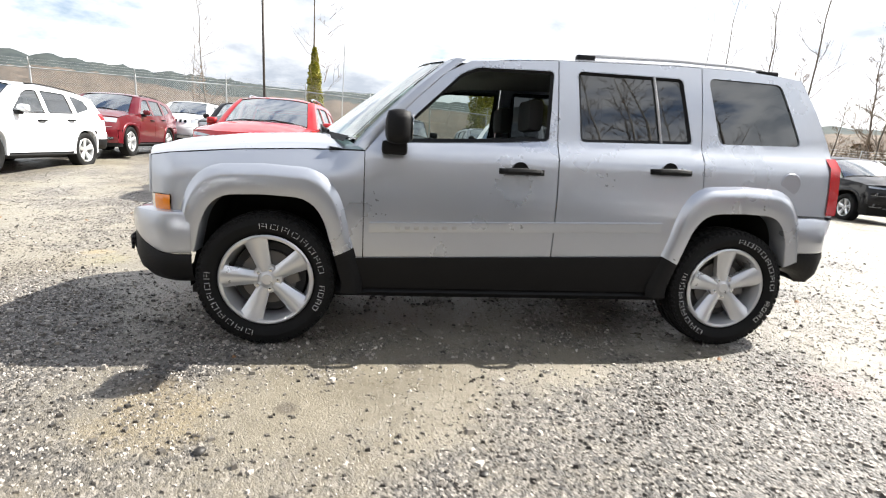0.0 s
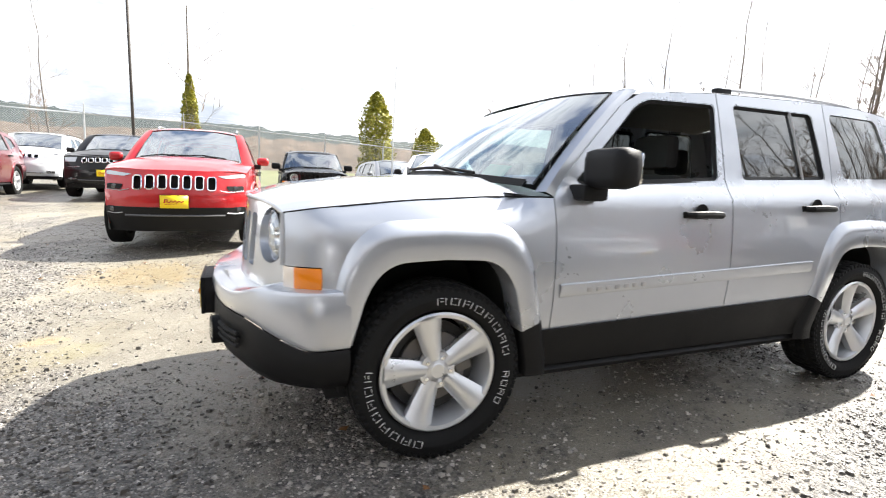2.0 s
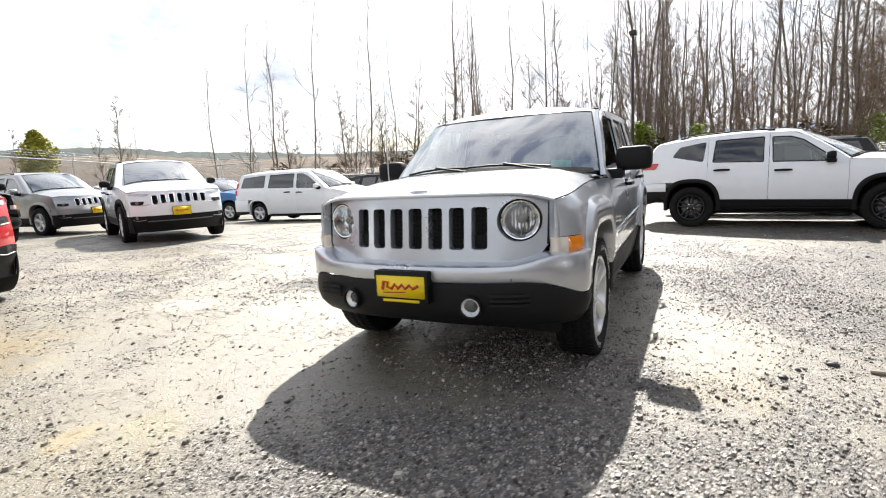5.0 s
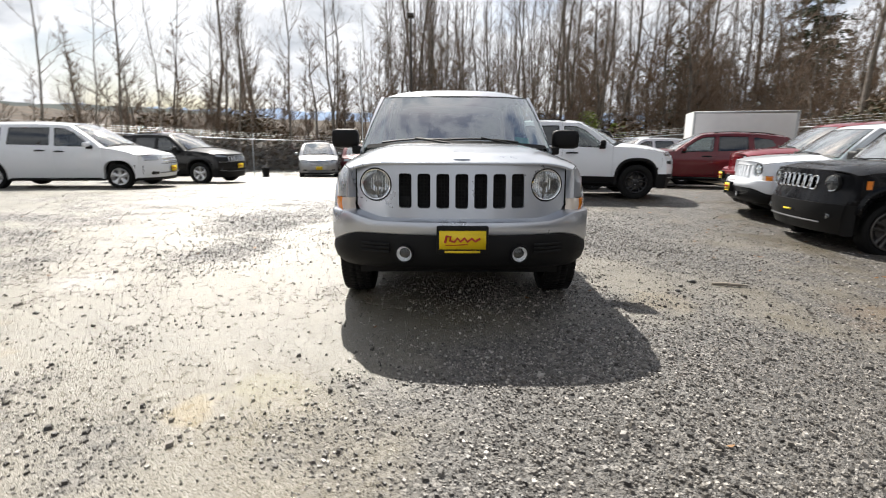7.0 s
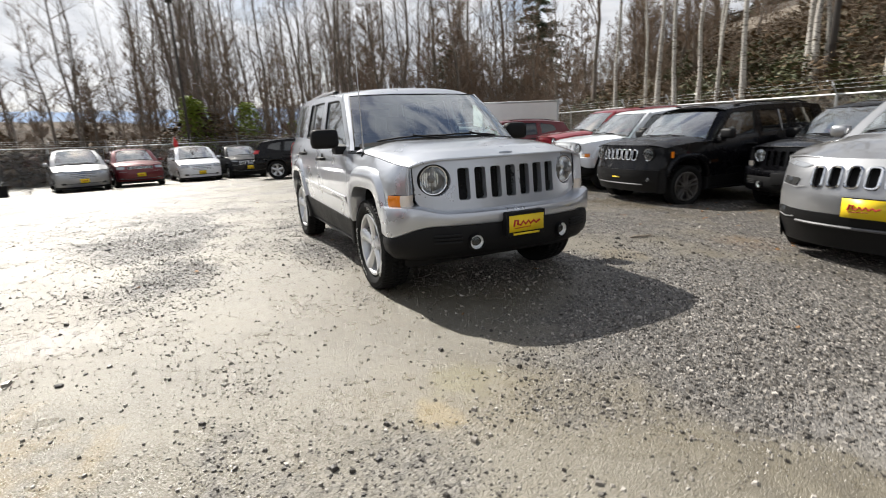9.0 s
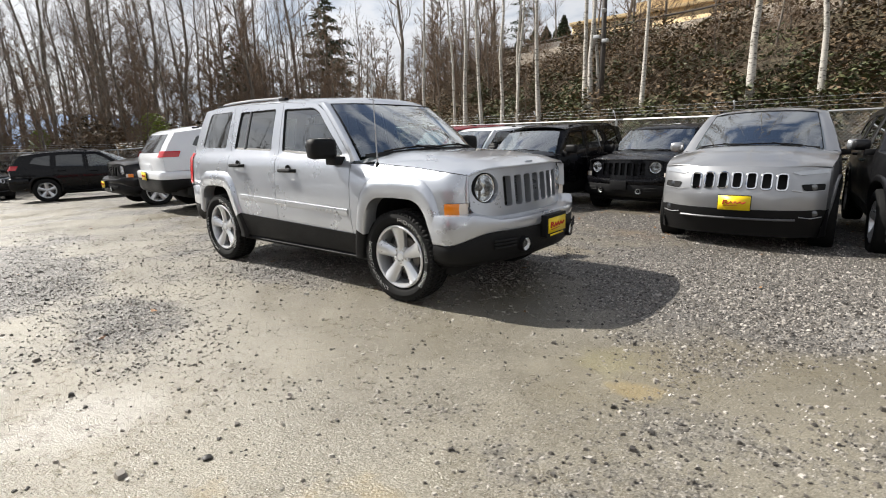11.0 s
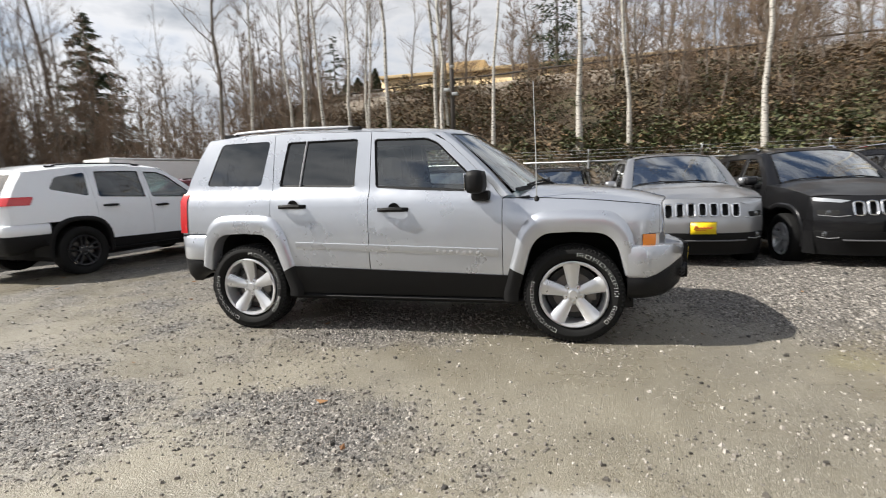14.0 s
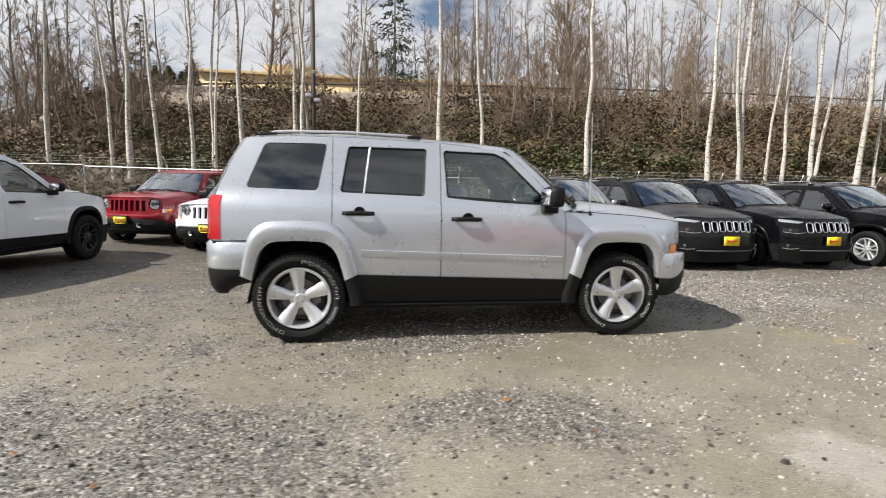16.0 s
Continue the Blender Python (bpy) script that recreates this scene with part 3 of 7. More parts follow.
def dark_copy(me, mat):
    if (me.name, mat.name) not in DARK:
        c = me.copy()
        c.materials.clear()
        c.materials.append(mat)
        DARK[(me.name, mat.name)] = c
    return DARK[(me.name, mat.name)]


def arch_pts(cx, s, half, top, n=26, power=2.7, low=0.0):
    """Points over a wheel arch, from its rear foot to its front foot."""
    z0 = s["R"]
    out = [(cx - half, z0 + low)] if low else []
    if s.get("arch_trap"):
        # straight legs leaning in to a flat top, with rounded shoulders
        k, c = s["arch_trap"], 0.36
        ring = [(-1.0, 0.0), (-lerp(1.0, k, 1 - c), 1 - c), (-k, 1.0), (-k + c, 1.0), (0.0, 1.012), (k - c, 1.0), (k, 1.0), (lerp(1.0, k, 1 - c), 1 - c), (1.0, 0.0)]
        path = [ring[0]]
        for a, b, d in (((1), 2, 3), (5, 6, 7)):
            for i in range(9):
                t = i / 8
                path.append(tuple((1 - t) ** 2 * ring[a][j] + 2 * t * (1 - t) * ring[b][j] + t * t * ring[d][j] for j in (0, 1)))
            if a == 1:
                path.append(ring[4])
        path.append(ring[8])
        full = [path[0], tuple(lerp(path[0][j], path[1][j], 0.5) for j in (0, 1))] + path[1:-1] + [tuple(lerp(path[-1][j], path[-2][j], 0.5) for j in (0, 1)), path[-1]]
        out += [(cx + x * half, z0 + z * (top - z0)) for x, z in full]
        return out + ([(cx + half, z0 + low)] if low else [])
    for i in range(n + 1):
        a = math.pi - math.pi * i / n
        c, q = math.cos(a), math.sin(a)
        out.append((cx + math.copysign(abs(c) ** (2 / power), c) * half, z0 + abs(q) ** (2 / power) * (top - z0)))
    if low:
        out.append((cx + half, z0 + low))
    return out


def body_width(s):
    """The half width of the body side at x along and z up."""
    def w(x, z):
        zb = interp(x, s["belt"])
        plan = s["hw"]
        x0, x1 = s["plan_f"][0], s["nose"]
        if x > x0:
            plan -= s["plan_f"][1] * ((x - x0) / (x1 - x0)) ** 2.2
        x0, x1 = s["plan_r"][0], s["tail"]
        if x < x0:
            plan -= s["plan_r"][1] * ((x0 - x) / (x0 - x1)) ** 2.4
        if s.get("corner") and x > s["corner"][0]:
            plan -= s["corner"][1] * (x - s["corner"][0]) ** 2
        roll = s.get("wing_roll", 0.0) * smooth01((x - 0.72) / 0.35) * smooth01((1.96 - x) / 0.22)
        def low(q):
            return plan - roll * max(0.0, (q - 0.905) / 0.125) ** 1.7 - (0.028 * ((q - 0.72) / 0.36) ** 2 if q > 0.72 else 0.05 * ((0.72 - q) / 0.36) ** 2)
        if z <= zb:
            return low(z)
        d = z - zb
        return low(zb) - s["shoulder"] * smooth01(d / s.get("ledge", 0.035)) - s["tumble"] * d - s.get("tumble2", 0.10) * d * d
    return w


def build_vehicle(name, s, paint_mat, label, category, fine=False, rim_mat=None, open_window=False, plate="front", turn=(0, 0, 0, 0), group=""):
    """One car: s holds its measures. Front towards +x, wheels on z = 0."""
    rim_mat = rim_mat or M["alloy"]
    car = new(name)
    tagged(car, label, category, group)
    W = body_width(s)
    step = 0.05 if fine else 0.11
    lower = s.get("lower_mat") or M["plastic"]
    xf, xr, R = s["xf"], s["xr"], s["R"]
    ah, at = s["arch"]
    roof_c, roof_e = s["roof"], s["roof_edge"]

    def side(sg, off=0.0):
        return lambda x, z: (x, sg * (W(x, z) + off), z)

    af, ar = arch_pts(xf, s, ah + 0.03, at + 0.03), arch_pts(xr, s, ah + 0.03, at + 0.03)
    sill = s["sill"]
    d1, d2, d3 = s["doors"]
    hood_edge = s["hood_edge"]
    ap = s["a_pillar"]
    foot_f = [(x, z) for x, z in af]
    foot_r = [(x, z) for x, z in ar]
    pils = {}
    for sg in (1, -1):
        fn, back = side(sg), (0, -sg * 0.025, 0)
        word = "left" if sg > 0 else "right"
        # front wing
        low_f = [p for p in foot_f if p[1] >= s["bumper_top_f"] or p[0] < xf]
        wing = [(d1, sill)] + [(d1, hood_edge[0][1])] + hood_edge + [(s["wing_front"], s["lamp_z"][1] if s["lamp_cut"] else s["bumper_top_f"])]
        if s["lamp_cut"]:
            wing += [(s["lamp_x0"], s["lamp_z"][1]), (s["lamp_x0"], s["bumper_top_f"])]
        wing += list(reversed(low_f)) + [(xf - ah - 0.03, sill)]
        part("front_wing", panel(wing, [], fn, step, back), paint_mat, car)
        # doors with windows
        top_f = [(x, interp(x, roof_e)) for x in np.linspace(d2, s["a_top"], 6)]
        door_f = [(d1, sill), (d1, ap[0][1])] + ap[1:-1] + list(reversed(top_f)) + [(d2, sill)]
        win_f = rounded(s["win_f"], 0.03)
        dof = part("front_door", panel(door_f, [win_f], fn, step, back, 0.003, (0, -sg * 0.03, 0)), paint_mat, car)
        top_r = [(x, interp(x, roof_e)) for x in np.linspace(d3, d2, 6)]
        cut = [p for p in foot_r if p[0] > d3 and p[1] > sill]
        cut = [(d3, max(p[1] for p in foot_r if abs(p[0] - d3) < 0.2))] + cut if cut else [(d3, sill)]
        door_r = [(d2, sill)] + list(reversed(top_r)) + cut + [(max(d3, xr + ah + 0.03), sill)]
        win_r = rounded(s["win_r"], 0.03)
        dor = part("rear_door", panel(door_r, [win_r], fn, step, back, 0.003, (0, -sg * 0.03, 0)), paint_mat, car)
        # quarter panel
        top_q = [(x, interp(x, roof_e)) for x in np.linspace(s["rear_edge"][-1][0], d3, 5)]
        base_q = [p for p in foot_r if p[0] < d3 and (p[1] > s["bumper_top_r"] or p[0] > xr)]
        quarter = s["rear_edge"] + top_q[1:] + [(d3, base_q[-1][1] if base_q else sill)] + list(reversed(base_q))
        holes = [rounded(s["win_q"], 0.04)] if s.get("win_q") else []
        qua = part("quarter_panel", panel(quarter, holes, fn, step, back, 0.002, (0, -sg * 0.02, 0)), paint_mat, car)
        # panes
        def pane(nm, poly, par, mat, inset=0.016):
            g = panel(rounded(poly, 0.03), [], side(sg, -inset), step * 1.6, (0, -sg * 0.004, 0), -0.012)
            return part(nm, g, mat, par)
        if not (open_window and sg > 0):
            pane("window_pane", s["win_f"], dof, M["glass"])
        pane("window_pane", s["win_r"], dor, M["privacy"])
        if s.get("win_q"):
            pane("quarter_window", s["win_q"], qua, M["privacy"], 0.008)
        for poly, par in ((s["win_f"], dof), (s["win_r"], dor)):
            L = rounded(poly, 0.03)
            k = len(L)
            g = Geo()
            a, b = shrink(L, -0.004), shrink(L, 0.016)
            q = side(sg, 0.001)
            q2 = side(sg, -0.014)
            g.add([q(*p) for p in a] + [q2(*p) for p in b], [(i, (i + 1) % k, k + (i + 1) % k, k + i) for i in range(k)])
            part("window_seal", g, M["plastic"], par)
        if s.get("divider"):
            (xa, za), (xb, zb) = s["divider"]
            q = side(sg, -0.006)
            part("window_divider", Geo().tube([q(xa, za), q(lerp(xa, xb, 0.5), lerp(za, zb, 0.5)), q(xb, zb)], 0.0075, 6), M["rail_silver"], dor)
        # handles
        for (hx, hz), par in zip(s["handles"], (dof, dor)):
            q = side(sg, 0.0)
            g = Geo()
            pts = [(hx - 0.105, hz, 0.006), (hx - 0.085, hz, 0.035), (hx, hz + 0.003, 0.045), (hx + 0.085, hz, 0.035), (hx + 0.105, hz, 0.006)]
            g.tube([(x, q(x, z)[1] + sg * o, z) for x, z, o in pts], [0.014, 0.017, 0.018, 0.017, 0.014], 8)
            g.box(hx - 0.125, hx + 0.125, q(hx, hz)[1] - 0.004, q(hx, hz)[1] + 0.004, hz - 0.018, hz + 0.014, 0.004)
            part("door_handle", g, s.get("handle_mat") or M["plastic"], par)
            if fine:
                cup = Geo().lathe([(0.0, -0.004 * sg), (0.034, -0.002 * sg), (0.047, 0.002 * sg)], (hx + 0.01, q(hx, hz)[1] + 0.001 * sg, hz + 0.004), 20)
                part("handle_cup", cup, M["plastic"], par)
        # mirror
        mx, mz = s["mirror"]
        y0 = W(mx, mz)
        g = Geo().box(mx - 0.06, mx + 0.065, sg * (y0 + 0.045), sg * (y0 + 0.045 + s.get("mirror_w", 0.16)), mz - 0.002, mz + s.get("mirror_h", 0.160), 0.046)
        mir = part("side_mirror", g, paint_mat if s.get("mirror_paint") else M["plastic"], car, "", 85)
        part("mirror_stalk", Geo().box(mx - 0.05, mx + 0.08, sg * (y0 - 0.02), sg * (y0 + 0.10), mz - 0.055, mz + 0.015, 0.02), M["plastic"], mir)
        part("mirror_glass", Geo().box(mx - 0.0635, mx - 0.061, sg * (y0 + 0.065), sg * (y0 + 0.025 + s.get("mirror_w", 0.16)), mz + 0.02, mz + s.get("mirror_h", 0.16) - 0.02), M["chrome"], mir)
        # cladding along the sill and round the arches
        cz = s["clad"]
        q = side(sg, 0.010)
        xa, xb = xr + ah + 0.02, xf - ah - 0.02
        clad = [(xa, sill - 0.02), (xb, sill - 0.02), (xb, cz[1]), (xa, cz[0])]
        if cz[0] > sill + 0.02:
            part("door_cladding", panel(clad, [], q, step, (0, -sg * 0.012, 0)), lower, car)
        g = Geo().grid(lambda u, v: (lerp(xa - 0.05, xb + 0.05, u), sg * (W(0, sill) - 0.03 + 0.035 * math.sin(math.pi * v)), lerp(sill - 0.075, sill - 0.012, v)), list(np.linspace(0, 1, 9)), [0, 0.2, 0.5, 0.8, 1])
        part("rocker_panel", g, s.get("rocker_mat") or lower, car)
        if s.get("strip"):
            (xa, za), (xb, zb) = s["strip"]
            q = side(sg, 0.0)
            def st(u, v):
                x, z = lerp(xa, xb, u), lerp(za, zb, u) + lerp(-0.045, 0.014, v)
                return (x, sg * (W(x, z) + interp(v, ((0, 0.0), (0.12, 0.004), (0.72, 0.010), (0.94, 0.010), (1.0, 0.0)))), z)
            part("rub_strip", Geo().grid(st, list(np.linspace(0, 1, 20)), [0, 0.12, 0.4, 0.72, 0.94, 1]), paint_mat, car)
        fl = s["flare"]
        for cx in (xf, xr):
            outer = arch_pts(cx, s, ah + fl[0], at + (fl[2] if len(fl) > 2 else fl[0]), 30, s.get("flare_pow", 2.7), -0.06)
            inner = arch_pts(cx, s, ah, at, 30, 2.7, -0.06)
            prof = [(0, 0.0), (0.06, fl[1] * 0.30), (0.24, fl[1] * 0.84), (0.32, fl[1] * 0.97), (0.40, fl[1]), (0.94, fl[1] * 0.90), (1.0, fl[1] * 0.70), (1.0, -0.10)]
            def fp(i, k):
                t, o = prof[k]
                (x0, z0), (x1, z1) = outer[i], inner[i]
                x, z = lerp(x0, x1, t), lerp(z0, z1, t)
                zc = min(max(z, 0.42), interp(x, s["belt"]) - 0.01)
                return (x, sg * (W(min(max(x, s["tail"] + 0.1), s["nose"] - 0.12), zc) + o), z)
            ids = list(range(len(outer)))
            cut_z = s.get("flare_cut", 0.0)
            tops = [i for i in ids if outer[i][1] >= cut_z]
            part("wheel_arch_flare", Geo().grid(fp, tops, list(range(len(prof)))), s.get("flare_mat") or paint_mat, car, "", 50)
            for seg in ([i for i in ids if i <= tops[0]] if cx == xf else [i for i in ids if i >= tops[-1]],):
                if len(seg) > 1:
                    part("flare_foot", Geo().grid(fp, seg, list(range(len(prof)))), lower, car, "", 50)
            well = arch_pts(cx, s, ah + 0.005, at + 0.01, 20, 2.7, -0.05)
            g = Geo().grid(lambda i, v: (well[i][0], sg * lerp(W(cx, 0.6) - 0.05, 0.42, v), well[i][1]), list(range(len(well))), [0, 1])
            g.add([(x, sg * 0.42, z) for x, z in well], [tuple(range(len(well)))])
            part("wheel_well", g, M["gap"], car)
        # tail lamp
        tz0, tz1, tw = s["tail_lamp"]
        xe = lambda z: interp(z, sorted((q[1], q[0]) for q in s["rear_edge"]))
        def tl(u, v):
            z = lerp(tz0, tz1, v)
            x0 = xe(z)
            if u < 0.5:
                x = lerp(x0 + tw, x0 - 0.015, u / 0.5)
                return (x, sg * (W(x, z) + 0.006), z)
            t = (u - 0.5) / 0.5
            return (x0 - 0.015 - 0.05 * math.sin(t * math.pi / 2), sg * (W(x0, z) + 0.006 - 0.13 * t), z)
        part("tail_lamp", Geo().grid(tl, [0, 0.2, 0.4, 0.5, 0.6, 0.8, 1], list(np.linspace(0, 1, 7))), M["tail_red"], car)
        # A-pillar
        wb, wt = s["ws_bottom"], s["ws_top"]
        def pil(u, v, sg=sg):
            zz = lerp(ap[0][1] + 0.0, interp(s["a_top"], roof_e), u)
            xo = interp(zz, sorted((q[1], q[0]) for q in ap))
            o = Vector((xo, sg * W(xo, zz), zz))
            i = Vector((lerp(wb[0] - wb[3], wt[0] - wt[3], u), sg * lerp(wb[1], wt[1], u), lerp(wb[2] - 0.07, wt[2] - s.get("ws_drop", 0.025), u)))
            p = o.lerp(i, v)
            p.z += 0.012 * math.sin(math.pi * v) + 0.021 * v * math.sin(math.pi * u)
            p.y += sg * 0.012 * math.sin(math.pi * v)
            return p
        pils[sg] = pil
        part("windscreen_pillar", Geo().grid(pil, list(np.linspace(0, 1, 12)), [0, 0.15, 0.5, 0.85, 1]), paint_mat, car)
    # roof
    xs = list(np.linspace(roof_c[0][0], roof_c[-1][0], 26))
    us = [math.sin(a) for a in np.linspace(-math.pi / 2, math.pi / 2, 21)]
    def rf(x, u):
        ze, zc = interp(x, roof_e), interp(x, roof_c)
        w = W(x, ze)
        lift = (1 - abs(u) ** 3.2)
        xx = x
        if x > roof_c[-1][0] - 1e-6:
            xx = x - 0.05 * u * u
        if s.get("header"):
            xx = x - (0.05 * u * u + 0.17 * abs(u) ** 6) * smooth01((x - 0.05) / (roof_c[-1][0] - 0.05))
        return (xx, u * w, ze + (zc - ze) * lift)
    part("roof", Geo().grid(rf, xs, us), paint_mat, car, "", 60)
    # windscreen
    wb, wt = s["ws_bottom"], s["ws_top"]
    def ws(u, v):
        b = Vector((wb[0] - wb[3] * u * u, u * wb[1], wb[2] - 0.04 * u * u))
        t = Vector((wt[0] - wt[3] * abs(u) ** s.get("ws_pow", 2.0), u * wt[1], wt[2] - s.get("ws_drop", 0.025) * u * u))
        p = b.lerp(t, v)
        p.z += 0.02 * math.sin(math.pi * v)
        return p
    part("windscreen", Geo().grid(ws, list(np.linspace(-1, 1, 15)), list(np.linspace(0, 1, 7))), M["screen"], car)
    g = Geo().grid(lambda u, v: ws(u, lerp(1.0, 0.988, v)) + Vector((0, 0, 0.003)), list(np.linspace(-1, 1, 11)), [0, 1])
    g.grid(lambda u, v: ws(u, lerp(-0.03, 0.03, v)) + Vector((0.004, 0, 0.003)), list(np.linspace(-0.95, 0.95, 11)), [0, 1])
    for e in (-1, 1):
        g.grid(lambda u, v, e=e: ws(e * lerp(0.991, 1.0, v), u) + Vector((0.003, 0, 0.003)), list(np.linspace(0, 1, 8)), [0, 1])
    part("windscreen_seal", g, M["plastic"], car)
    if s.get("header"):
        g = Geo().grid(lambda u, v: Vector(rf(xs[-1], u * s["header"])).lerp(ws(u, 1.0) + Vector((0.004, 0, 0.004)), v), list(np.linspace(-1, 1, 15)), [0, 0.5, 1])
        for e in (1, -1):
            g.grid(lambda a, v, e=e: Vector(rf(xs[-1], e * lerp(s["header"], 1.0, a))).lerp(pils[e](1.0, 1.0 - a), v), list(np.linspace(0, 1, 6)), [0, 0.5, 1])
        part("roof_header", g, paint_mat, car, "", 60)
    # hood
    hood_front = s["hood_front"]
    hx0 = hood_edge[0][0]
    def hd(u, v):
        xa = wb[0] + 0.03 - (wb[0] + 0.03 - hx0) * abs(u) ** 2
        xb = hood_front[0] - hood_front[1] * abs(u) ** 2.6
        x = lerp(xa, xb, v)
        xe = min(max(x, hood_edge[0][0]), hood_edge[-1][0])
        ze = interp(xe, hood_edge)
        zc = interp(x, s["hood_mid"])
        y = u * (W(xe, ze) - 0.004)
        z = ze + (zc - ze) * (1 - abs(u) ** s.get("hood_pow", 3.0))
        if s.get("hood_rib"):
            z += s["hood_rib"] * smooth01((0.80 - abs(u)) / 0.12) * smooth01((1.02 - v) / 0.2)
        return (x, y, z)
    hu = [math.sin(a) for a in np.linspace(-math.pi / 2, math.pi / 2, 25)]
    hg = Geo().grid(hd, hu, list(np.linspace(0, 1, 14)))
    hg.grid(lambda u, v: Vector(hd(u, 1)) + Vector((0.004 * math.sin(v * 3.1), 0, -0.016 * v)), hu, [0, 0.3, 0.6, 1])
    part("hood", hg, paint_mat, car, "", 50)
    for e in (1, -1):
        part("hood_gap", Geo().tube([Vector(hd(e, v)) + Vector((0, e * 0.002, -0.001)) for v in np.linspace(0, 1, 12)], 0.0045, 5), M["gap"], car)
    cow = Geo().grid(lambda u, v: Vector(ws(u, 0.0)).lerp(Vector(hd(u * 0.93, 0.0)), v) + Vector((0, 0, -0.02 - 0.03 * u ** 4)), list(np.linspace(-0.93, 0.93, 13)), [0, 0.5, 1])
    part("cowl", cow, M["plastic"], car)
    for k, (ya, yb) in enumerate(((0.50, -0.12), (-0.06, -0.62)) if s.get("wiper", 1) else ()):
        ua, ub = ya / wb[1], yb / wb[1]
        g = Geo().tube([ws(lerp(ua, ub, t), 0.022 + 0.022 * math.sin(t * 3.1)) + Vector((0.012, 0, 0.012)) for t in np.linspace(0, 1, 7)], 0.008, 5)
        g.tube([ws(ua * 0.98, -0.01) + Vector((0.03, 0, 0.0)), ws(lerp(ua, ub, 0.5), 0.045) + Vector((0.02, 0, 0.022))], 0.009, 5)
        part("wiper", g, M["plastic"], car)
    front_face(car, s, paint_mat, lower, W, fine, plate in ("front", "both"), sill)
    rear_face(car, s, paint_mat, lower, W, fine, plate in ("rear", "both"))
    # cabin
    floor = Geo().box(xr - 0.35, xf + 0.42, -0.70, 0.70, 0.24, 0.40)
    floor.box(xr + ah + 0.05, xf - ah - 0.05, -0.80, 0.80, 0.30, 0.44)
    floor.box(xf - 0.40, s["nose"] - 0.22, -0.40, 0.40, 0.40, 0.80)
    floor.box(xf - 0.52, xf - 0.42, -0.76, 0.76, 0.40, interp(xf - 0.5, s["hood_mid"]) - 0.10)
    part("underbody", floor, M["gap"], car)
    lin = Geo().grid(lambda x, u: (rf(x, u)[0], rf(x, u)[1] * 0.97, rf(x, u)[2] - 0.03), xs[1:-1], us[1:-1])
    part("headliner", lin, M["headliner"], car)
    dx = wb[0] - 0.12
    dg = Geo().grid(lambda u, v: (lerp(dx, dx - 0.42, v), u * (wb[1] - 0.0), wb[2] - 0.075 - 0.05 * v - 0.10 * max(0, v - 0.75) * 4), list(np.linspace(-1, 1, 9)), [0, 0.25, 0.5, 0.75, 0.9, 1])
    dg.box(dx - 0.42, dx - 0.05, -wb[1], wb[1], 0.55, wb[2] - 0.22, 0.03)
    part("dashboard", dg, M["dash"], car)
    sx = dx - 0.52
    sw = Geo()
    c, ax = Vector((sx + 0.02, 0.37, wb[2] - 0.18)), Matrix.Rotation(radians(-25), 4, "Y")
    ring = [c + ax @ Vector((0, 0.185 * math.cos(a), 0.185 * math.sin(a))) for a in np.linspace(0, 2 * math.pi, 25)]
    sw.tube(ring, 0.015, 6, False)
    for a in (0, math.pi, -math.pi / 2):
        sw.tube([c, c + ax @ Vector((0, 0.18 * math.cos(a), 0.18 * math.sin(a)))], 0.016, 5)
    sw.tube([c, c + Vector((0.35, 0, -0.12))], 0.03, 6)
    part("steering_wheel", sw, M["dash"], car)
    for px, py in ((s["seat_x"], 0.36), (s["seat_x"], -0.36), (s["seat_x"] - 0.88, 0.36), (s["seat_x"] - 0.88, -0.36)):
        base, top = s["floor_seat"], s["seat_top"]
        g = Geo().box(px - 0.05, px + 0.46, py - 0.24, py + 0.24, base - 0.18, base, 0.05)
        bk = Geo().box(-0.07, 0.07, py - 0.235, py + 0.235, 0.0, top - base, 0.05).move(Matrix.Translation((px - 0.03, 0, base - 0.08)) @ Matrix.Rotation(radians(-14), 4, "Y"))
        g.add(bk.v, bk.f)
        seat = part("seat", g, M["seat"], car)
        hx = px - 0.03 - math.sin(radians(14)) * (top - base + 0.05)
        part("headrest", Geo().box(hx - 0.05, hx + 0.05, py - 0.13, py + 0.13, top - 0.06, top + 0.13, 0.04), M["seat"], seat)
    # wheels
    k = 0
    for x in (xf, xr):
        for sg in (1, -1):
            add_wheel(car, x, sg * s["track"], sg, s, fine, rim_mat, turn[k])
            k += 1
    # roof rails
    if s.get("rails"):
        x0, x1, ry = s["rails"]
        for sg in (1, -1):
            zz = lambda x: lerp(interp(x, roof_e), interp(x, roof_c), 1 - (ry / W(x, interp(x, roof_e))) ** 3.2)
            pts = [(x0, sg * ry, zz(x0) - 0.005)] + [(x, sg * ry, zz(x) + s.get("rail_h", 0.020)) for x in np.linspace(x0 + (x1 - x0) * 0.08, x1 - (x1 - x0) * 0.06, 8)] + [(x1, sg * ry, zz(x1) - 0.005)]
            rl = part("roof_rail", Geo().tube(pts, s.get("rail_r", 0.011), 8), s.get("rail_mat") or M["plastic"], car)
            part("rail_foot", Geo().box(x0 - 0.02, x0 + 0.11, sg * ry - 0.022, sg * ry + 0.022, zz(x0) - 0.02, zz(x0) + 0.024, 0.010), M["plastic"], rl)
            part("rail_foot", Geo().box(x1 - 0.09, x1 + 0.02, sg * ry - 0.022, sg * ry + 0.022, zz(x1) - 0.02, zz(x1) + 0.024, 0.010), M["plastic"], rl)
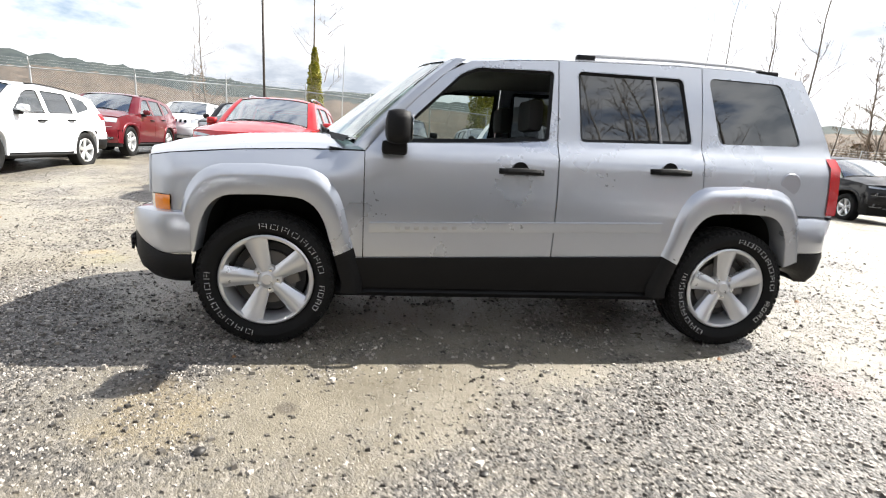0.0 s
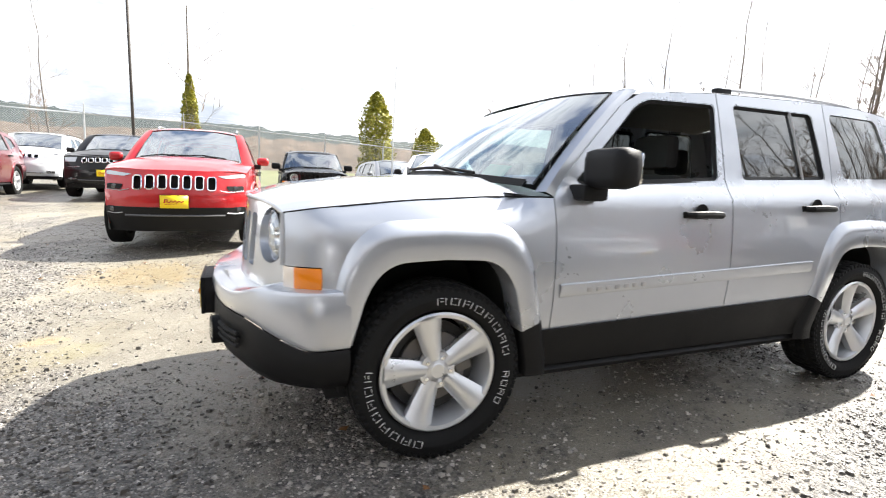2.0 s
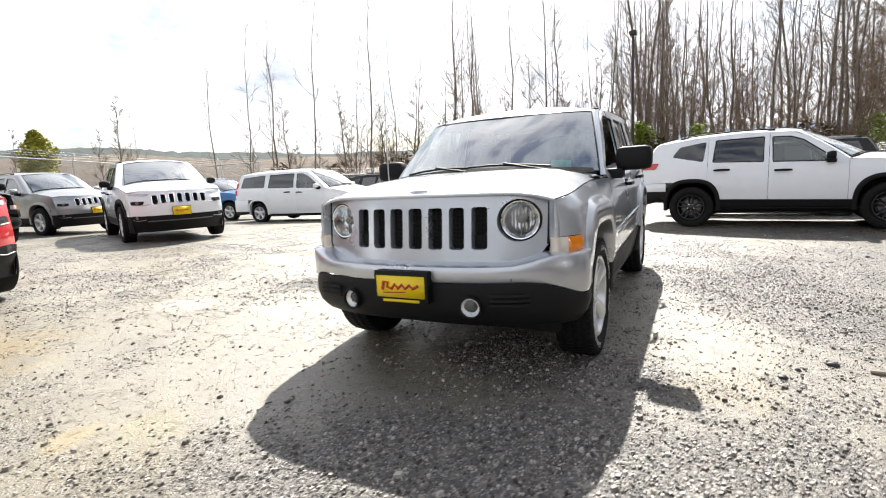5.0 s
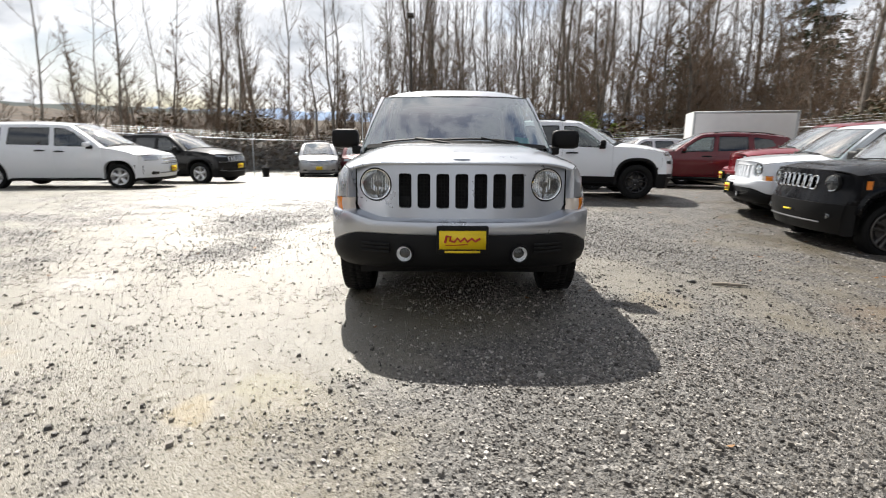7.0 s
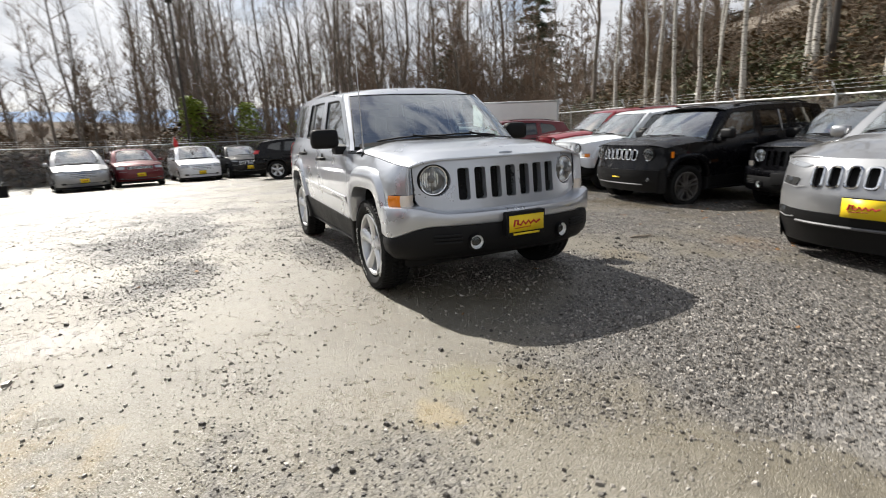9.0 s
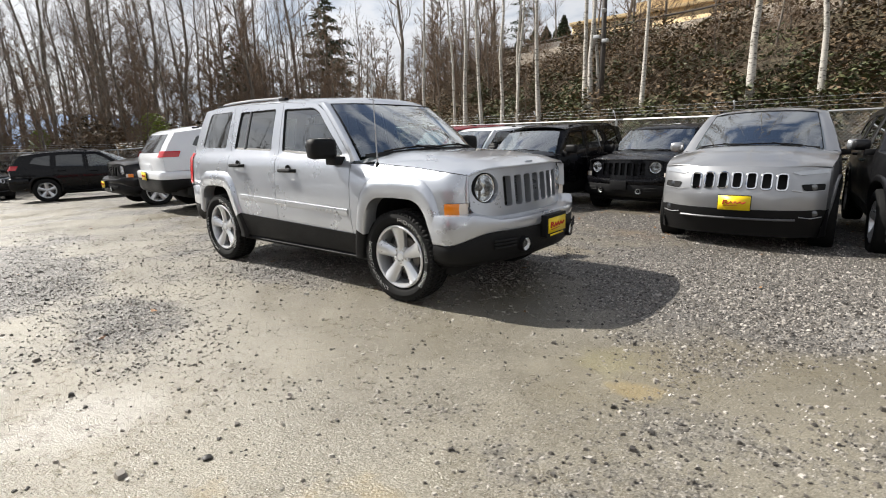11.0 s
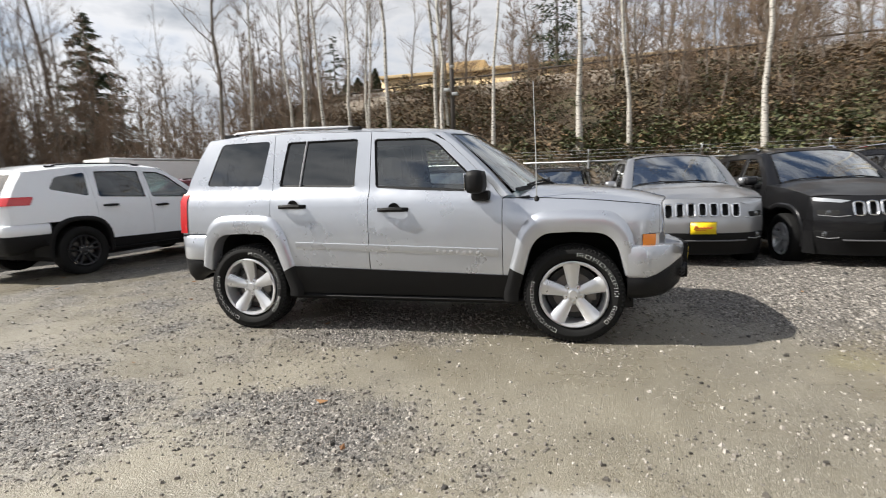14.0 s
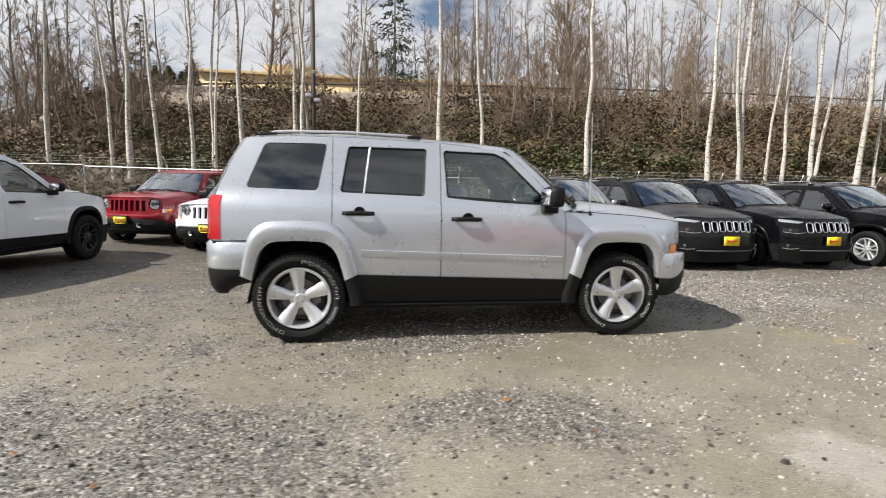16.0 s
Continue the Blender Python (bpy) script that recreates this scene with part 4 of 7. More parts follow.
    if s.get("sunstrip"):
        part("dealer_tag", Geo().grid(lambda u, v: ws(lerp(*s["sunstrip"][0], u), lerp(*s["sunstrip"][1], v)) - Vector((0.012, 0, 0.012)), [0, 0.5, 1], [0, 1]), s["sunstrip"][2], car)
    return car


def number_plate(parent, x, y, z, facing, w=0.31, h=0.165, frame_mat=None, strip=False):
    """A yellow dealer plate in a dark frame, its writing as plain bars."""
    g = Geo().box(-0.012, 0.006, -w / 2, w / 2, -h / 2, h / 2, 0.005)
    m = Matrix.Translation((x, y, z)) @ (Matrix.Rotation(math.pi, 4, "Z") if facing < 0 else Matrix())
    pl = part("licence_plate", g.move(m), frame_mat or M["plastic"], parent, "yellow dealer plate in a black frame with red bars of print")
    part("plate_card", Geo().box(0.007, 0.010, -w / 2 + (0.016 if strip else 0.006), w / 2 - (0.016 if strip else 0.006), -h / 2 + (0.030 if strip else 0.008), h / 2 - (0.024 if strip else 0.008)).move(m), M["yellow"], pl)
    if strip:
        part("plate_lower_strip", Geo().box(0.007, 0.009, -w / 2 + 0.05, w / 2 - 0.05, -h / 2 + 0.006, -h / 2 + 0.020).move(m), M["yellow"], pl)
    g = Geo()
    pts = [(-0.105, -0.018), (-0.095, 0.024), (-0.07, 0.020), (-0.075, -0.004), (-0.05, -0.012), (-0.03, 0.012), (-0.012, -0.010), (0.012, 0.012), (0.03, -0.010), (0.055, 0.010), (0.075, -0.008), (0.105, 0.010)]
    g.tube([(0.011, y * w / 0.31, z * w / 0.31 + 0.004) for y, z in pts], 0.0078 * w / 0.31, 5)
    g.tube([(0.011, -0.10 * w / 0.31, -0.030), (0.011, 0.03 * w / 0.31, -0.024)], 0.003, 4)
    part("plate_print", g.move(m), M["red_ink"], pl)
    return pl


def plan_path(pts, n=6):
    """A plan curve given for one side from its side foot to the centre line, mirrored to a full one."""
    half = spline(pts, n)
    return half + [(x, -y) for x, y in reversed(half[:-1])]


def sweep(path, prof):
    """A profile of (inward, z) rows carried along a plan path; z may be a function of the share along the path."""
    P = [np.array(p) for p in path]
    k = len(P)
    g = Geo()
    def at(i, j):
        t = P[min(i + 1, k - 1)] - P[max(i - 1, 0)]
        t = t / (np.linalg.norm(t) + 1e-9)
        nrm = np.array((t[1], -t[0]))
        d, z = prof[j]
        f = abs(2 * i / (k - 1) - 1)
        zz = z(f) if callable(z) else z
        p = P[i] + nrm * d
        return (p[0], p[1], zz)
    return g.grid(at, list(range(k)), list(range(len(prof))))


def lamp_round(car, x, y, z, r, tilt=0.0):
    """A round lamp looking along +x: dark shadow ring, chrome bezel, fluted bowl, bulb cap and clear lens."""
    rot = Matrix.Translation((x, y, z)) @ Matrix.Rotation(radians(tilt), 4, "Z")
    # this near-black ring stands in for the shadow around the lens
    b = Geo().lathe([(r * 1.09, -0.03), (r * 1.08, 0.006), (r * 1.0, 0.004), (r * 0.99, -0.02)], (0, 0, 0), 32, "x")
    la = part("headlamp", b.move(rot), M["gap"], car, "round clear headlamp, the shadow round it made as a dark ring")
    ring = Geo().lathe([(r * 1.0, -0.01), (r * 0.99, 0.010), (r * 0.93, 0.008), (r * 0.91, -0.02)], (0, 0, 0), 32, "x")
    part("bezel", ring.move(rot), M["chrome"], la)
    bowl = Geo().lathe([(r * 0.92, -0.01), (r * 0.84, -0.045), (r * 0.62, -0.075), (r * 0.3, -0.09), (0.0, -0.092)], (0, 0, 0), 32, "x")
    for i in range(9):
        q = -0.72 + 0.18 * i
        h = 0.78 * math.sqrt(1 - q * q)
        bowl.tube([(-0.062 - 0.02 * (1 - abs(q)), q * r, -h * r), (-0.072 - 0.02 * (1 - abs(q)), q * r, 0), (-0.062 - 0.02 * (1 - abs(q)), q * r, h * r)], 0.0055, 5, False)
    part("reflector", bowl.move(rot), M["lamp"], la)
    cap = Geo().lathe([(0.0, -0.022), (r * 0.20, -0.026), (r * 0.25, -0.05), (r * 0.2, -0.09)], (0, 0, 0), 16, "x")
    cap.box(-0.05, -0.03, -r * 0.03, r * 0.03, -r * 0.8, r * 0.8)
    part("bulb_cap", cap.move(rot), M["brake"], la)
    le = Geo().lathe([(r * 0.95, 0.004), (r * 0.7, 0.018), (r * 0.35, 0.026), (0.0, 0.028)], (0, 0, 0), 32, "x")
    part("lens", le.move(rot), M["lens"], la)


def front_face(car, s, paint_mat, lower, W, fine, plate, sill):
    face = s["face"]
    if face["kind"] == "patriot":
        fx, fc, yw, z0, z1 = 2.035, 0.15, 0.69, 0.655, 1.005
        def F(y, z):
            return (fx - fc * abs(y / yw) ** 2.4 - 0.10 * (z - z0), y, z)
        out = [(-0.56, 1.006), (-0.65, 1.001), (-0.69, 0.982), (-0.69, 0.745), (-0.66, 0.700), (-0.59, 0.658), (0.59, 0.658), (0.66, 0.700), (0.69, 0.745), (0.69, 0.982), (0.65, 1.001), (0.56, 1.006)]
        slots = [rounded([(c - 0.041, 0.730), (c + 0.041, 0.730), (c + 0.041, 0.948), (c - 0.041, 0.948)], 0.018, 3) for c in [(i - 3) * 0.1205 for i in range(7)]]
        eyes = [[(sg * 0.557 + 0.108 * math.cos(a), 0.874 + 0.108 * math.sin(a)) for a in np.linspace(0, 2 * math.pi, 28, False)] for sg in (1, -1)]
        gr = part("grille_panel", panel(out, slots + eyes, F, 0.035 if fine else 0.07, (-0.03, 0, 0), 0.002, (-0.055, 0, 0)), paint_mat, car, "body-coloured grille with seven upright slots")
        mesh = Geo().grid(lambda y, z: (F(y, z)[0] - 0.055, y, z), list(np.linspace(-0.45, 0.45, 12)), [0.70, 0.84, 0.97])
        if fine:
            for i in range(40):
                y = -0.44 + 0.022 * i
                mesh.tube([(F(y, 0.72)[0] - 0.045, y, 0.72), (F(y, 0.955)[0] - 0.045, y, 0.955)], 0.0035, 4, False)
            for i in range(11):
                z = 0.73 + 0.022 * i
                mesh.tube([(F(y, z)[0] - 0.045, y, z) for y in np.linspace(-0.45, 0.45, 9)], 0.0035, 4, False)
        part("grille_mesh", mesh, M["gap"], gr)
        for sg in (1, -1):
            lamp_round(car, F(0.557, 0.87)[0] - 0.02, sg * 0.557, 0.874, 0.100, sg * 9)
            # corner between grille and wing
            xw = s["wing_front"]
            def cn(u, v):
                z = lerp(0.787, 0.985, v)
                a, b = Vector(F(sg * 0.692, z)), Vector((xw, sg * W(xw, min(z, 0.97)), z))
                p = a.lerp(b, u)
                p.x += 0.028 * math.sin(math.pi * u)
                p.y += sg * 0.012 * math.sin(math.pi * u)
                p.z = lerp(z, lerp(0.787, 0.970, v), u)
                return p
            part("front_wing_corner", Geo().grid(cn, list(np.linspace(0, 1, 9)), list(np.linspace(0, 1, 6))), paint_mat, car)
            lamp_path = spline([F(sg * 0.695, 0.75)[:2], (1.895, sg * 0.735), (1.862, sg * (W(1.862, 0.75) + 0.006)), (1.82, sg * (W(1.82, 0.75) + 0.007)), (1.772, sg * (W(1.772, 0.75) + 0.006))], 5)
            def am(i, v):
                x, y = lamp_path[i]
                return (x, y + sg * 0.006 * math.sin(math.pi * v), lerp(0.706, 0.785, v))
            tu = part("turn_signal", Geo().grid(am, list(range(10, 21)), [0, 0.1, 0.5, 0.9, 1]), M["amber"], car, "amber side turn signal")
            part("marker_lens", Geo().grid(am, list(range(0, 11)), [0, 0.1, 0.5, 0.9, 1]), M["marker"], tu, "pale amber front part of the signal")
        path = plan_path([(1.675, 0.872), (1.79, 0.874), (1.89, 0.825), (1.985, 0.735), (2.065, 0.58), (2.125, 0.38), (2.152, 0.18), (2.158, 0.0)])
        up = lambda f: 0.664 + 0.046 * smooth01((f - 0.38) / 0.22)
        sp = lambda f: 0.575 - 0.085 * smooth01((f - 0.45) / 0.4)
        prof = [(0.20, lambda f: up(f) + 0.002), (0.022, lambda f: up(f) + 0.0), (0.006, lambda f: up(f) - 0.006), (0.0, lambda f: up(f) - 0.020), (0.0, lambda f: sp(f) + 0.03), (0.008, lambda f: sp(f) + 0.008), (0.02, sp)]
        bu = part("front_bumper", sweep(path, prof), paint_mat, car, "", 32)
        bot = lambda f: 0.355 - 0.02 * f
        prof = [(0.012, sp), (0.006, lambda f: sp(f) - 0.02), (0.004, lambda f: 0.46 - 0.02 * f), (0.02, lambda f: bot(f) + 0.045), (0.06, bot), (0.12, lambda f: bot(f) - 0.015)]
        part("bumper_skirt", sweep(path, prof), lower, bu, "black plastic lower bumper", 50)
        for sg in (1, -1):
            for z in (0.468, 0.492, 0.516):
                part("bumper_vent", Geo().tube([(2.118, sg * 0.455, z), (2.094, sg * 0.55, z), (2.052, sg * 0.64, z)], 0.008, 6), M["gap"], bu)
            rot = Matrix.Translation((2.128, sg * 0.36, 0.460)) @ Matrix.Rotation(radians(sg * 8), 4, "Z")
            fo = part("fog_lamp", Geo().lathe([(0.060, -0.03), (0.058, 0.026), (0.050, 0.028), (0.048, 0.0)], (0, 0, 0), 24, "x").move(rot), M["plastic"], bu, "small round fog lamp")
            part("reflector", Geo().lathe([(0.05, 0.012), (0.03, -0.01), (0, -0.02)], (0, 0, 0), 20, "x").move(rot), M["fog"], fo)
            part("lens", Geo().lathe([(0.05, 0.020), (0.03, 0.028), (0, 0.030)], (0, 0, 0), 20, "x").move(rot), M["lens"], fo)
        hx = s["hood_front"][0]
        if fine:
            z = interp(hx - 0.05, s["hood_mid"]) + s["hood_rib"]
            g = Geo().tube([(hx - 0.052, -0.055, z), (hx - 0.045, -0.02, z + 0.001), (hx - 0.045, 0.02, z + 0.001), (hx - 0.052, 0.055, z)], [0.003, 0.006, 0.006, 0.003], 6)
            part("hood_badge", g, paint_mat, car, "small winged badge")
        gap = [F(0.69, 0.75), F(0.695, 0.982), F(0.655, 1.005), F(0.56, 1.010), F(-0.56, 1.010), F(-0.655, 1.005), F(-0.695, 0.982), F(-0.69, 0.75)]
        part("grille_gap", Geo().tube([Vector(p) + Vector((0.001, 0, 0)) for p in gap], 0.006, 5), M["gap"], gr)
        part("plate_mount", Geo().box(2.13, 2.19, -0.158, 0.158, 0.475, 0.642, 0.01), M["plastic"], bu)
        if plate:
            number_plate(car, 2.198, 0.0, 0.558, 1, 0.318, 0.168, None, True)
        return
    # rounded modern face
    nose, drop, yw = s["nose"], face["drop"], face["half"]
    bul = face["profile"]
    def F(y, z, off=0.0):
        zc = z
        return (nose - drop * abs(y / yw) ** 3.0 - 0.05 * (y / yw) ** 2 - interp(zc, bul) + off, y, z)
    zt = lambda y: interp(abs(y), face["top"])
    ys = list(np.linspace(-yw, yw, 19))
    out = [(y, zt(y)) for y in ys] + [(yw, face["split"]), (-yw, face["split"])]
    holes = []
    for c in face["slots"]:
        w, h = face["slot_size"]
        z = face["slot_z"] - 0.02 * (c / 0.5) ** 2
        holes.append(rounded([(c - w, z - h), (c + w, z - h), (c + w, z + h), (c - w, z + h)], w * 0.7, 3))
    fa = part("front_panel", panel(out, holes, F, 0.07 if not fine else 0.05, (-0.03, 0, 0), 0.001, (-0.05, 0, 0)), paint_mat, car)
    if holes:
        back = Geo().grid(lambda y, z: F(y, z, -0.05), list(np.linspace(face["slots"][0] - 0.1, face["slots"][-1] + 0.1, 9)), [face["slot_z"] - 0.12, face["slot_z"] + 0.12])
        part("grille_back", back, M["gap"], fa)
        for L in holes:
            pts = [F(*p, 0.006) for p in L]
            part("grille_ring", Geo().tube(pts + [pts[0]], face.get("ring", 0.011), 5, False), face.get("ring_mat") or M["chrome"], fa)
    if face.get("grille_bar"):
        for z in face["grille_bar"]:
            part("grille_bar", Geo().tube([F(y, z, 0.006) for y in np.linspace(-0.42, 0.42, 11)], 0.02, 6), M["chrome"], fa)
        part("grille_back", Geo().grid(lambda y, z: F(y, z, 0.002), list(np.linspace(-0.45, 0.45, 9)), [min(face["grille_bar"]) - 0.07, max(face["grille_bar"]) + 0.06]), M["gap"], fa)
    for poly, kind in face["lamps"]:
        for sg in (1, -1):
            L = rounded([(sg * y, z) for y, z in poly], 0.02, 3)
            g = panel(L, [], lambda y, z: F(y, z, 0.012 if kind == "amber" else 0.008), 0.06, (-0.012, 0, 0), 0.0)
            la = part({"fog": "fog_lamp", "amber": "turn_signal"}.get(kind, "headlamp"), g, {"clear": M["slim_lamp"], "amber": M["amber"]}.get(kind, M["gap"]), fa)
            cy = sum(p[0] for p in L) / len(L)
            cz = sum(p[1] for p in L) / len(L)
            if kind in ("fog", "dark"):
                x = F(cy, cz, 0.012)[0]
                part("lens", Geo().lathe([(0.034, -0.01), (0.032, 0.006), (0.0, 0.014)], (x, cy, cz), 16, "x"), M["dark_lens"], la)
            elif face.get("drl"):
                a = [F(sg * y, z, 0.014) for y, z in poly[:2]]
                part("running_light", Geo().tube(a, 0.010, 5), M["lamp"], la)
    for line in face.get("trims", ()):
        for sg in (1, -1):
            part("lamp_trim", Geo().tube([F(sg * y, z, 0.016) for y, z in line], 0.0045, 5), M["rail_silver"], fa)
    for y, z, r in face.get("round", ()):
        for sg in (1, -1):
            lamp_round(car, F(y, z)[0] + 0.015, sg * y, z, r, sg * 8)
    for x0, x1, z0, z1 in face.get("amber", ()):
        for sg in (1, -1):
            part("turn_signal", Geo().grid(lambda u, v: (lerp(x0, x1, u), sg * (W(lerp(x0, x1, u), 0.8) + 0.012), lerp(z0, z1, v)), [0, 0.5, 1], [0, 1]), M["amber"], car)
    low = [(y, face["split"]) for y in ys] + [(yw * 0.94, face["low"]), (-yw * 0.94, face["low"])]
    fl = part("bumper_skirt", panel(low, [], lambda y, z: F(y, z, 0.012), 0.09, (-0.05, 0, 0), 0.001), lower, fa)
    if face.get("skid"):
        part("chin_trim", Geo().tube([F(y, face["skid"], 0.018) for y in np.linspace(-0.55, 0.55, 11)], 0.013, 6), M["rail_grey"], fl)
    # the bumper's side, from the face to the arch
    for sg in (1, -1):
        xe = F(yw, face["split"])[0]
        ax = s["xf"] + s["arch"][0] + s["flare"][0] * 0.7
        g = Geo().grid(lambda u, v: (lerp(xe, ax, u), sg * lerp(yw, W(ax, 0.6), smooth01(u)), lerp(face["split"], s["bumper_top_f"] + 0.02, v)), list(np.linspace(0, 1, 7)), list(np.linspace(0, 1, 5)))
        part("bumper_side", g, paint_mat, fa)
        g = Geo().grid(lambda u, v: (lerp(xe + 0.01, ax, u), sg * (lerp(yw * lerp(0.94, 1, v), W(ax, 0.5), smooth01(u)) + 0.006), lerp(face["low"], face["split"], v)), list(np.linspace(0, 1, 7)), [0, 0.5, 1])
        part("bumper_side_skirt", g, lower, fa)
        xw = s["wing_front"]
        g = Geo().grid(lambda u, v: Vector(F(sg * yw, lerp(s["bumper_top_f"], zt(yw), v))).lerp(Vector((xw, sg * W(xw, lerp(s["bumper_top_f"], zt(yw), v)), lerp(s["bumper_top_f"], s["hood_edge"][-1][1], v))), u), list(np.linspace(0, 1, 5)), list(np.linspace(0, 1, 5)))
        part("front_wing_corner", g, paint_mat, car)
    if plate:
        y, z = 0.0, face["plate"]
        number_plate(car, F(y, z)[0] + 0.030, y, z, 1, 0.32, 0.17, M["yellow"] if face.get("plain_plate") else None)


def rear_face(car, s, paint_mat, lower, W, fine, plate):
    ed = sorted((q[1], q[0]) for q in s["rear_edge"])
    def X(u, z):
        xe = interp(z, ed)
        return (xe - 0.10 * (1 - abs(u) ** 4), u * W(xe, z), z)
    zt = ed[-1][0]
    zr = interp(s["roof"][0][0], s["roof"])
    gz = s["rear_glass"]
    g = Geo()
    us = [math.sin(a) for a in np.linspace(-math.pi / 2, math.pi / 2, 15)]
    g.grid(X, us, list(np.linspace(s["bumper_top_r"] - 0.02, gz[0], 6)))
    g.grid(X, us, list(np.linspace(gz[1], zt, 3)))
    g.grid(lambda u, v: Vector(X(u, zt)).lerp(Vector((s["roof"][0][0], u * W(s["roof"][0][0], zt), zt + (zr - zt) * (1 - abs(u) ** 3.2))), v), us, [0, 0.5, 1])
    for e in (-1, 1):
        g.grid(lambda u, z, e=e: X(e * u, z), [0.84, 0.92, 1.0], list(np.linspace(gz[0], gz[1], 4)))
    tg = part("tailgate", g, paint_mat, car)
    part("rear_window", Geo().grid(lambda u, z: X(u, z), list(np.linspace(-0.84, 0.84, 9)), list(np.linspace(gz[0], gz[1], 4))), M["privacy"], tg)
    tl = s["tail"]
    bt, bs, bl = s["bumper_top_r"], s["bumper_split_r"], s["bumper_low_r"]
    ax = s["xr"] - (s["arch"][0] * 0.94 if s.get("arch_trap") else s["arch"][0] + s["flare"][0] * 0.35)
    ws = W(ax, 0.6) + 0.012
    path = plan_path([(ax, ws), (lerp(ax, tl, 0.45), ws - 0.005), (tl + 0.09, ws - 0.05), (tl + 0.02, ws - 0.17), (tl, 0.35), (tl - 0.015, 0.0)])
    path = list(reversed(path))
    bu = part("rear_bumper", sweep(path, [(0.14, bt + 0.005), (0.03, bt), (0.0, bt - 0.03), (0.0, bs + 0.02), (0.015, bs)]), s.get("rear_bumper_mat") or paint_mat, car, "", 50)
    part("bumper_skirt", sweep(path, [(0.008, bs), (0.004, bs - 0.03), (0.02, lambda f: bl + 0.06 + 0.05 * smooth01((f - 0.6) / 0.4)), (0.06, lambda f: bl + 0.09 * smooth01((f - 0.6) / 0.4)), (0.12, lambda f: bl - 0.01 + 0.09 * smooth01((f - 0.6) / 0.4))]), lower, bu, "", 50)
    if plate:
        number_plate(car, tl - 0.03, 0.0, lerp(bs, bt, 0.35), -1, 0.31, 0.16)


PATRIOT = dict(
    xf=1.3175, xr=-1.3175, R=0.355, rim=0.240, tyre_w=0.215, track=0.755, hw=0.868, nose=2.17, tail=-2.05,
    belt=[(-2.1, 1.088), (0.82, 1.042), (2.1, 0.98)], plan_f=(0.9, 0.06), corner=(1.72, 2.7), flare_cut=0.50, plan_r=(-1.0, 0.055), shoulder=0.038, ledge=0.085, tumble=0.17, tumble2=0.12,
    arch=(0.385, 0.805), flare=(0.112, 0.030, 0.150), flare_pow=3.1, wing_roll=0.075, rocker_mat=M["plastic"], arch_trap=0.70, header=0.88, ws_drop=0.006, sill=0.335, clad=(0.545, 0.490), doors=(0.82, -0.215, -1.065),
    hood_edge=[(0.82, 1.052), (1.10, 1.046), (1.45, 1.026), (1.78, 0.993), (1.89, 0.974)], hood_mid=[(0.9, 1.135), (1.15, 1.128), (1.5, 1.105), (1.8, 1.065), (1.99, 1.020)],
    hood_front=(2.005, 0.115), hood_pow=5.0, hood_rib=0.008, wing_front=1.89, lamp_cut=True, lamp_x0=1.772, lamp_z=(0.706, 0.786), bumper_top_f=0.702,
    a_pillar=[(0.82, 1.052), (0.73, 1.16), (0.55, 1.345), (0.40, 1.485), (0.30, 1.548)], a_top=0.27,
    roof=[(-1.70, 1.635), (-1.5, 1.662), (-1.0, 1.676), (-0.4, 1.662), (0.1, 1.637), (0.38, 1.613), (0.48, 1.592), (0.545, 1.549)],
    roof_edge=[(-1.70, 1.590), (-1.4, 1.612), (-0.9, 1.612), (-0.2, 1.590), (0.27, 1.553), (0.47, 1.535)],
    rear_edge=[(-1.945, 0.80), (-1.945, 1.12), (-1.90, 1.24), (-1.80, 1.45), (-1.715, 1.588)],
    win_f=[(-0.165, 1.150), (-0.190, 1.528), (0.235, 1.518), (0.325, 1.478), (0.69, 1.125), (0.66, 1.105)],
    win_r=[(-1.006, 1.180), (-0.945, 1.540), (-0.325, 1.538), (-0.345, 1.158)],
    win_q=[(-1.715, 1.205), (-1.575, 1.552), (-1.105, 1.556), (-1.175, 1.190)], divider=((-0.822, 1.175), (-0.775, 1.538)),
    handles=[(-0.010, 0.985), (-0.865, 1.022)], mirror=(0.655, 1.095), strip=((-0.84, 0.727), (0.79, 0.675)),
    tail_lamp=(0.815, 1.145, 0.055), ws_bottom=(1.13, 0.790, 1.140, 0.235), ws_top=(0.537, 0.655, 1.545, 0.125), ws_pow=4.5,
    face=dict(kind="patriot"), bumper_top_r=0.805, bumper_split_r=0.58, bumper_low_r=0.385, rear_glass=(1.17, 1.54),
    seat_x=0.0, floor_seat=0.72, seat_top=1.27, rails=(-1.62, -0.38, 0.55), rail_mat=M["rail_silver"], mirror_w=0.235)

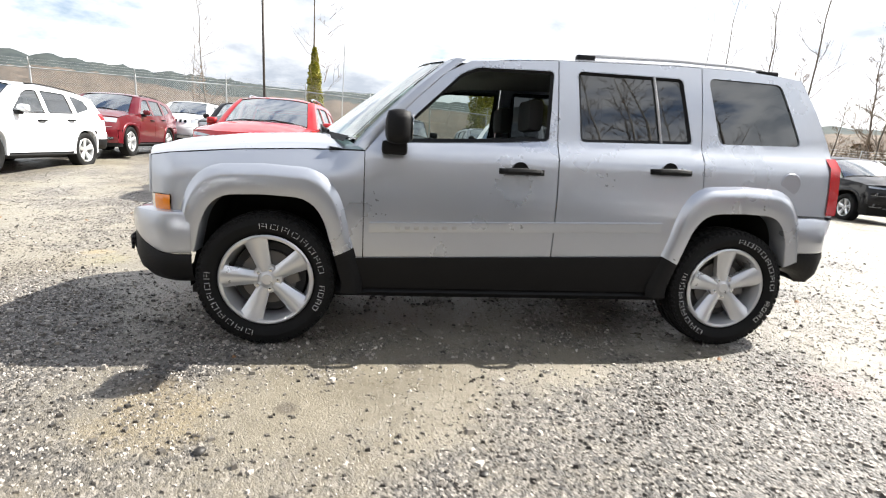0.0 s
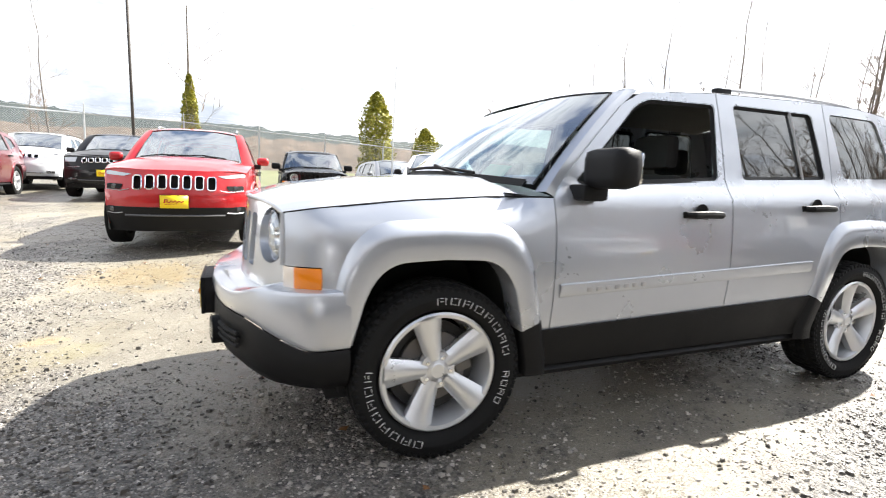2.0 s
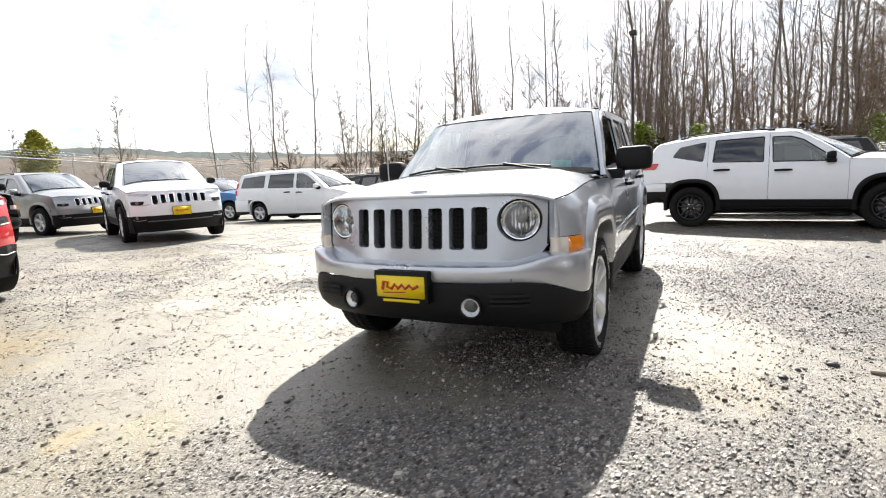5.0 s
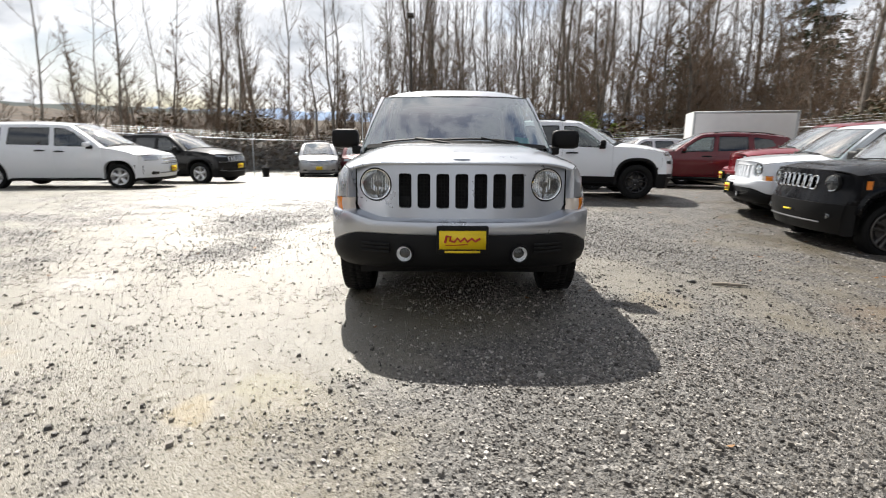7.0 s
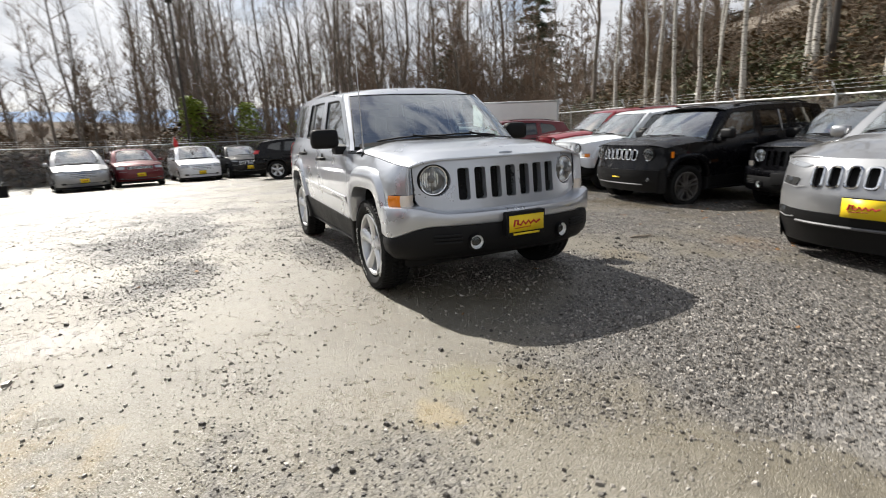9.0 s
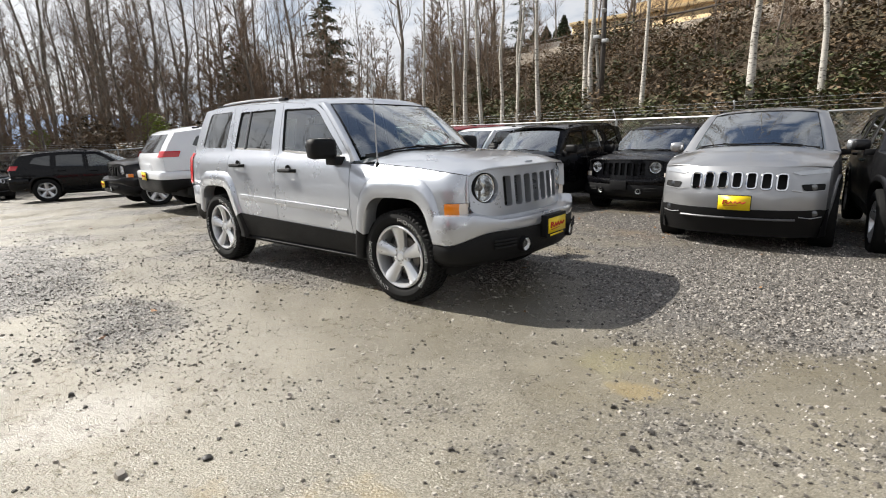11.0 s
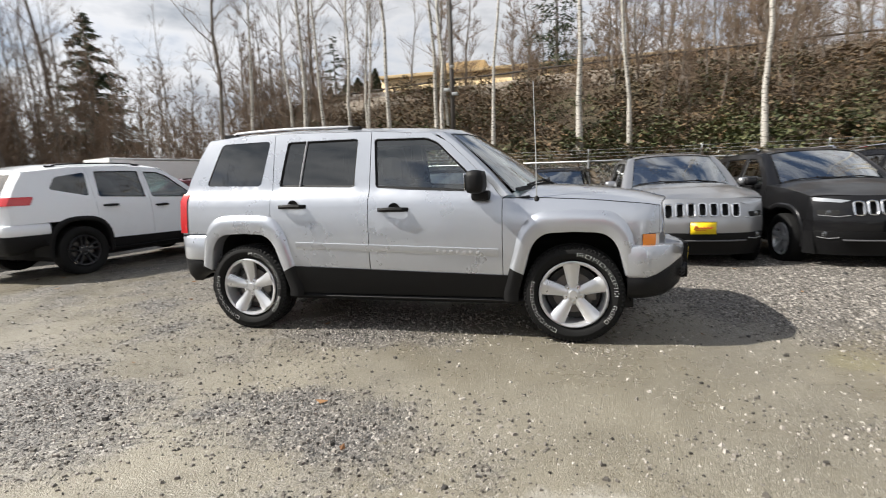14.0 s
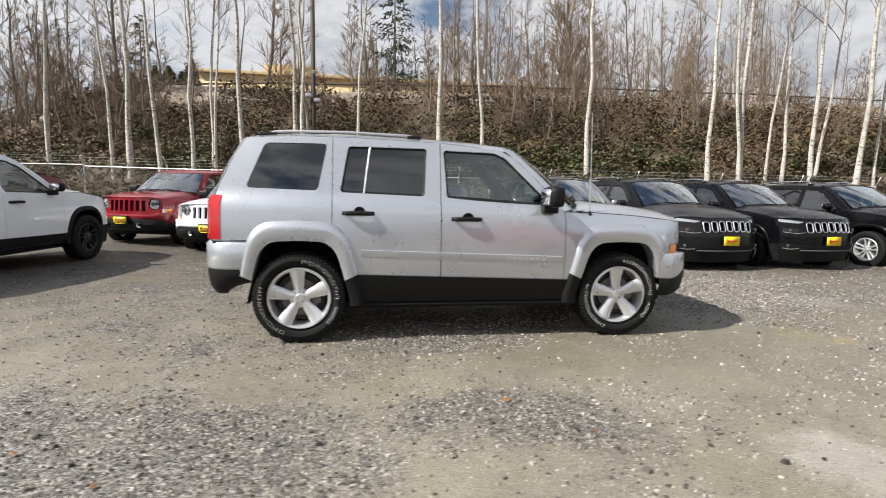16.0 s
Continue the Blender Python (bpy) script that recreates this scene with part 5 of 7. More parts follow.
CHEROKEE = dict(
    xf=1.35, xr=-1.35, R=0.362, rim=0.225, tyre_w=0.225, track=0.79, hw=0.905, nose=2.26, tail=-2.33,
    belt=[(-2.2, 1.15), (0.8, 1.08), (2.2, 1.0)], plan_f=(0.8, 0.16), plan_r=(-0.9, 0.09), shoulder=0.018, tumble=0.26, tumble2=0.2,
    arch=(0.395, 0.80), flare=(0.065, 0.020), sill=0.38, clad=(0.50, 0.47), doors=(0.84, -0.20, -1.10),
    hood_edge=[(0.84, 1.09), (1.3, 1.07), (1.7, 1.015), (1.86, 0.975)], hood_mid=[(0.9, 1.18), (1.3, 1.16), (1.7, 1.10), (2.0, 1.015), (2.13, 0.975)],
    hood_front=(2.145, 0.27), hood_pow=2.4, hood_rib=0.014, wing_front=1.86, lamp_cut=False, lamp_x0=1.80, lamp_z=(0.7, 0.8), bumper_top_f=0.66,
    a_pillar=[(0.84, 1.09), (0.72, 1.19), (0.50, 1.36), (0.28, 1.51), (0.13, 1.575)], a_top=0.10,
    roof=[(-1.93, 1.545), (-1.6, 1.615), (-1.0, 1.665), (-0.4, 1.675), (0.05, 1.655), (0.27, 1.615)],
    roof_edge=[(-1.93, 1.495), (-1.3, 1.575), (-0.6, 1.605), (0.10, 1.578), (0.27, 1.545)],
    rear_edge=[(-2.20, 0.80), (-2.21, 1.05), (-2.13, 1.20), (-2.00, 1.40), (-1.93, 1.49)],
    win_f=[(-0.15, 1.095), (-0.17, 1.515), (0.09, 1.505), (0.27, 1.43), (0.66, 1.12), (0.64, 1.07)],
    win_r=[(-1.03, 1.135), (-0.99, 1.515), (-0.27, 1.525), (-0.27, 1.10)],
    win_q=[(-1.68, 1.26), (-1.56, 1.43), (-1.13, 1.50), (-1.17, 1.15)], handles=[(0.0, 0.96), (-0.88, 1.0)], mirror=(0.60, 1.10),
    tail_lamp=(1.05, 1.19, 0.16), ws_bottom=(1.16, 0.70, 1.172, 0.28), ws_top=(0.29, 0.58, 1.605, 0.08),
    face=dict(kind="wide", drop=0.24, half=0.80, profile=[(0.25, 0.10), (0.45, 0.01), (0.66, 0.0), (0.86, 0.05), (0.98, 0.115), (1.05, 0.17)],
              top=[(0, 0.985), (0.5, 0.98), (0.80, 0.968)], split=0.53, low=0.23, slots=[(i - 3) * 0.136 for i in range(7)], slot_size=(0.047, 0.083), slot_z=0.838,
              trims=([(0.50, 0.742), (0.60, 0.722), (0.77, 0.738)], [(0.58, 0.462), (0.68, 0.446), (0.77, 0.462)]),
              lamps=[([(0.47, 0.922), (0.79, 0.962), (0.79, 0.912), (0.56, 0.894)], "clear"), ([(0.57, 0.80), (0.77, 0.805), (0.77, 0.735), (0.60, 0.735)], "dark"), ([(0.63, 0.53), (0.77, 0.54), (0.77, 0.47), (0.64, 0.46)], "fog")],
              plate=0.60, skid=0.43),
    flare_mat=None, bumper_top_r=0.80, bumper_split_r=0.62, bumper_low_r=0.40, rear_glass=(1.20, 1.46),
    seat_x=-0.05, floor_seat=0.72, seat_top=1.25, rails=(-1.55, -0.15, 0.58), mirror_paint=True, mirror_h=0.125, mirror_w=0.175)

RENEGADE = dict(PATRIOT, ws_pow=2.0, ws_top=(0.537, 0.642, 1.545, 0.03), arch_trap=None, header=None, ws_drop=0.025, wing_roll=0.0,
    xf=1.285, xr=-1.285, R=0.345, hw=0.895, nose=2.03, tail=-2.12, arch=(0.38, 0.80), flare=(0.085, 0.035), rear_edge=[(-2.00, 0.80), (-2.01, 1.12), (-1.97, 1.24), (-1.90, 1.45), (-1.84, 1.602)],
    roof=[(-1.82, 1.65), (-1.5, 1.69), (-1.0, 1.70), (-0.4, 1.695), (0.1, 1.67), (0.42, 1.63), (0.50, 1.615)], roof_edge=[(-1.84, 1.602), (-1.4, 1.632), (-0.9, 1.635), (-0.2, 1.62), (0.27, 1.575), (0.50, 1.55)],
    hood_edge=[(0.82, 1.065), (1.2, 1.055), (1.6, 1.02), (1.72, 0.99)], hood_mid=[(0.9, 1.15), (1.3, 1.13), (1.7, 1.09), (1.90, 1.04)], hood_front=(1.93, 0.16), wing_front=1.72, lamp_cut=False, bumper_top_f=0.66,
    face=dict(kind="wide", drop=0.16, half=0.80, profile=[(0.25, 0.10), (0.45, 0.01), (0.62, 0.0), (0.80, 0.05), (1.05, 0.09)],
              top=[(0, 1.035), (0.5, 1.025), (0.80, 0.985)], split=0.64, low=0.27, slots=[(i - 3) * 0.118 for i in range(7)], slot_size=(0.040, 0.082), slot_z=0.885,
              lamps=[([(0.56, 0.52), (0.72, 0.53), (0.72, 0.45), (0.58, 0.45)], "fog")], round=[(0.60, 0.885, 0.098)], amber=[(1.62, 1.68, 0.83, 0.93)], plate=0.55, skid=0.40),
    strip=None, rails=(-1.6, 0.1, 0.60), rail_mat=None, wheel="split")

VAN = dict(CHEROKEE,
    xf=1.50, xr=-1.58, R=0.335, rim=0.215, nose=2.47, tail=-2.66, hw=0.98, track=0.83, tumble=0.22, arch=(0.37, 0.75), flare=(0.05, 0.012), sill=0.30, clad=(0.31, 0.31), doors=(1.12, -0.05, -1.22),
    belt=[(-2.5, 1.13), (1.1, 1.07), (2.4, 0.95)], plan_f=(0.9, 0.16), plan_r=(-1.4, 0.07),
    hood_edge=[(1.12, 1.07), (1.5, 1.02), (1.85, 0.94), (2.0, 0.88)], hood_mid=[(1.1, 1.17), (1.5, 1.11), (2.0, 0.99), (2.3, 0.90)], hood_front=(2.33, 0.30), wing_front=2.0, bumper_top_f=0.62,
    a_pillar=[(1.12, 1.07), (0.98, 1.20), (0.72, 1.40), (0.45, 1.56), (0.28, 1.63)], a_top=0.24,
    roof=[(-2.35, 1.66), (-2.0, 1.71), (-1.2, 1.735), (-0.4, 1.74), (0.15, 1.715), (0.40, 1.68)], roof_edge=[(-2.35, 1.60), (-1.6, 1.64), (-0.5, 1.655), (0.24, 1.632), (0.40, 1.60)],
    rear_edge=[(-2.52, 0.80), (-2.54, 1.05), (-2.50, 1.25), (-2.42, 1.45), (-2.35, 1.598)],
    win_f=[(0.0, 1.12), (-0.02, 1.57), (0.22, 1.56), (0.45, 1.46), (0.93, 1.12), (0.90, 1.10)], win_r=[(-1.14, 1.15), (-1.10, 1.57), (-0.12, 1.58), (-0.12, 1.13)],
    win_q=[(-2.32, 1.18), (-2.22, 1.52), (-1.28, 1.57), (-1.30, 1.16)], handles=[(0.12, 0.98), (-0.35, 1.0)], mirror=(0.86, 1.10),
    tail_lamp=(0.95, 1.35, 0.08), ws_bottom=(1.50, 0.76, 1.15, 0.34), ws_top=(0.42, 0.62, 1.672, 0.08),
    face=dict(kind="wide", drop=0.30, half=0.86, profile=[(0.2, 0.09), (0.42, 0.01), (0.6, 0.0), (0.8, 0.05), (0.95, 0.15)],
              top=[(0, 0.905), (0.5, 0.895), (0.86, 0.86)], split=0.30, low=0.22, slots=[], slot_size=(0.05, 0.05), slot_z=0.75, grille_bar=[0.72, 0.80],
              lamps=[([(0.52, 0.86), (0.84, 0.86), (0.84, 0.74), (0.54, 0.75)], "clear"), ([(0.58, 0.45), (0.74, 0.46), (0.74, 0.38), (0.58, 0.38)], "fog")], plate=0.52, skid=0.42),
    bumper_top_r=0.80, bumper_split_r=0.40, bumper_low_r=0.28, rear_glass=(1.12, 1.54), seat_x=0.30, floor_seat=0.72, seat_top=1.25, rails=None)

GRAND = dict(CHEROKEE,
    R=0.385, rim=0.25, hw=0.965, track=0.83, clad=(0.38, 0.38), sill=0.36,
    rails=(-1.6, -0.15, 0.62), face=dict(CHEROKEE["face"], split=0.34, low=0.25, slot_z=0.90, slot_size=(0.05, 0.05), half=0.85,
    lamps=[([(0.56, 0.96), (0.84, 0.95), (0.84, 0.84), (0.58, 0.85)], "clear"), ([(0.6, 0.48), (0.78, 0.49), (0.78, 0.42), (0.62, 0.42)], "fog")]))

# ---- the ground and the land round it ----
def ground_z(x, y):
    """The lot: level under the car in the middle, rising a little to -y and falling to +y."""
    t = math.copysign(max(0.0, abs(y) - 1.2), y)
    z = -(0.026 if t < 0 else 0.038) * max(-7.0, min(7.0, t)) * smooth01((x + 7.0) / 6.0)
    z += 0.034 * min(12.0, max(0.0, -y - 6.0)) * smooth01((x + 1.0) / 5.0)
    return z - 0.040 * (max(0.0, -x - 6.0) - max(0.0, -x - 24.0)) * smooth01((16.0 - y) / 6.0)


def axis_steps(a, b):
    out = list(np.arange(-12, -6.99, 0.3)) + list(np.arange(-6.9, 6.91, 0.12)) + list(np.arange(7.2, 12.01, 0.3))
    step, v = 0.4, 12.0
    while v < b:
        step *= 1.25
        v += step
        out.append(v)
    v, step = -12.0, 0.4
    while v > a:
        step *= 1.25
        v -= step
        out.insert(0, v)
    return out


def lumps(x, y):
    if abs(x) > 16 or abs(y) > 16:
        return 0.0
    return 0.012 * noise.noise((x * 0.7, y * 0.7, 0.0)) + 0.004 * noise.noise((x * 3.1, y * 3.1, 4.0))


SILT = ((2.5, -1.0, 0.8, 0.5), (3.9, -0.75, 0.35, 0.25), (1.4, -1.9, 1.0, 0.45), (-0.7, -1.8, 0.9, 0.25), (0.8, -1.3, 1.4, 0.25), (0.8, 1.45, 0.8, 0.4), (2.7, -2.6, 1.2, 0.7), (-0.6, -3.8, 1.4, 0.5), (5.2, -2.6, 1.0, 0.6), (0.7, -3.1, 1.2, 0.4))
RUBBLE = ((3.3, -0.5, 0.45, 0.5), (3.4, 0.2, 0.7, 0.6), (3.1, 1.6, 1.2, 0.8), (0.2, -2.3, 0.7, 0.5), (3.8, 0.6, 0.9, 0.7), (-1.2, 1.7, 1.6, 0.9), (-1.8, -2.6, 1.0, 0.6), (4.5, 2.0, 1.2, 1.0))


def stony(x, y):
    """How much loose crushed stone lies at a place, from 0 (silt) to 1."""
    v = 0.38 + 0.36 * noise.noise((x * 0.6, y * 0.6, 2.0)) + 0.34 * noise.noise((x * 1.7, y * 1.7, 6.0)) + 0.26 * noise.noise((x * 4.6, y * 4.6, 9.0))
    v += 0.16 * smooth01((y - 0.5) / 3.0)
    for spots, sign in ((SILT, -0.36), (RUBBLE, 0.32)):
        for cx, cy, rx, ry in spots:
            v += sign * math.exp(-((x - cx) / rx) ** 2 - ((y - cy) / ry) ** 2)
    return min(1.0, max(0.0, v))


def lot_z(x, y):
    return ground_z(x, y) + lumps(x, y) * smooth01((math.hypot(x * 0.6, y) - 0.9) / 0.8)


gx = axis_steps(-2500, 2500)
g = Geo().grid(lambda x, y: (x, y, lot_z(x, y)), gx, gx)
me = mesh_of("ground", g.v, g.f)
me.attributes.new("stony", "FLOAT", "POINT").data.foreach_set("value", [stony(p[0], p[1]) if abs(p[0]) < 60 and abs(p[1]) < 60 else 0.4 for p in g.v])
tagged(obj("ground", me, M["gravel"]), "grey-brown gravel lot with darker and wet patches and silt", "ground", kind="structure")

# the bank behind the fence
def bank_z(x, y):
    fx = smooth01((x + 25) / 13) * 0.72 + 0.28
    toe = 10.2 + 0.30 * max(0.0, -x - 1.0) * smooth01(-x / 6) - 0.75 * smooth01((x - 3.5) / 6)
    crest = interp(x, [(-14, 5.75), (-4, 6.25), (6, 6.6), (18, 6.85), (30, 6.9)])
    t = (y - toe) / (22.0 - toe)
    z = crest * fx * (0.22 * smooth01(t * 4) + 0.78 * max(0.0, min(1.0, t)) ** 1.15)
    bumps = 0.35 * noise.noise((x * 0.25, y * 0.25, 7)) + 0.12 * noise.noise((x * 0.9, y * 0.9, 3))
    return max(-0.3, z + bumps * smooth01(t * 5) * (1 if y < 22 else 0.25)) - 0.15


g = Geo().grid(lambda x, y: (x, y, bank_z(x, y)), list(np.arange(-44, 46.1, 0.75)), list(np.arange(9.0, 24.1, 0.6)) + [28.0, 36.0, 60.0])
tagged(obj("hillside", mesh_of("hillside", g.v, g.f), M["soil"]), "steep bank of brown leaf litter and brambles", "hillside", kind="structure")


def ridge(name, r, lift, a0, a1, mat, label, seed, rough):
    def at(i, k):
        a = radians(lerp(a0, a1, i / 360))
        f = smooth01(i / 360 / 0.06) * smooth01((1 - i / 360) / 0.06)
        h = lift(math.degrees(a)) * f * (1 + rough * noise.noise((i * 0.04, seed, 0)) + 0.4 * rough * noise.noise((i * 0.3, seed, 5)) + 0.35 * rough * noise.noise((i * 1.7, seed, 8)))
        rr = r * (0.72, 0.85, 1.0, 1.1)[k]
        return (rr * math.cos(a), rr * math.sin(a), (-0.5, h * 0.45, h, -0.5)[k])
    g = Geo().grid(at, list(range(361)), [0, 1, 2, 3])
    tagged(obj(name, mesh_of(name, g.v, g.f), mat), label, "hill", kind="structure")


ridge("backdrop_hill", 620, lambda a: interp(a, [(-150, 34), (-120, 46), (-95, 54), (-60, 64), (-40, 70)]), -165, -20, M["hill_far"], "distant dark forested ridge", 2.0, 0.12)
ridge("backdrop_slope", 240, lambda a: interp(a, [(-175, 10), (-120, 15.5), (-90, 18), (-40, 21)]), -185, -15, M["hill_mid"], "brown slope of bare woods", 9.0, 0.16)
ridge("backdrop_mountain", 2300, lambda a: 130, -205, -140, M["mountain"], "far mountain range, its colour blued for haze", 5.0, 0.14)
g = Geo().grid(lambda x, y: (x, y, 0.40 + 0.020 * (-y - 26)), list(np.linspace(-90, 110, 14)), list(np.linspace(-130, -26, 11)))
tagged(obj("field", mesh_of("field", g.v, g.f), M["field"]), "green field beyond the lot", "field", kind="structure")


g = Geo().grid(lambda x, y: (x, y, ground_z(x, y) + 0.05 + 0.1 * noise.noise((x * 0.3, y * 0.3, 2))), list(np.arange(-90, -27.6, 2.0)), list(np.arange(-40, 40, 2.0)))
tagged(obj("wood_ground", mesh_of("wood_ground", g.v, g.f), M["soil"]), "brown leaf litter under the alder wood", "ground", kind="structure")

# ---- fences ----
def fence(points, high, label, razor=True):
    fe = new("fence")
    tagged(fe, label, "fence")
    P = [Vector((x, y, 0)) for x, y in points]
    post_g = Geo().tube([(0, 0, -0.3), (0, 0, high)], 0.032, 10)
    post_g.lathe([(0.036, high - 0.01), (0.03, high + 0.025), (0.0, high + 0.035)], (0, 0, 0), 10, "z")
    post = post_g.mesh("post")
    post.materials.append(M["steel"])
    arm = Geo().tube([(0, 0, high), (0, -0.16, high + 0.30)], 0.016, 6).mesh("post_arm")
    arm.materials.append(M["steel"])
    for i in range(len(P) - 1):
        a, b = P[i], P[i + 1]
        L = (b - a).length
        n = max(1, round(L / 3.0))
        d = (b - a) / L
        for j in range(n + (1 if i == len(P) - 2 else 0)):
            p = a + d * (L * j / n)
            o = obj("post", post, None, fe)
            o.location = (p.x, p.y, ground_z(p.x, p.y) if abs(p.x) < 40 else 0)
            o.rotation_euler = (0, 0, math.atan2(d.y, d.x))
            q = obj("post_arm", arm, None, o)
        za, zb = ground_z(a.x, a.y), ground_z(b.x, b.y)
        k = max(2, int(L / 2))
        line = lambda t, z, off=0.0: (lerp(a.x, b.x, t), lerp(a.y, b.y, t), lerp(za, zb, t) + z)
        part("top_rail", Geo().tube([line(t, high - 0.02) for t in np.linspace(0, 1, k)], 0.022, 8), M["steel"], fe)
        # woven wire: two families of slanting wires
        g = Geo()
        dia = 0.075
        zz = high - 0.05
        m = int((L + zz) / dia)
        for q in range(m):
            for s0 in (1, -1):
                if s0 > 0:
                    u0, u1, z0, z1 = q * dia - zz, q * dia, 0.05, 0.05 + zz
                else:
                    u0, u1, z0, z1 = q * dia, q * dia - zz, 0.05, 0.05 + zz
                if u0 < 0:
                    z0, u0 = z0 - u0 * (z1 - z0) / (u1 - u0), 0
                if u1 < 0:
                    z1, u1 = z0 + (0 - u0) * (z1 - z0) / (u1 - u0), 0
                if u0 > L:
                    z0, u0 = z0 + (L - u0) * (z1 - z0) / (u1 - u0), L
                if u1 > L:
                    z1, u1 = z0 + (L - u0) * (z1 - z0) / (u1 - u0), L
                if abs(u1 - u0) > 0.01:
                    g.tube([line(u0 / L, z0), line(u1 / L, z1)], 0.0026, 3, False)
        part("chain_link", g, M["steel"], fe)
        if razor:
            nrm = Vector((d.y, -d.x, 0)) * 0.0
            g = Geo()
            for h in (0.10, 0.19, 0.28):
                g.tube([Vector(line(t, high + h)) + Vector((-d.y, d.x, 0)) * 0.0 for t in np.linspace(0, 1, k)], 0.004, 3, False)
            rnd = random.Random(i)
            for q in range(int(L / 0.30)):
                c = Vector(line((q + rnd.random()) * 0.30 / L if (q + 1) * 0.30 < L else 1.0, high + rnd.choice((0.10, 0.19, 0.28))))
                for w in range(2):
                    v = Vector((rnd.uniform(-1, 1), rnd.uniform(-1, 1), rnd.uniform(-1, 1))) * 0.035
                    g.tube([c - v, c + v], 0.005, 3, False)
            part("barbed_wire", g, M["steel"], fe)
    return fe


fence([(-10.5, 14.1), (1.8, 9.7), (15.5, 9.3)], 1.85, "galvanised chain-link fence with barbed wire before the bank")
fence([(-12.5, -16.5), (-21.5, -10.0), (-27.0, -6.0), (-27.5, 7.0), (-17.5, 14.5), (-10.5, 14.1)], 1.9, "galvanised chain-link fence with barbed wire along the wood")
fence([(22, -13.5), (4, -19.5), (-12.5, -21.5), (-12.5, -16.5)], 2.5, "tall galvanised chain-link fence with barbed wire beside the field")


# ---- trees ----
def tree_meshes(seed, h, r, lean, side_n, up, bark_mat, bare=0.30, twigs=5, spread=0.55, reach=0.15, sway=0.018, twig_mat=None):
    rnd = random.Random(seed)
    trunk, crown = Geo(), Geo()
    pts, k = [], 9
    x = y = 0.0
    for i in range(k):
        t = i / (k - 1)
        pts.append(Vector((x, y, t * h)))
        x += lean * h / k + rnd.uniform(-1, 1) * sway * h
        y += rnd.uniform(-1, 1) * sway * h
    rad = [r * (1 - 0.93 * (i / (k - 1)) ** 0.9) * (1.35 if i == 0 else 1) for i in range(k)]
    pts[0].z = -0.4
    trunk.tube(pts, rad, 8)
    for i in range(side_n):
        t = bare + (0.97 - bare) * (i + rnd.random()) / side_n
        j = min(k - 2, int(t * (k - 1)))
        p = pts[j].lerp(pts[j + 1], t * (k - 1) - j)
        rr = lerp(rad[j], rad[j + 1], t * (k - 1) - j)
        a = rnd.uniform(0, 2 * math.pi)
        L = min(h * (0.035 + reach * (1 - t)), 3.4) * rnd.uniform(0.35, 1.3)
        d = Vector((math.cos(a) * spread, math.sin(a) * spread, up * rnd.uniform(0.5, 1.2))).normalized()
        limb, c = [p], p
        for q in range(4):
            d = (d + Vector((rnd.uniform(-1, 1), rnd.uniform(-1, 1), rnd.uniform(-0.3, 0.8))) * 0.30).normalized()
            c = c + d * L / 4
            limb.append(c)
        r0 = min(rr * 0.5, 0.013 * L + 0.006)
        crown.tube(limb, [r0, r0 * 0.75, r0 * 0.5, r0 * 0.3, r0 * 0.12], 4, False)
        for q in range(twigs):
            u = rnd.uniform(0.25, 0.98) * 4
            m = min(3, int(u))
            b = limb[m].lerp(limb[m + 1], u - m)
            e = (d + Vector((rnd.uniform(-1, 1), rnd.uniform(-1, 1), rnd.uniform(-0.4, 1))) * 0.8).normalized()
            l2 = L * rnd.uniform(0.25, 0.75)
            mid = b + e * l2 * 0.5 + Vector((rnd.uniform(-1, 1), rnd.uniform(-1, 1), 0.3)) * l2 * 0.06
            end = b + e * l2
            crown.tube([b, end], [r0 * 0.4 + 0.002, 0.003], 3, False)
            for w in range(1):
                f = (e + Vector((rnd.uniform(-1, 1), rnd.uniform(-1, 1), rnd.uniform(-0.3, 1)))).normalized()
                crown.tube([mid, mid + f * l2 * 0.9], [0.006, 0.003], 3, False)
    t_me, c_me = trunk.mesh("trunk", 60), crown.mesh("crown", 60)
    t_me.materials.append(bark_mat)
    c_me.materials.append(twig_mat or M["twig"])
    return t_me, c_me


ALDER = [tree_meshes(10 + i, h, r, ln, n, 0.75, M["bark"], 0.20, 6, 0.6, 0.19, 0.014) for i, (h, r, ln, n) in enumerate(((19, 0.12, 0.02, 26), (21, 0.15, -0.04, 30), (16, 0.085, 0.07, 20), (20, 0.11, 0.0, 24), (15, 0.075, -0.10, 18), (22, 0.18, 0.03, 32), (17, 0.09, 0.12, 18), (18, 0.10, -0.02, 22)))]
BIRCH = [tree_meshes(40 + i, h, r, ln, n, 0.8, M["birch"], 0.40, 7, sway=0.009) for i, (h, r, ln, n) in enumerate(((14, 0.085, 0.02, 22), (13, 0.07, -0.06, 20), (15, 0.10, 0.0, 26), (12, 0.065, 0.09, 18), (14, 0.075, -0.02, 22)))]
SHRUB = [tree_meshes(70 + i, h, r, ln, n, 0.7, M["bark"], 0.06, 9, 0.9, 0.16, 0.02, M["brush"]) for i, (h, r, ln, n) in enumerate(((3.2, 0.03, 0.02, 26), (4.0, 0.04, -0.03, 30), (5.5, 0.06, 0.04, 34)))]


def plant(kind, i, x, y, z, scale, turn, name, label, category, group):
    t_me, c_me = kind[i % len(kind)]
    o = new(name)
    o.matrix_basis = Matrix.LocRotScale((x, y, z), Euler((0, 0, turn)), (scale, scale, scale))
    tagged(o, label, category, group)
    obj("trunk", t_me, None, o)
    obj("crown", c_me, None, o)
    return o


rt = random.Random(5)
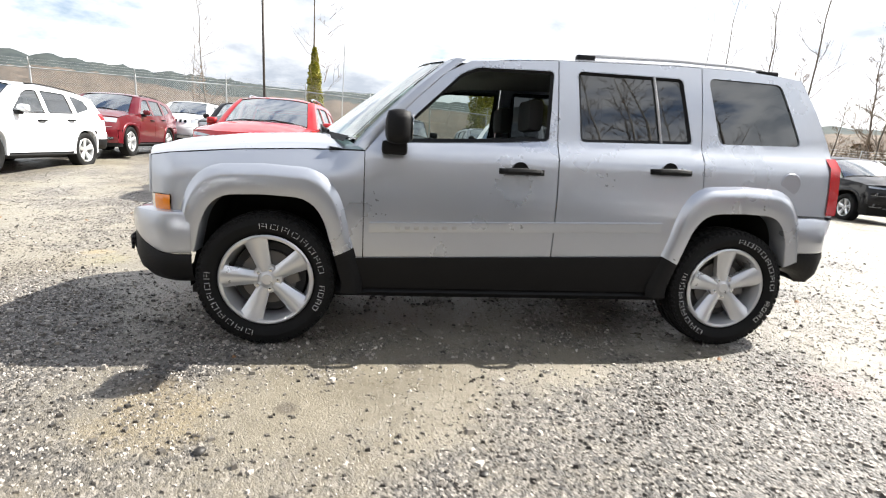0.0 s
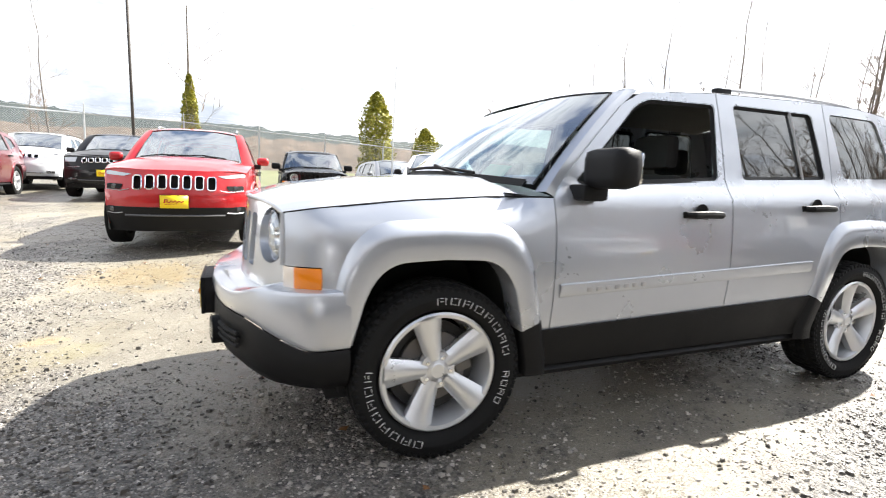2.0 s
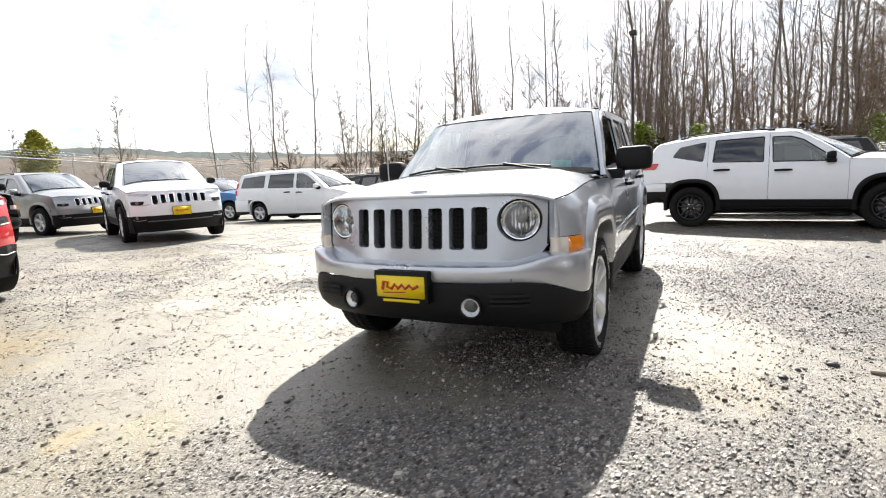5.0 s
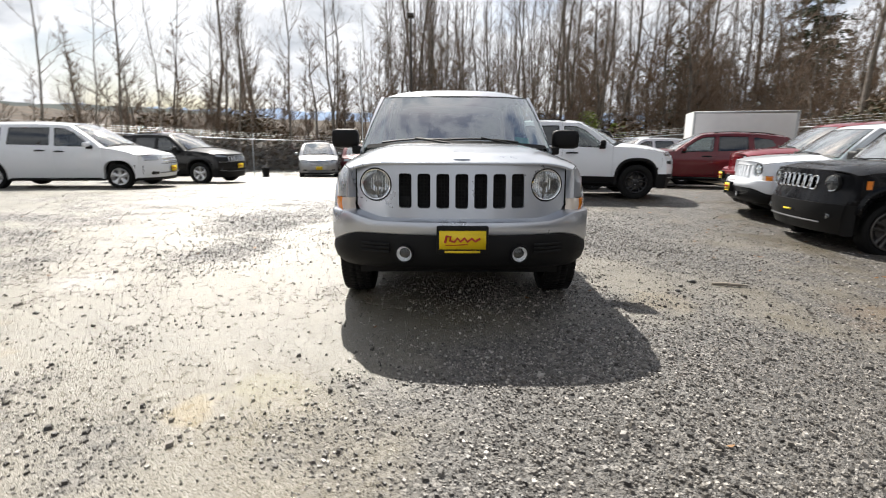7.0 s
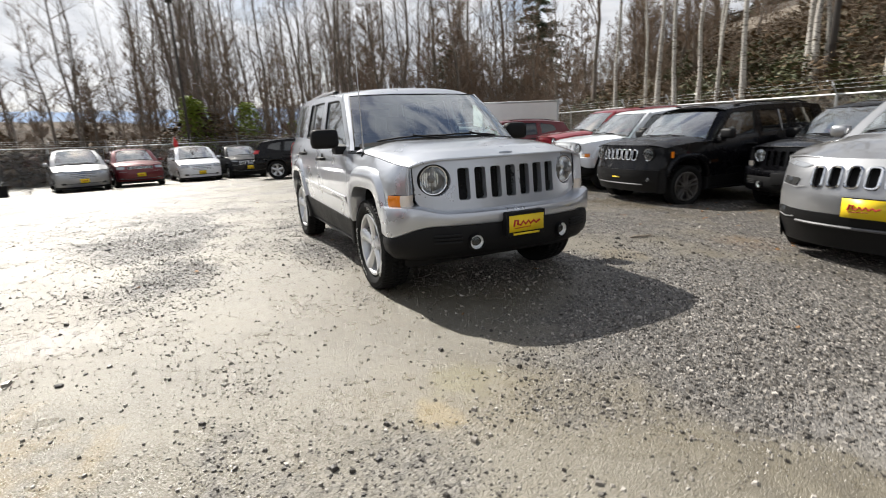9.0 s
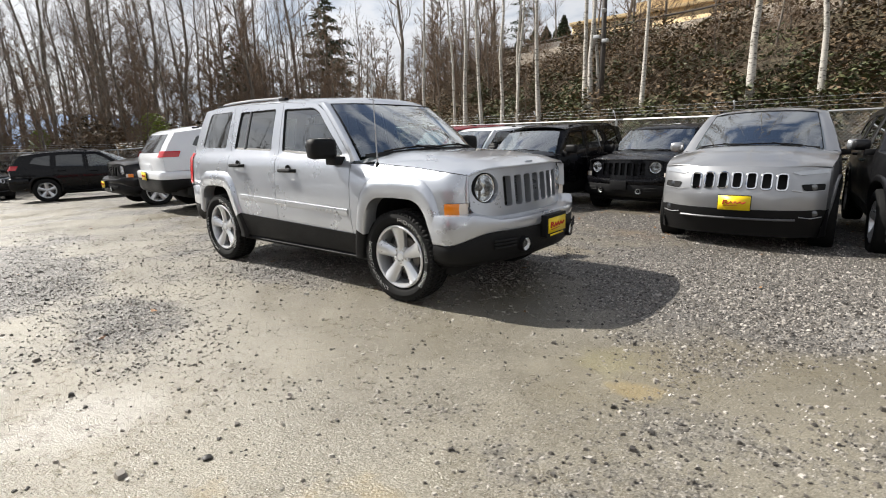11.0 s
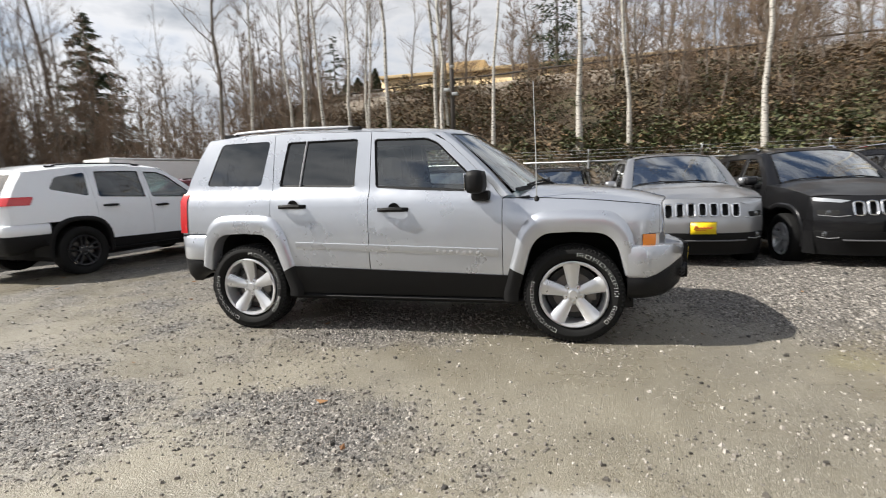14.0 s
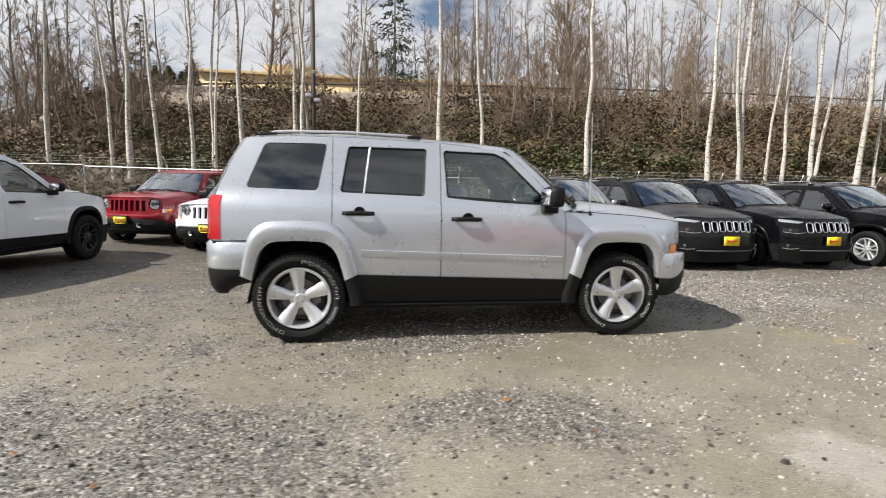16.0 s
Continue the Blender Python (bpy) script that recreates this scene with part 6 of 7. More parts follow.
# alder wood behind the far fence
count = 0
x = y = 0.0
while count < 135:
    if count and rt.random() < 0.5:
        x, y = x + rt.uniform(-1.3, 1.3), y + rt.uniform(-1.3, 1.3)
    else:
        x, y = rt.uniform(-54, -28.5), rt.uniform(-24, 30)
    x = min(x, -28.5)
    if rt.random() > lerp(0.35, 1.0, smooth01((y + 12) / 16)) * lerp(1.0, 0.45, smooth01((y - 19) / 5)):
        continue
    plant(ALDER, count, x, y, max(bank_z(x, y), ground_z(x, y)) if y > 15 else ground_z(x, y), rt.uniform(0.7, 1.1), rt.uniform(0, 6.3), "alder", "bare grey alder trunk with thin twigs behind the fence", "tree", "alders of the wood")
    count += 1
for i in range(4):
    x, y = rt.uniform(-22, -9), rt.uniform(15.5, 27)
    plant(ALDER, i, x, y, bank_z(x, y) - 0.1, rt.uniform(0.6, 0.9), rt.uniform(0, 6.3), "alder", "bare grey alder on the bank above the fence", "tree", "alders of the bank")
# birches on the bank
for i, (x, y, sc) in enumerate(((10.85, 11.1, 1.0), (12.05, 11.1, 1.05), (12.2, 11.3, 0.9), (13.2, 11.3, 0.85), (13.85, 11.3, 0.9), (14.9, 11.1, 1.05), (15.6, 11.7, 0.9), (16.7, 11.1, 1.0), (17.6, 11.2, 0.95), (19.5, 12.0, 1.0),
                                (6.8, 12.0, 1.0), (3.2, 12.9, 1.05), (1.65, 12.7, 1.0), (-1.2, 12.6, 1.0), (-3.3, 13.3, 1.05), (-3.05, 13.2, 0.95), (-2.9, 13.5, 0.9), (-5.0, 13.3, 0.9), (-6.0, 13.4, 0.9), (-6.15, 13.6, 0.85),
                                (-6.75, 13.5, 0.9), (-7.9, 13.9, 1.1), (-9.1, 14.3, 1.0), (-9.7, 14.4, 1.0), (-12.3, 15.4, 1.05))):
    plant(BIRCH, i, x, y, bank_z(x, y) - 0.1, sc, rt.uniform(0, 6.3), "birch", "bare white-barked birch on the ivy bank", "tree", "birches on the bank")
for i in range(34):
    x, y = rt.uniform(6, 46), rt.uniform(41.0, 52)
    plant(ALDER, i, x, y, 5.5, rt.uniform(0.75, 1.05), rt.uniform(0, 6.3), "alder", "tall pale bare tree far above the bank", "tree", "trees behind the building")
for i in range(20):
    x, y = rt.uniform(-16, 34), rt.uniform(24.5, 30)
    plant(ALDER, i, x, y, bank_z(x, y) - 0.1, rt.uniform(0.35, 0.62), rt.uniform(0, 6.3), "alder", "slender bare tree beside the upper road", "tree", "trees along the upper road")
# the field side
for i, (x, y, sc) in enumerate(((9.5, -24, 0.42), (10.6, -25, 0.40), (-18, -34, 0.55), (-22, -31, 0.75), (-21, -24, 0.7), (-24, -27, 0.65), (-17, -22, 0.75), (-19.5, -19.5, 0.8), (-25, -19, 0.8), (-22.5, -15, 0.7), (-27, -22, 0.9), (-24.5, -12, 0.75))):
    plant(ALDER, i * 2, x, y, ground_z(x, y), sc, rt.uniform(0, 6.3), "alder", "bare tree in pale bark beyond the fence", "tree", "trees beyond the field fence")

for i, (x, y, sc) in enumerate(((-8.8, -30, 1.5), (-13.5, -31, 1.3), (-16, -33, 1.4), (10.2, -26, 1.5), (-24, -29, 1.5), (-29, -24, 1.6))):
    plant(SHRUB, i, x, y, 0.0, sc, rt.uniform(0, 6.3), "small_tree", "small bare many-stemmed tree in the field", "tree", "trees beyond the field fence")


def leaves(n, place, size, rnd, flat=0.5):
    """n small folded leaves as one mesh; place(rnd) gives each a spot."""
    g = Geo()
    v, f = [], []
    for i in range(n):
        p = place(rnd)
        if p is None:
            continue
        a, s = rnd.uniform(0, 2 * math.pi), size * rnd.uniform(0.6, 1.4)
        u = Vector((math.cos(a), math.sin(a), rnd.uniform(-flat, flat))).normalized()
        w = u.cross(Vector((rnd.uniform(-flat, flat), rnd.uniform(-flat, flat), 1))).normalized()
        nn = u.cross(w) * s * 0.22
        k = len(v)
        v += [p - u * s, p + w * s * 0.62 + nn, p + u * s, p - w * s * 0.62 + nn]
        f += [(k, k + 1, k + 2), (k, k + 2, k + 3)]
    me = mesh_of("leaves", v, f)
    return me


# ivy, brambles and brush over the bank
rb = random.Random(11)
def on_bank(lo, hi, x0, x1, puff, seed, thr):
    def f(rnd):
        for _ in range(12):
            x, y = rnd.uniform(x0, x1), rnd.uniform(lo, hi)
            y += 0.30 * max(0.0, -x - 1.0) * smooth01(-x / 6)
            if y < 23 and noise.noise((x * 0.35, y * 0.35, seed)) + 0.35 * noise.noise((x * 1.3, y * 1.3, seed)) > thr:
                return Vector((x, y, bank_z(x, y) + rnd.random() ** 2 * puff * (0.6 + noise.noise((x * 0.8, y * 0.8, 1.7)))))
        return None
    return f


for nm, n, fn, size, mat, label in (("ivy", 34000, on_bank(9.9, 14.5, -22, 22, 0.9, 3.0, 0.02), 0.075, "ivy", "glossy green ivy over the lower bank"),
                                    ("brambles", 72000, on_bank(10.2, 20.6, -26, 26, 1.1, 8.0, -0.25), 0.075, "bramble", "withered brown brambles on the bank"),
                                    ("ground_ivy", 9000, on_bank(15.0, 21.0, -24, 24, 0.7, 5.0, 0.14), 0.08, "ivy", "patches of ivy high on the bank")):
    me = leaves(n, fn, size, rb, 0.8)
    tagged(obj(nm, me, M[mat], None, "", False), label, "undergrowth", kind="stuff")
g = Geo()
for i in range(14000):
    p = on_bank(10.6, 22.0, -30, 28, 0.3, 2.0, -0.2)(rb)
    if p is None:
        continue
    d = Vector((rb.uniform(-1, 1), rb.uniform(-1, 1), rb.uniform(0.2, 1.3))).normalized() * rb.uniform(0.3, 1.1)
    g.tube([p, p + d * 0.55 + Vector((0, 0, 0.05)), p + d + Vector((0, 0, -0.12))], [0.006, 0.005, 0.003], 3, False)
tagged(obj("dead_stems", mesh_of("dead_stems", g.v, g.f), M["brush"], None, "", False), "tangle of dead brown stems on the bank", "undergrowth", kind="stuff")
# undergrowth of the alder wood
for i in range(52):
    x, y = rt.uniform(-31, -13.5), rt.uniform(15.0, 24.0)
    plant(SHRUB, i, x, y, bank_z(x, y) - 0.1, rt.uniform(0.75, 1.3), rt.uniform(0, 6.3), "small_tree", "dense brown bare thicket tree behind the trailer", "tree", "thicket behind the trailer")
for i in range(230):
    if i < 190:
        x, y = rt.uniform(-40, -28.2), rt.uniform(-32, 26)
    else:
        x, y = rt.uniform(-22, -9), rt.uniform(14.8, 24)
    plant(SHRUB, i, x, y, max(ground_z(x, y), bank_z(x, y)) if y > 15 else ground_z(x, y), rt.uniform(0.9, 1.9) * (1 if i < 190 else 0.5), rt.uniform(0, 6.3), "shrub", "leafless brown shrub in the undergrowth", "shrub", "shrubs under the alders")
for i in range(46):
    x, y = rt.uniform(-6, 30), rt.uniform(23.0, 29.5)
    plant(SHRUB, i, x, y, bank_z(x, y) - 0.1, rt.uniform(0.7, 1.5), rt.uniform(0, 6.3), "shrub", "leafless brown shrub beside the upper road", "shrub", "shrubs along the upper road")
for i in range(9):
    x, y = rt.uniform(5, 24), rt.uniform(22.6, 23.6)
    plant(SHRUB, i, x, y, bank_z(x, y) - 0.1, rt.uniform(0.9, 1.5), rt.uniform(0, 6.3), "small_tree", "dense bare many-stemmed tree on the crest", "tree", "trees above the bank")
for i in range(20):
    x, y = rt.uniform(-8, 30), rt.uniform(25.0, 30.3)
    plant(SHRUB, i, x, y, bank_z(x, y) - 0.1, rt.uniform(1.4, 2.3), rt.uniform(0, 6.3), "small_tree", "dense bare many-stemmed tree above the bank", "tree", "trees above the bank")
for i in range(80):
    x, y = rt.uniform(-16, 24), rt.uniform(13.5, 21.5)
    plant(SHRUB, i, x, y, bank_z(x, y) - 0.1, rt.uniform(0.4, 0.85), rt.uniform(0, 6.3), "shrub", "leafless brown shrub on the bank", "shrub", "shrubs on the bank")
for i in range(64):
    x, y = rt.uniform(-47, -29), rt.uniform(11.5, 30)
    plant(SHRUB, i, x, y, max(ground_z(x, y), bank_z(x, y)) if y > 15 else ground_z(x, y), rt.uniform(1.7, 2.7), rt.uniform(0, 6.3), "small_tree", "dense brown bare many-stemmed tree of the wood", "tree", "brown trees of the wood")
for i in range(24):
    x, y = rt.uniform(-30, -11), rt.uniform(16, 27)
    plant(SHRUB, i, x, y, bank_z(x, y) - 0.1, rt.uniform(1.0, 1.7), rt.uniform(0, 6.3), "small_tree", "brown bare many-stemmed tree on the bank", "tree", "brown trees on the bank")


for i in range(34):
    x, y = rt.uniform(3, 17), rt.uniform(15.5, 21.8)
    plant(SHRUB, i, x, y, bank_z(x, y) - 0.1, rt.uniform(0.7, 1.25), rt.uniform(0, 6.3), "shrub", "dense brown leafless shrub high on the bank", "shrub", "shrubs on the bank")


def wood_floor(rnd):
    x, y = rnd.uniform(-42, -27.8), rnd.uniform(-34, 22)
    return Vector((x, y, ground_z(x, y) + rnd.random() ** 1.2 * 3.7 * (0.5 + max(0, noise.noise((x * 0.3, y * 0.3, 9))))))
tagged(obj("wood_brambles", leaves(130000, wood_floor, 0.16, rb, 0.9), M["bramble"], None, "", False), "brown bramble thicket below the alders", "undergrowth", kind="stuff")
def spring_spot(rnd):
    x, y, r, h = rnd.choice(((-29.4, -1.8, 1.2, 4.8), (-29.4, -1.4, 1.3, 4.6), (-29.6, 1.5, 1.3, 4.4), (-30.5, 4.4, 0.9, 3.2), (-30.0, 10.0, 1.6, 4.2), (-30.2, 12.2, 1.2, 3.4)))
    t = rnd.random()
    a, q = rnd.uniform(0, 6.28), rnd.random() ** 0.6 * r * (1 - 0.7 * (t - 0.45) ** 2 * 3)
    q *= 0.75 + 0.6 * noise.noise((math.cos(a) * 1.5, math.sin(a) * 1.5 + y, t * 4))
    return Vector((x + q * math.cos(a), y + q * math.sin(a), -0.9 + t * h))
tagged(obj("spring_shrub", leaves(13000, spring_spot, 0.085, rb, 0.9), M["spring"], None, "", False), "yellow-green shrubs in first leaf", "shrub", kind="stuff")


# conifers and evergreen columns
def conifer(seed, h, w, droop):
    rnd = random.Random(seed)
    trunk = Geo().tube([(0, 0, -0.3), (0, 0, h * 0.5), (0, 0, h)], [0.035 * h * 0.5, 0.02 * h * 0.5, 0.01], 8)
    v, f, big = [], [], max(1.0, h / 6.5)
    for i in range(int(h * 9)):
        t = 0.12 + 0.88 * (i / (h * 9))
        a = rnd.uniform(0, 2 * math.pi)
        L = w * (1 - t) ** 0.8 * rnd.uniform(0.55, 1.1) + 0.12
        p, d = Vector((0, 0, t * h)), Vector((math.cos(a), math.sin(a), 0.18 - droop))
        for j in range(int(8 + L * 24)):
            u = rnd.uniform(0.1, 1.0)
            q = p + d * L * u + Vector((rnd.uniform(-1, 1), rnd.uniform(-1, 1), rnd.uniform(-1.2, 0.2))) * 0.13 * L
            e = (d + Vector((rnd.uniform(-1, 1), rnd.uniform(-1, 1), rnd.uniform(-0.8, 0.3)))).normalized() * rnd.uniform(0.10, 0.22) * big
            s = e.cross(Vector((rnd.uniform(-1, 1), rnd.uniform(-1, 1), 1))).normalized() * 0.045 * big
            k = len(v)
            v += [q - s, q + e, q + s]
            f.append((k, k + 1, k + 2))
    return trunk.mesh("trunk"), mesh_of("crown", v, f)


def place_conifer(seed, x, y, z, h, w, droop=0.3):
    t_me, c_me = conifer(seed, h, w, droop)
    o = new("fir_tree")
    o.location = (x, y, z)
    tagged(o, "dark green fir tree rising over bare woods", "tree", "firs")
    obj("trunk", t_me, M["bark"], o)
    obj("crown", c_me, M["needle"], o, "", False)


place_conifer(1, -38.0, 30.5, 1.5, 14.6, 5.4)
place_conifer(3, -14.0, 27.5, 5.0, 6.0, 2.0)
place_conifer(4, -34.0, 18.0, 0.0, 9.0, 3.2)
place_conifer(5, 0.64, 25.6, 6.0, 7.5, 2.6)


def evergreen(name, x, y, h, w, mat, label, base=0.0, stem=None):
    o = new(name)
    o.location = (x, y, 0)
    tagged(o, label, "tree")
    rnd = random.Random(int(h * 100))
    g = Geo().tube([(0, 0, -0.2), (0.03, 0, h * 0.5), (0, 0.02, (stem or h) * 0.97)], [0.10, 0.07, 0.02], 8)
    part("trunk", g, M["bark"], o)
    def spot(r):
        t = r.random()
        a, q = r.uniform(0, 6.28), r.random() ** 0.4
        ww = w * (0.85 + 0.5 * noise.noise((t * 5, x, 1.3 * math.sin(a))) + 0.25 * noise.noise((t * 13, x, 2.1 * math.cos(a)))) * (1 - t ** 4) ** 0.7 * (0.55 + 0.45 * smooth01(t * 5))
        return Vector((math.cos(a) * ww * q, math.sin(a) * ww * q, base + t * (h - base)))
    obj("crown", leaves(int(4200 * h / 3), spot, 0.085, rnd, 0.9), mat, o, "", False)
    return o


evergreen("cypress", -5.1, -25.0, 5.9, 1.15, M["ivy_gold"], "green-gold evergreen column beyond the fence", 0.7)
evergreen("cypress", -8.9, -27.5, 4.4, 1.0, M["ivy_gold"], "smaller green-gold evergreen beyond the fence", 0.7)
o = evergreen("ivy_tree", 4.0, -22.5, 5.4, 0.42, M["ivy_gold"], "bare tree with its trunk wrapped in yellow ivy", 0.5, 8.5)
tagged(obj("branches", ALDER[4][1], None, o), kind="stuff").scale = (0.7, 0.7, 0.7)

for i in range(7):
    x = -16.2 + 0.72 * i
    o = evergreen("hedge_shrub", x, 29.5 + 0.2 * (i % 3), 3.1 + 0.35 * math.sin(i * 2.3), 0.55, M["needle"], "dark green clipped evergreen before the tan building", 0.1)
    o.location.z = bank_z(x, 29.5) - 0.1
    tagged(o, group="hedge before the building")

# ---- the upper road and the building ----
g = Geo().box(-11.5, 34, 24.0, 24.4, 5.6, 6.45, 0.05)
tagged(obj("kerb", g.mesh("kerb"), M["kerb"]), "pale concrete kerb along the upper road", "kerb", kind="structure")
ra = new("guard_rail")
tagged(ra, "dark low rail along the crest", "rail")
part("rail", Geo().tube([(x, 22.2, bank_z(x, 22.2) + 0.38) for x in np.arange(-12, 33, 2.0)], 0.05, 6), M["rustpole"], ra)
for x in np.arange(-12, 33, 4.0):
    part("rail_post", Geo().box(x - 0.05, x + 0.05, 22.2, 22.3, bank_z(x, 22.2) - 0.2, bank_z(x, 22.2) + 0.45), M["rustpole"], ra)
bd = new("building")
tagged(bd, "long low tan building with a flat parapet above the bank", "building")
part("wall", Geo().box(-12, 14, 31, 40, 5.0, 8.62), M["tan"], bd)
part("parapet", Geo().box(-12.15, 14.15, 30.85, 40.15, 8.624, 8.84, 0.03), M["tan"], bd)
part("roof_block", Geo().box(-8, -4.5, 32, 38, 8.844, 9.6, 0.05), M["tan"], bd)

# trailer, lamp posts, camera pole, small things
tr = new("box_trailer")
tr.matrix_basis = pose(-14.0, 11.1, ground_z(-14.0, 11.1), 0, 0, 72)
tagged(tr, "white box trailer with metal corner posts by the fence", "trailer")
part("box", Geo().box(-1.7, 1.7, -0.92, 0.92, 0.55, 2.60, 0.03), M["trailer"], tr)
for sx in (-1.64, 1.64):
    part("corner_post", Geo().box(sx - 0.03, sx + 0.03, -0.926, -0.918, 0.57, 2.58), M["steel"], tr)
part("roof_trim", Geo().box(-1.69, 1.69, -0.925, -0.918, 2.52, 2.59), M["steel"], tr)
part("chassis", Geo().box(-1.6, 2.4, -0.45, 0.45, 0.40, 0.545), M["rustpole"], tr)
for sx in (-0.45, 0.45):
    for sy in (-1, 1):
        part("wheel", Geo().lathe([(0.0, -0.1), (0.3, -0.1), (0.33, 0), (0.3, 0.1), (0, 0.1)], (sx, sy * 0.8, 0.33), 20), M["rubber"], tr)


def lamp_post(x, y, z, h, label, heads, thick=0.09):
    o = new("street_lamp")
    o.location = (x, y, z)
    tagged(o, label, "lamp post")
    part("pole", Geo().tube([(0, 0, -0.2), (0, 0, h)], [thick, thick * 0.8], 10), M["rustpole"], o)
    if heads:
        part("lamp_head", Geo().box(-0.35, 0.25, -0.2, 0.2, h, h + 0.22, 0.04), M["rustpole"], o)
    return o


lamp_post(-28.2, -2.0, -1.0, 9.8, "tall dark lamp post behind the far fence", True)
lamp_post(5.6, -18.9, 0, 9.0, "slim dark pole beside the field fence", False, 0.055)
cp = lamp_post(-2.7, 13.2, 0.5, 7.5, "dark pole with two white security cameras", False)
for dz, sx in ((3.6, 1), (3.75, -1)):
    part("security_camera", Geo().box(sx * 0.14 - 0.10, sx * 0.14 + 0.10, -0.26, -0.10, dz, dz + 0.11, 0.02), M["steel"], cp)
part("camera_dome", Geo().lathe([(0.0, -0.10), (0.07, -0.07), (0.09, 0), (0.0, 0.05)], (0.05, -0.16, 4.6), 12, "z"), M["steel"], cp)
for sx in (1, -1):
    part("lamp_head", Geo().box(sx * 0.42 - 0.26, sx * 0.42 + 0.26, -0.18, 0.18, 7.62, 7.80, 0.04), M["rustpole"], cp)
part("lamp_arm", Geo().tube([(-0.3, 0, 7.55), (0, 0, 7.40), (0.3, 0, 7.55)], 0.03, 6), M["rustpole"], cp)

# ---- the silver car in the middle ----
hero = build_vehicle("suv", dict(PATRIOT, sunstrip=((0.62, 0.78), (0.06, 0.16), M["green_card"])), M["silver"], "silver boxy SUV with black lower cladding and an open driver window", "car", True, open_window=True, turn=(14, 4, 4, 4))
part("antenna", Geo().tube([(1.06, -0.765, 0.98), (1.055, -0.765, 1.35), (1.04, -0.765, 1.86)], [0.006, 0.004, 0.003], 6), M["steel"], hero, "thin whip antenna on the wing")
part("antenna_base", Geo().lathe([(0.022, 0), (0.02, 0.02), (0.008, 0.04)], (1.06, -0.765, 1.02), 12, "z"), M["plastic"], hero)
WH = body_width(PATRIOT)
for sg in (1, -1):
    for i in range(7):
        x = 0.64 - 0.050 * i
        z = 0.709 + (x + 0.84) / 1.63 * -0.052
        y = WH(x, z) + 0.008
        g = Geo().box(x - 0.013, x + 0.013, sg * (y - 0.002), sg * (y + 0.003), z - 0.011, z + 0.009, 0.002)
        part("door_badge", g, M["rail_silver"], hero, "small grey bar of a door badge")
fc = Geo().lathe([(0.0, 0.0), (0.062, 0.0), (0.066, -0.004)], (-1.62, WH(-1.62, 0.985) + 0.004, 0.985), 24)
part("fuel_cap", fc, M["silver"], hero)


def park(spec, paint_name, x, y, heading, label, **kw):
    o = build_vehicle("suv" if spec is not VAN else "minivan", spec, M[paint_name], label, "car", False, group="parked cars", **kw)
    o.matrix_basis = pose(x, y, ground_z(x, y), 0, 0, heading)
    return o


black_trim = dict(CHEROKEE, wheel="split", flare_mat=M["plastic"], mirror_paint=False)
park(dict(black_trim, tail_lamp=(1.055, 1.165, 0.25), bumper_split_r=0.65, rear_glass=(1.13, 1.47)), "white", -6.32, 2.75, 83, "white SUV with black wheels and black lower cladding", rim_mat=M["dark_alloy"], plate="rear")
park(VAN, "white", -8.75, -10.1, 95, "white minivan parked along the fence")
park(dict(CHEROKEE), "granite", -12.4, -9.2, 80, "dark grey SUV nosing out beside the minivan")
park(dict(black_trim), "white", -2.7, -9.3, 66, "white SUV with black lower bumper and silver wheels")
park(dict(CHEROKEE), "blue", -9.5, -15.7, 95, "bright blue car behind the white minivan")
park(dict(CHEROKEE, rail_h=0.055, rail_r=0.017, rail_mat=M["chrome"]), "red", 2.65, -6.5, 87, "bright red SUV with chrome grille facing the aisle")
park(GRAND, "white", 8.1, -7.2, 88, "white large SUV with chrome wheels")
park(GRAND, "maroon", 8.15, -11.95, 93, "dark red large SUV parked at a slant")
park(GRAND, "white", 7.75, -16.8, 92, "white large SUV in the slanted row")
park(GRAND, "granite", 4.95, -13.5, 90, "dark grey large SUV in the slanted row")
park(PATRIOT, "black", 0.1, -12.4, 87, "black boxy SUV facing out of its row")
park(dict(CHEROKEE), "grey", -3.0, -14.6, 92, "grey SUV in the back row")
park(VAN, "grey", -21.2, -6.5, 14, "silver minivan parked at the far fence")
park(GRAND, "maroon", -22.0, -4.5, 12, "dark red SUV parked at the far fence")
park(VAN, "white", -23.6, -2.0, 8, "white minivan at the end of the far row")
park(dict(CHEROKEE), "granite", -23.8, 0.2, 8, "black SUV at the far fence")
park(GRAND, "black", -16.6, 2.6, 70, "black SUV parked side on in the far row")
park(PATRIOT, "granite", -9.4, 2.8, -95, "dark grey boxy SUV beside the white one")
rg = park(RENEGADE, "black", -1.25, 6.6, -97, "black boxy SUV with chrome grille rings and round lamps", plate="", rim_mat=M["brake"])
part("plate_mount", Geo().box(1.99, 2.035, -0.16, 0.16, 0.48, 0.62, 0.01), M["plastic"], rg)
part("plate_strip", Geo().box(2.036, 2.040, -0.09, 0.09, 0.492, 0.515), M["yellow"], rg, "small yellow strip of print")
park(PATRIOT, "white", -3.25, 7.2, -105, "white boxy SUV in the angled row")
park(PATRIOT, "cherry", -5.05, 8.1, -108, "cherry red boxy SUV in the angled row")
park(GRAND, "maroon", -10.2, 8.0, -116, "dark red SUV with roof rails near the trailer")
park(dict(CHEROKEE), "white", -13.2, 7.0, -80, "white car behind the dark red one")
park(PATRIOT, "black", 0.95, 7.75, -97, "black boxy SUV with round lamps by the fence", plate="")
park(dict(CHEROKEE), "grey", 2.95, 4.95, -89, "silver SUV with chrome grille rings and yellow plate", )
park(dict(CHEROKEE, rail_h=0.055, rail_r=0.017, rail_mat=M["chrome"]), "granite", 4.95, 4.92, -85, "dark grey SUV with chrome roof rails")
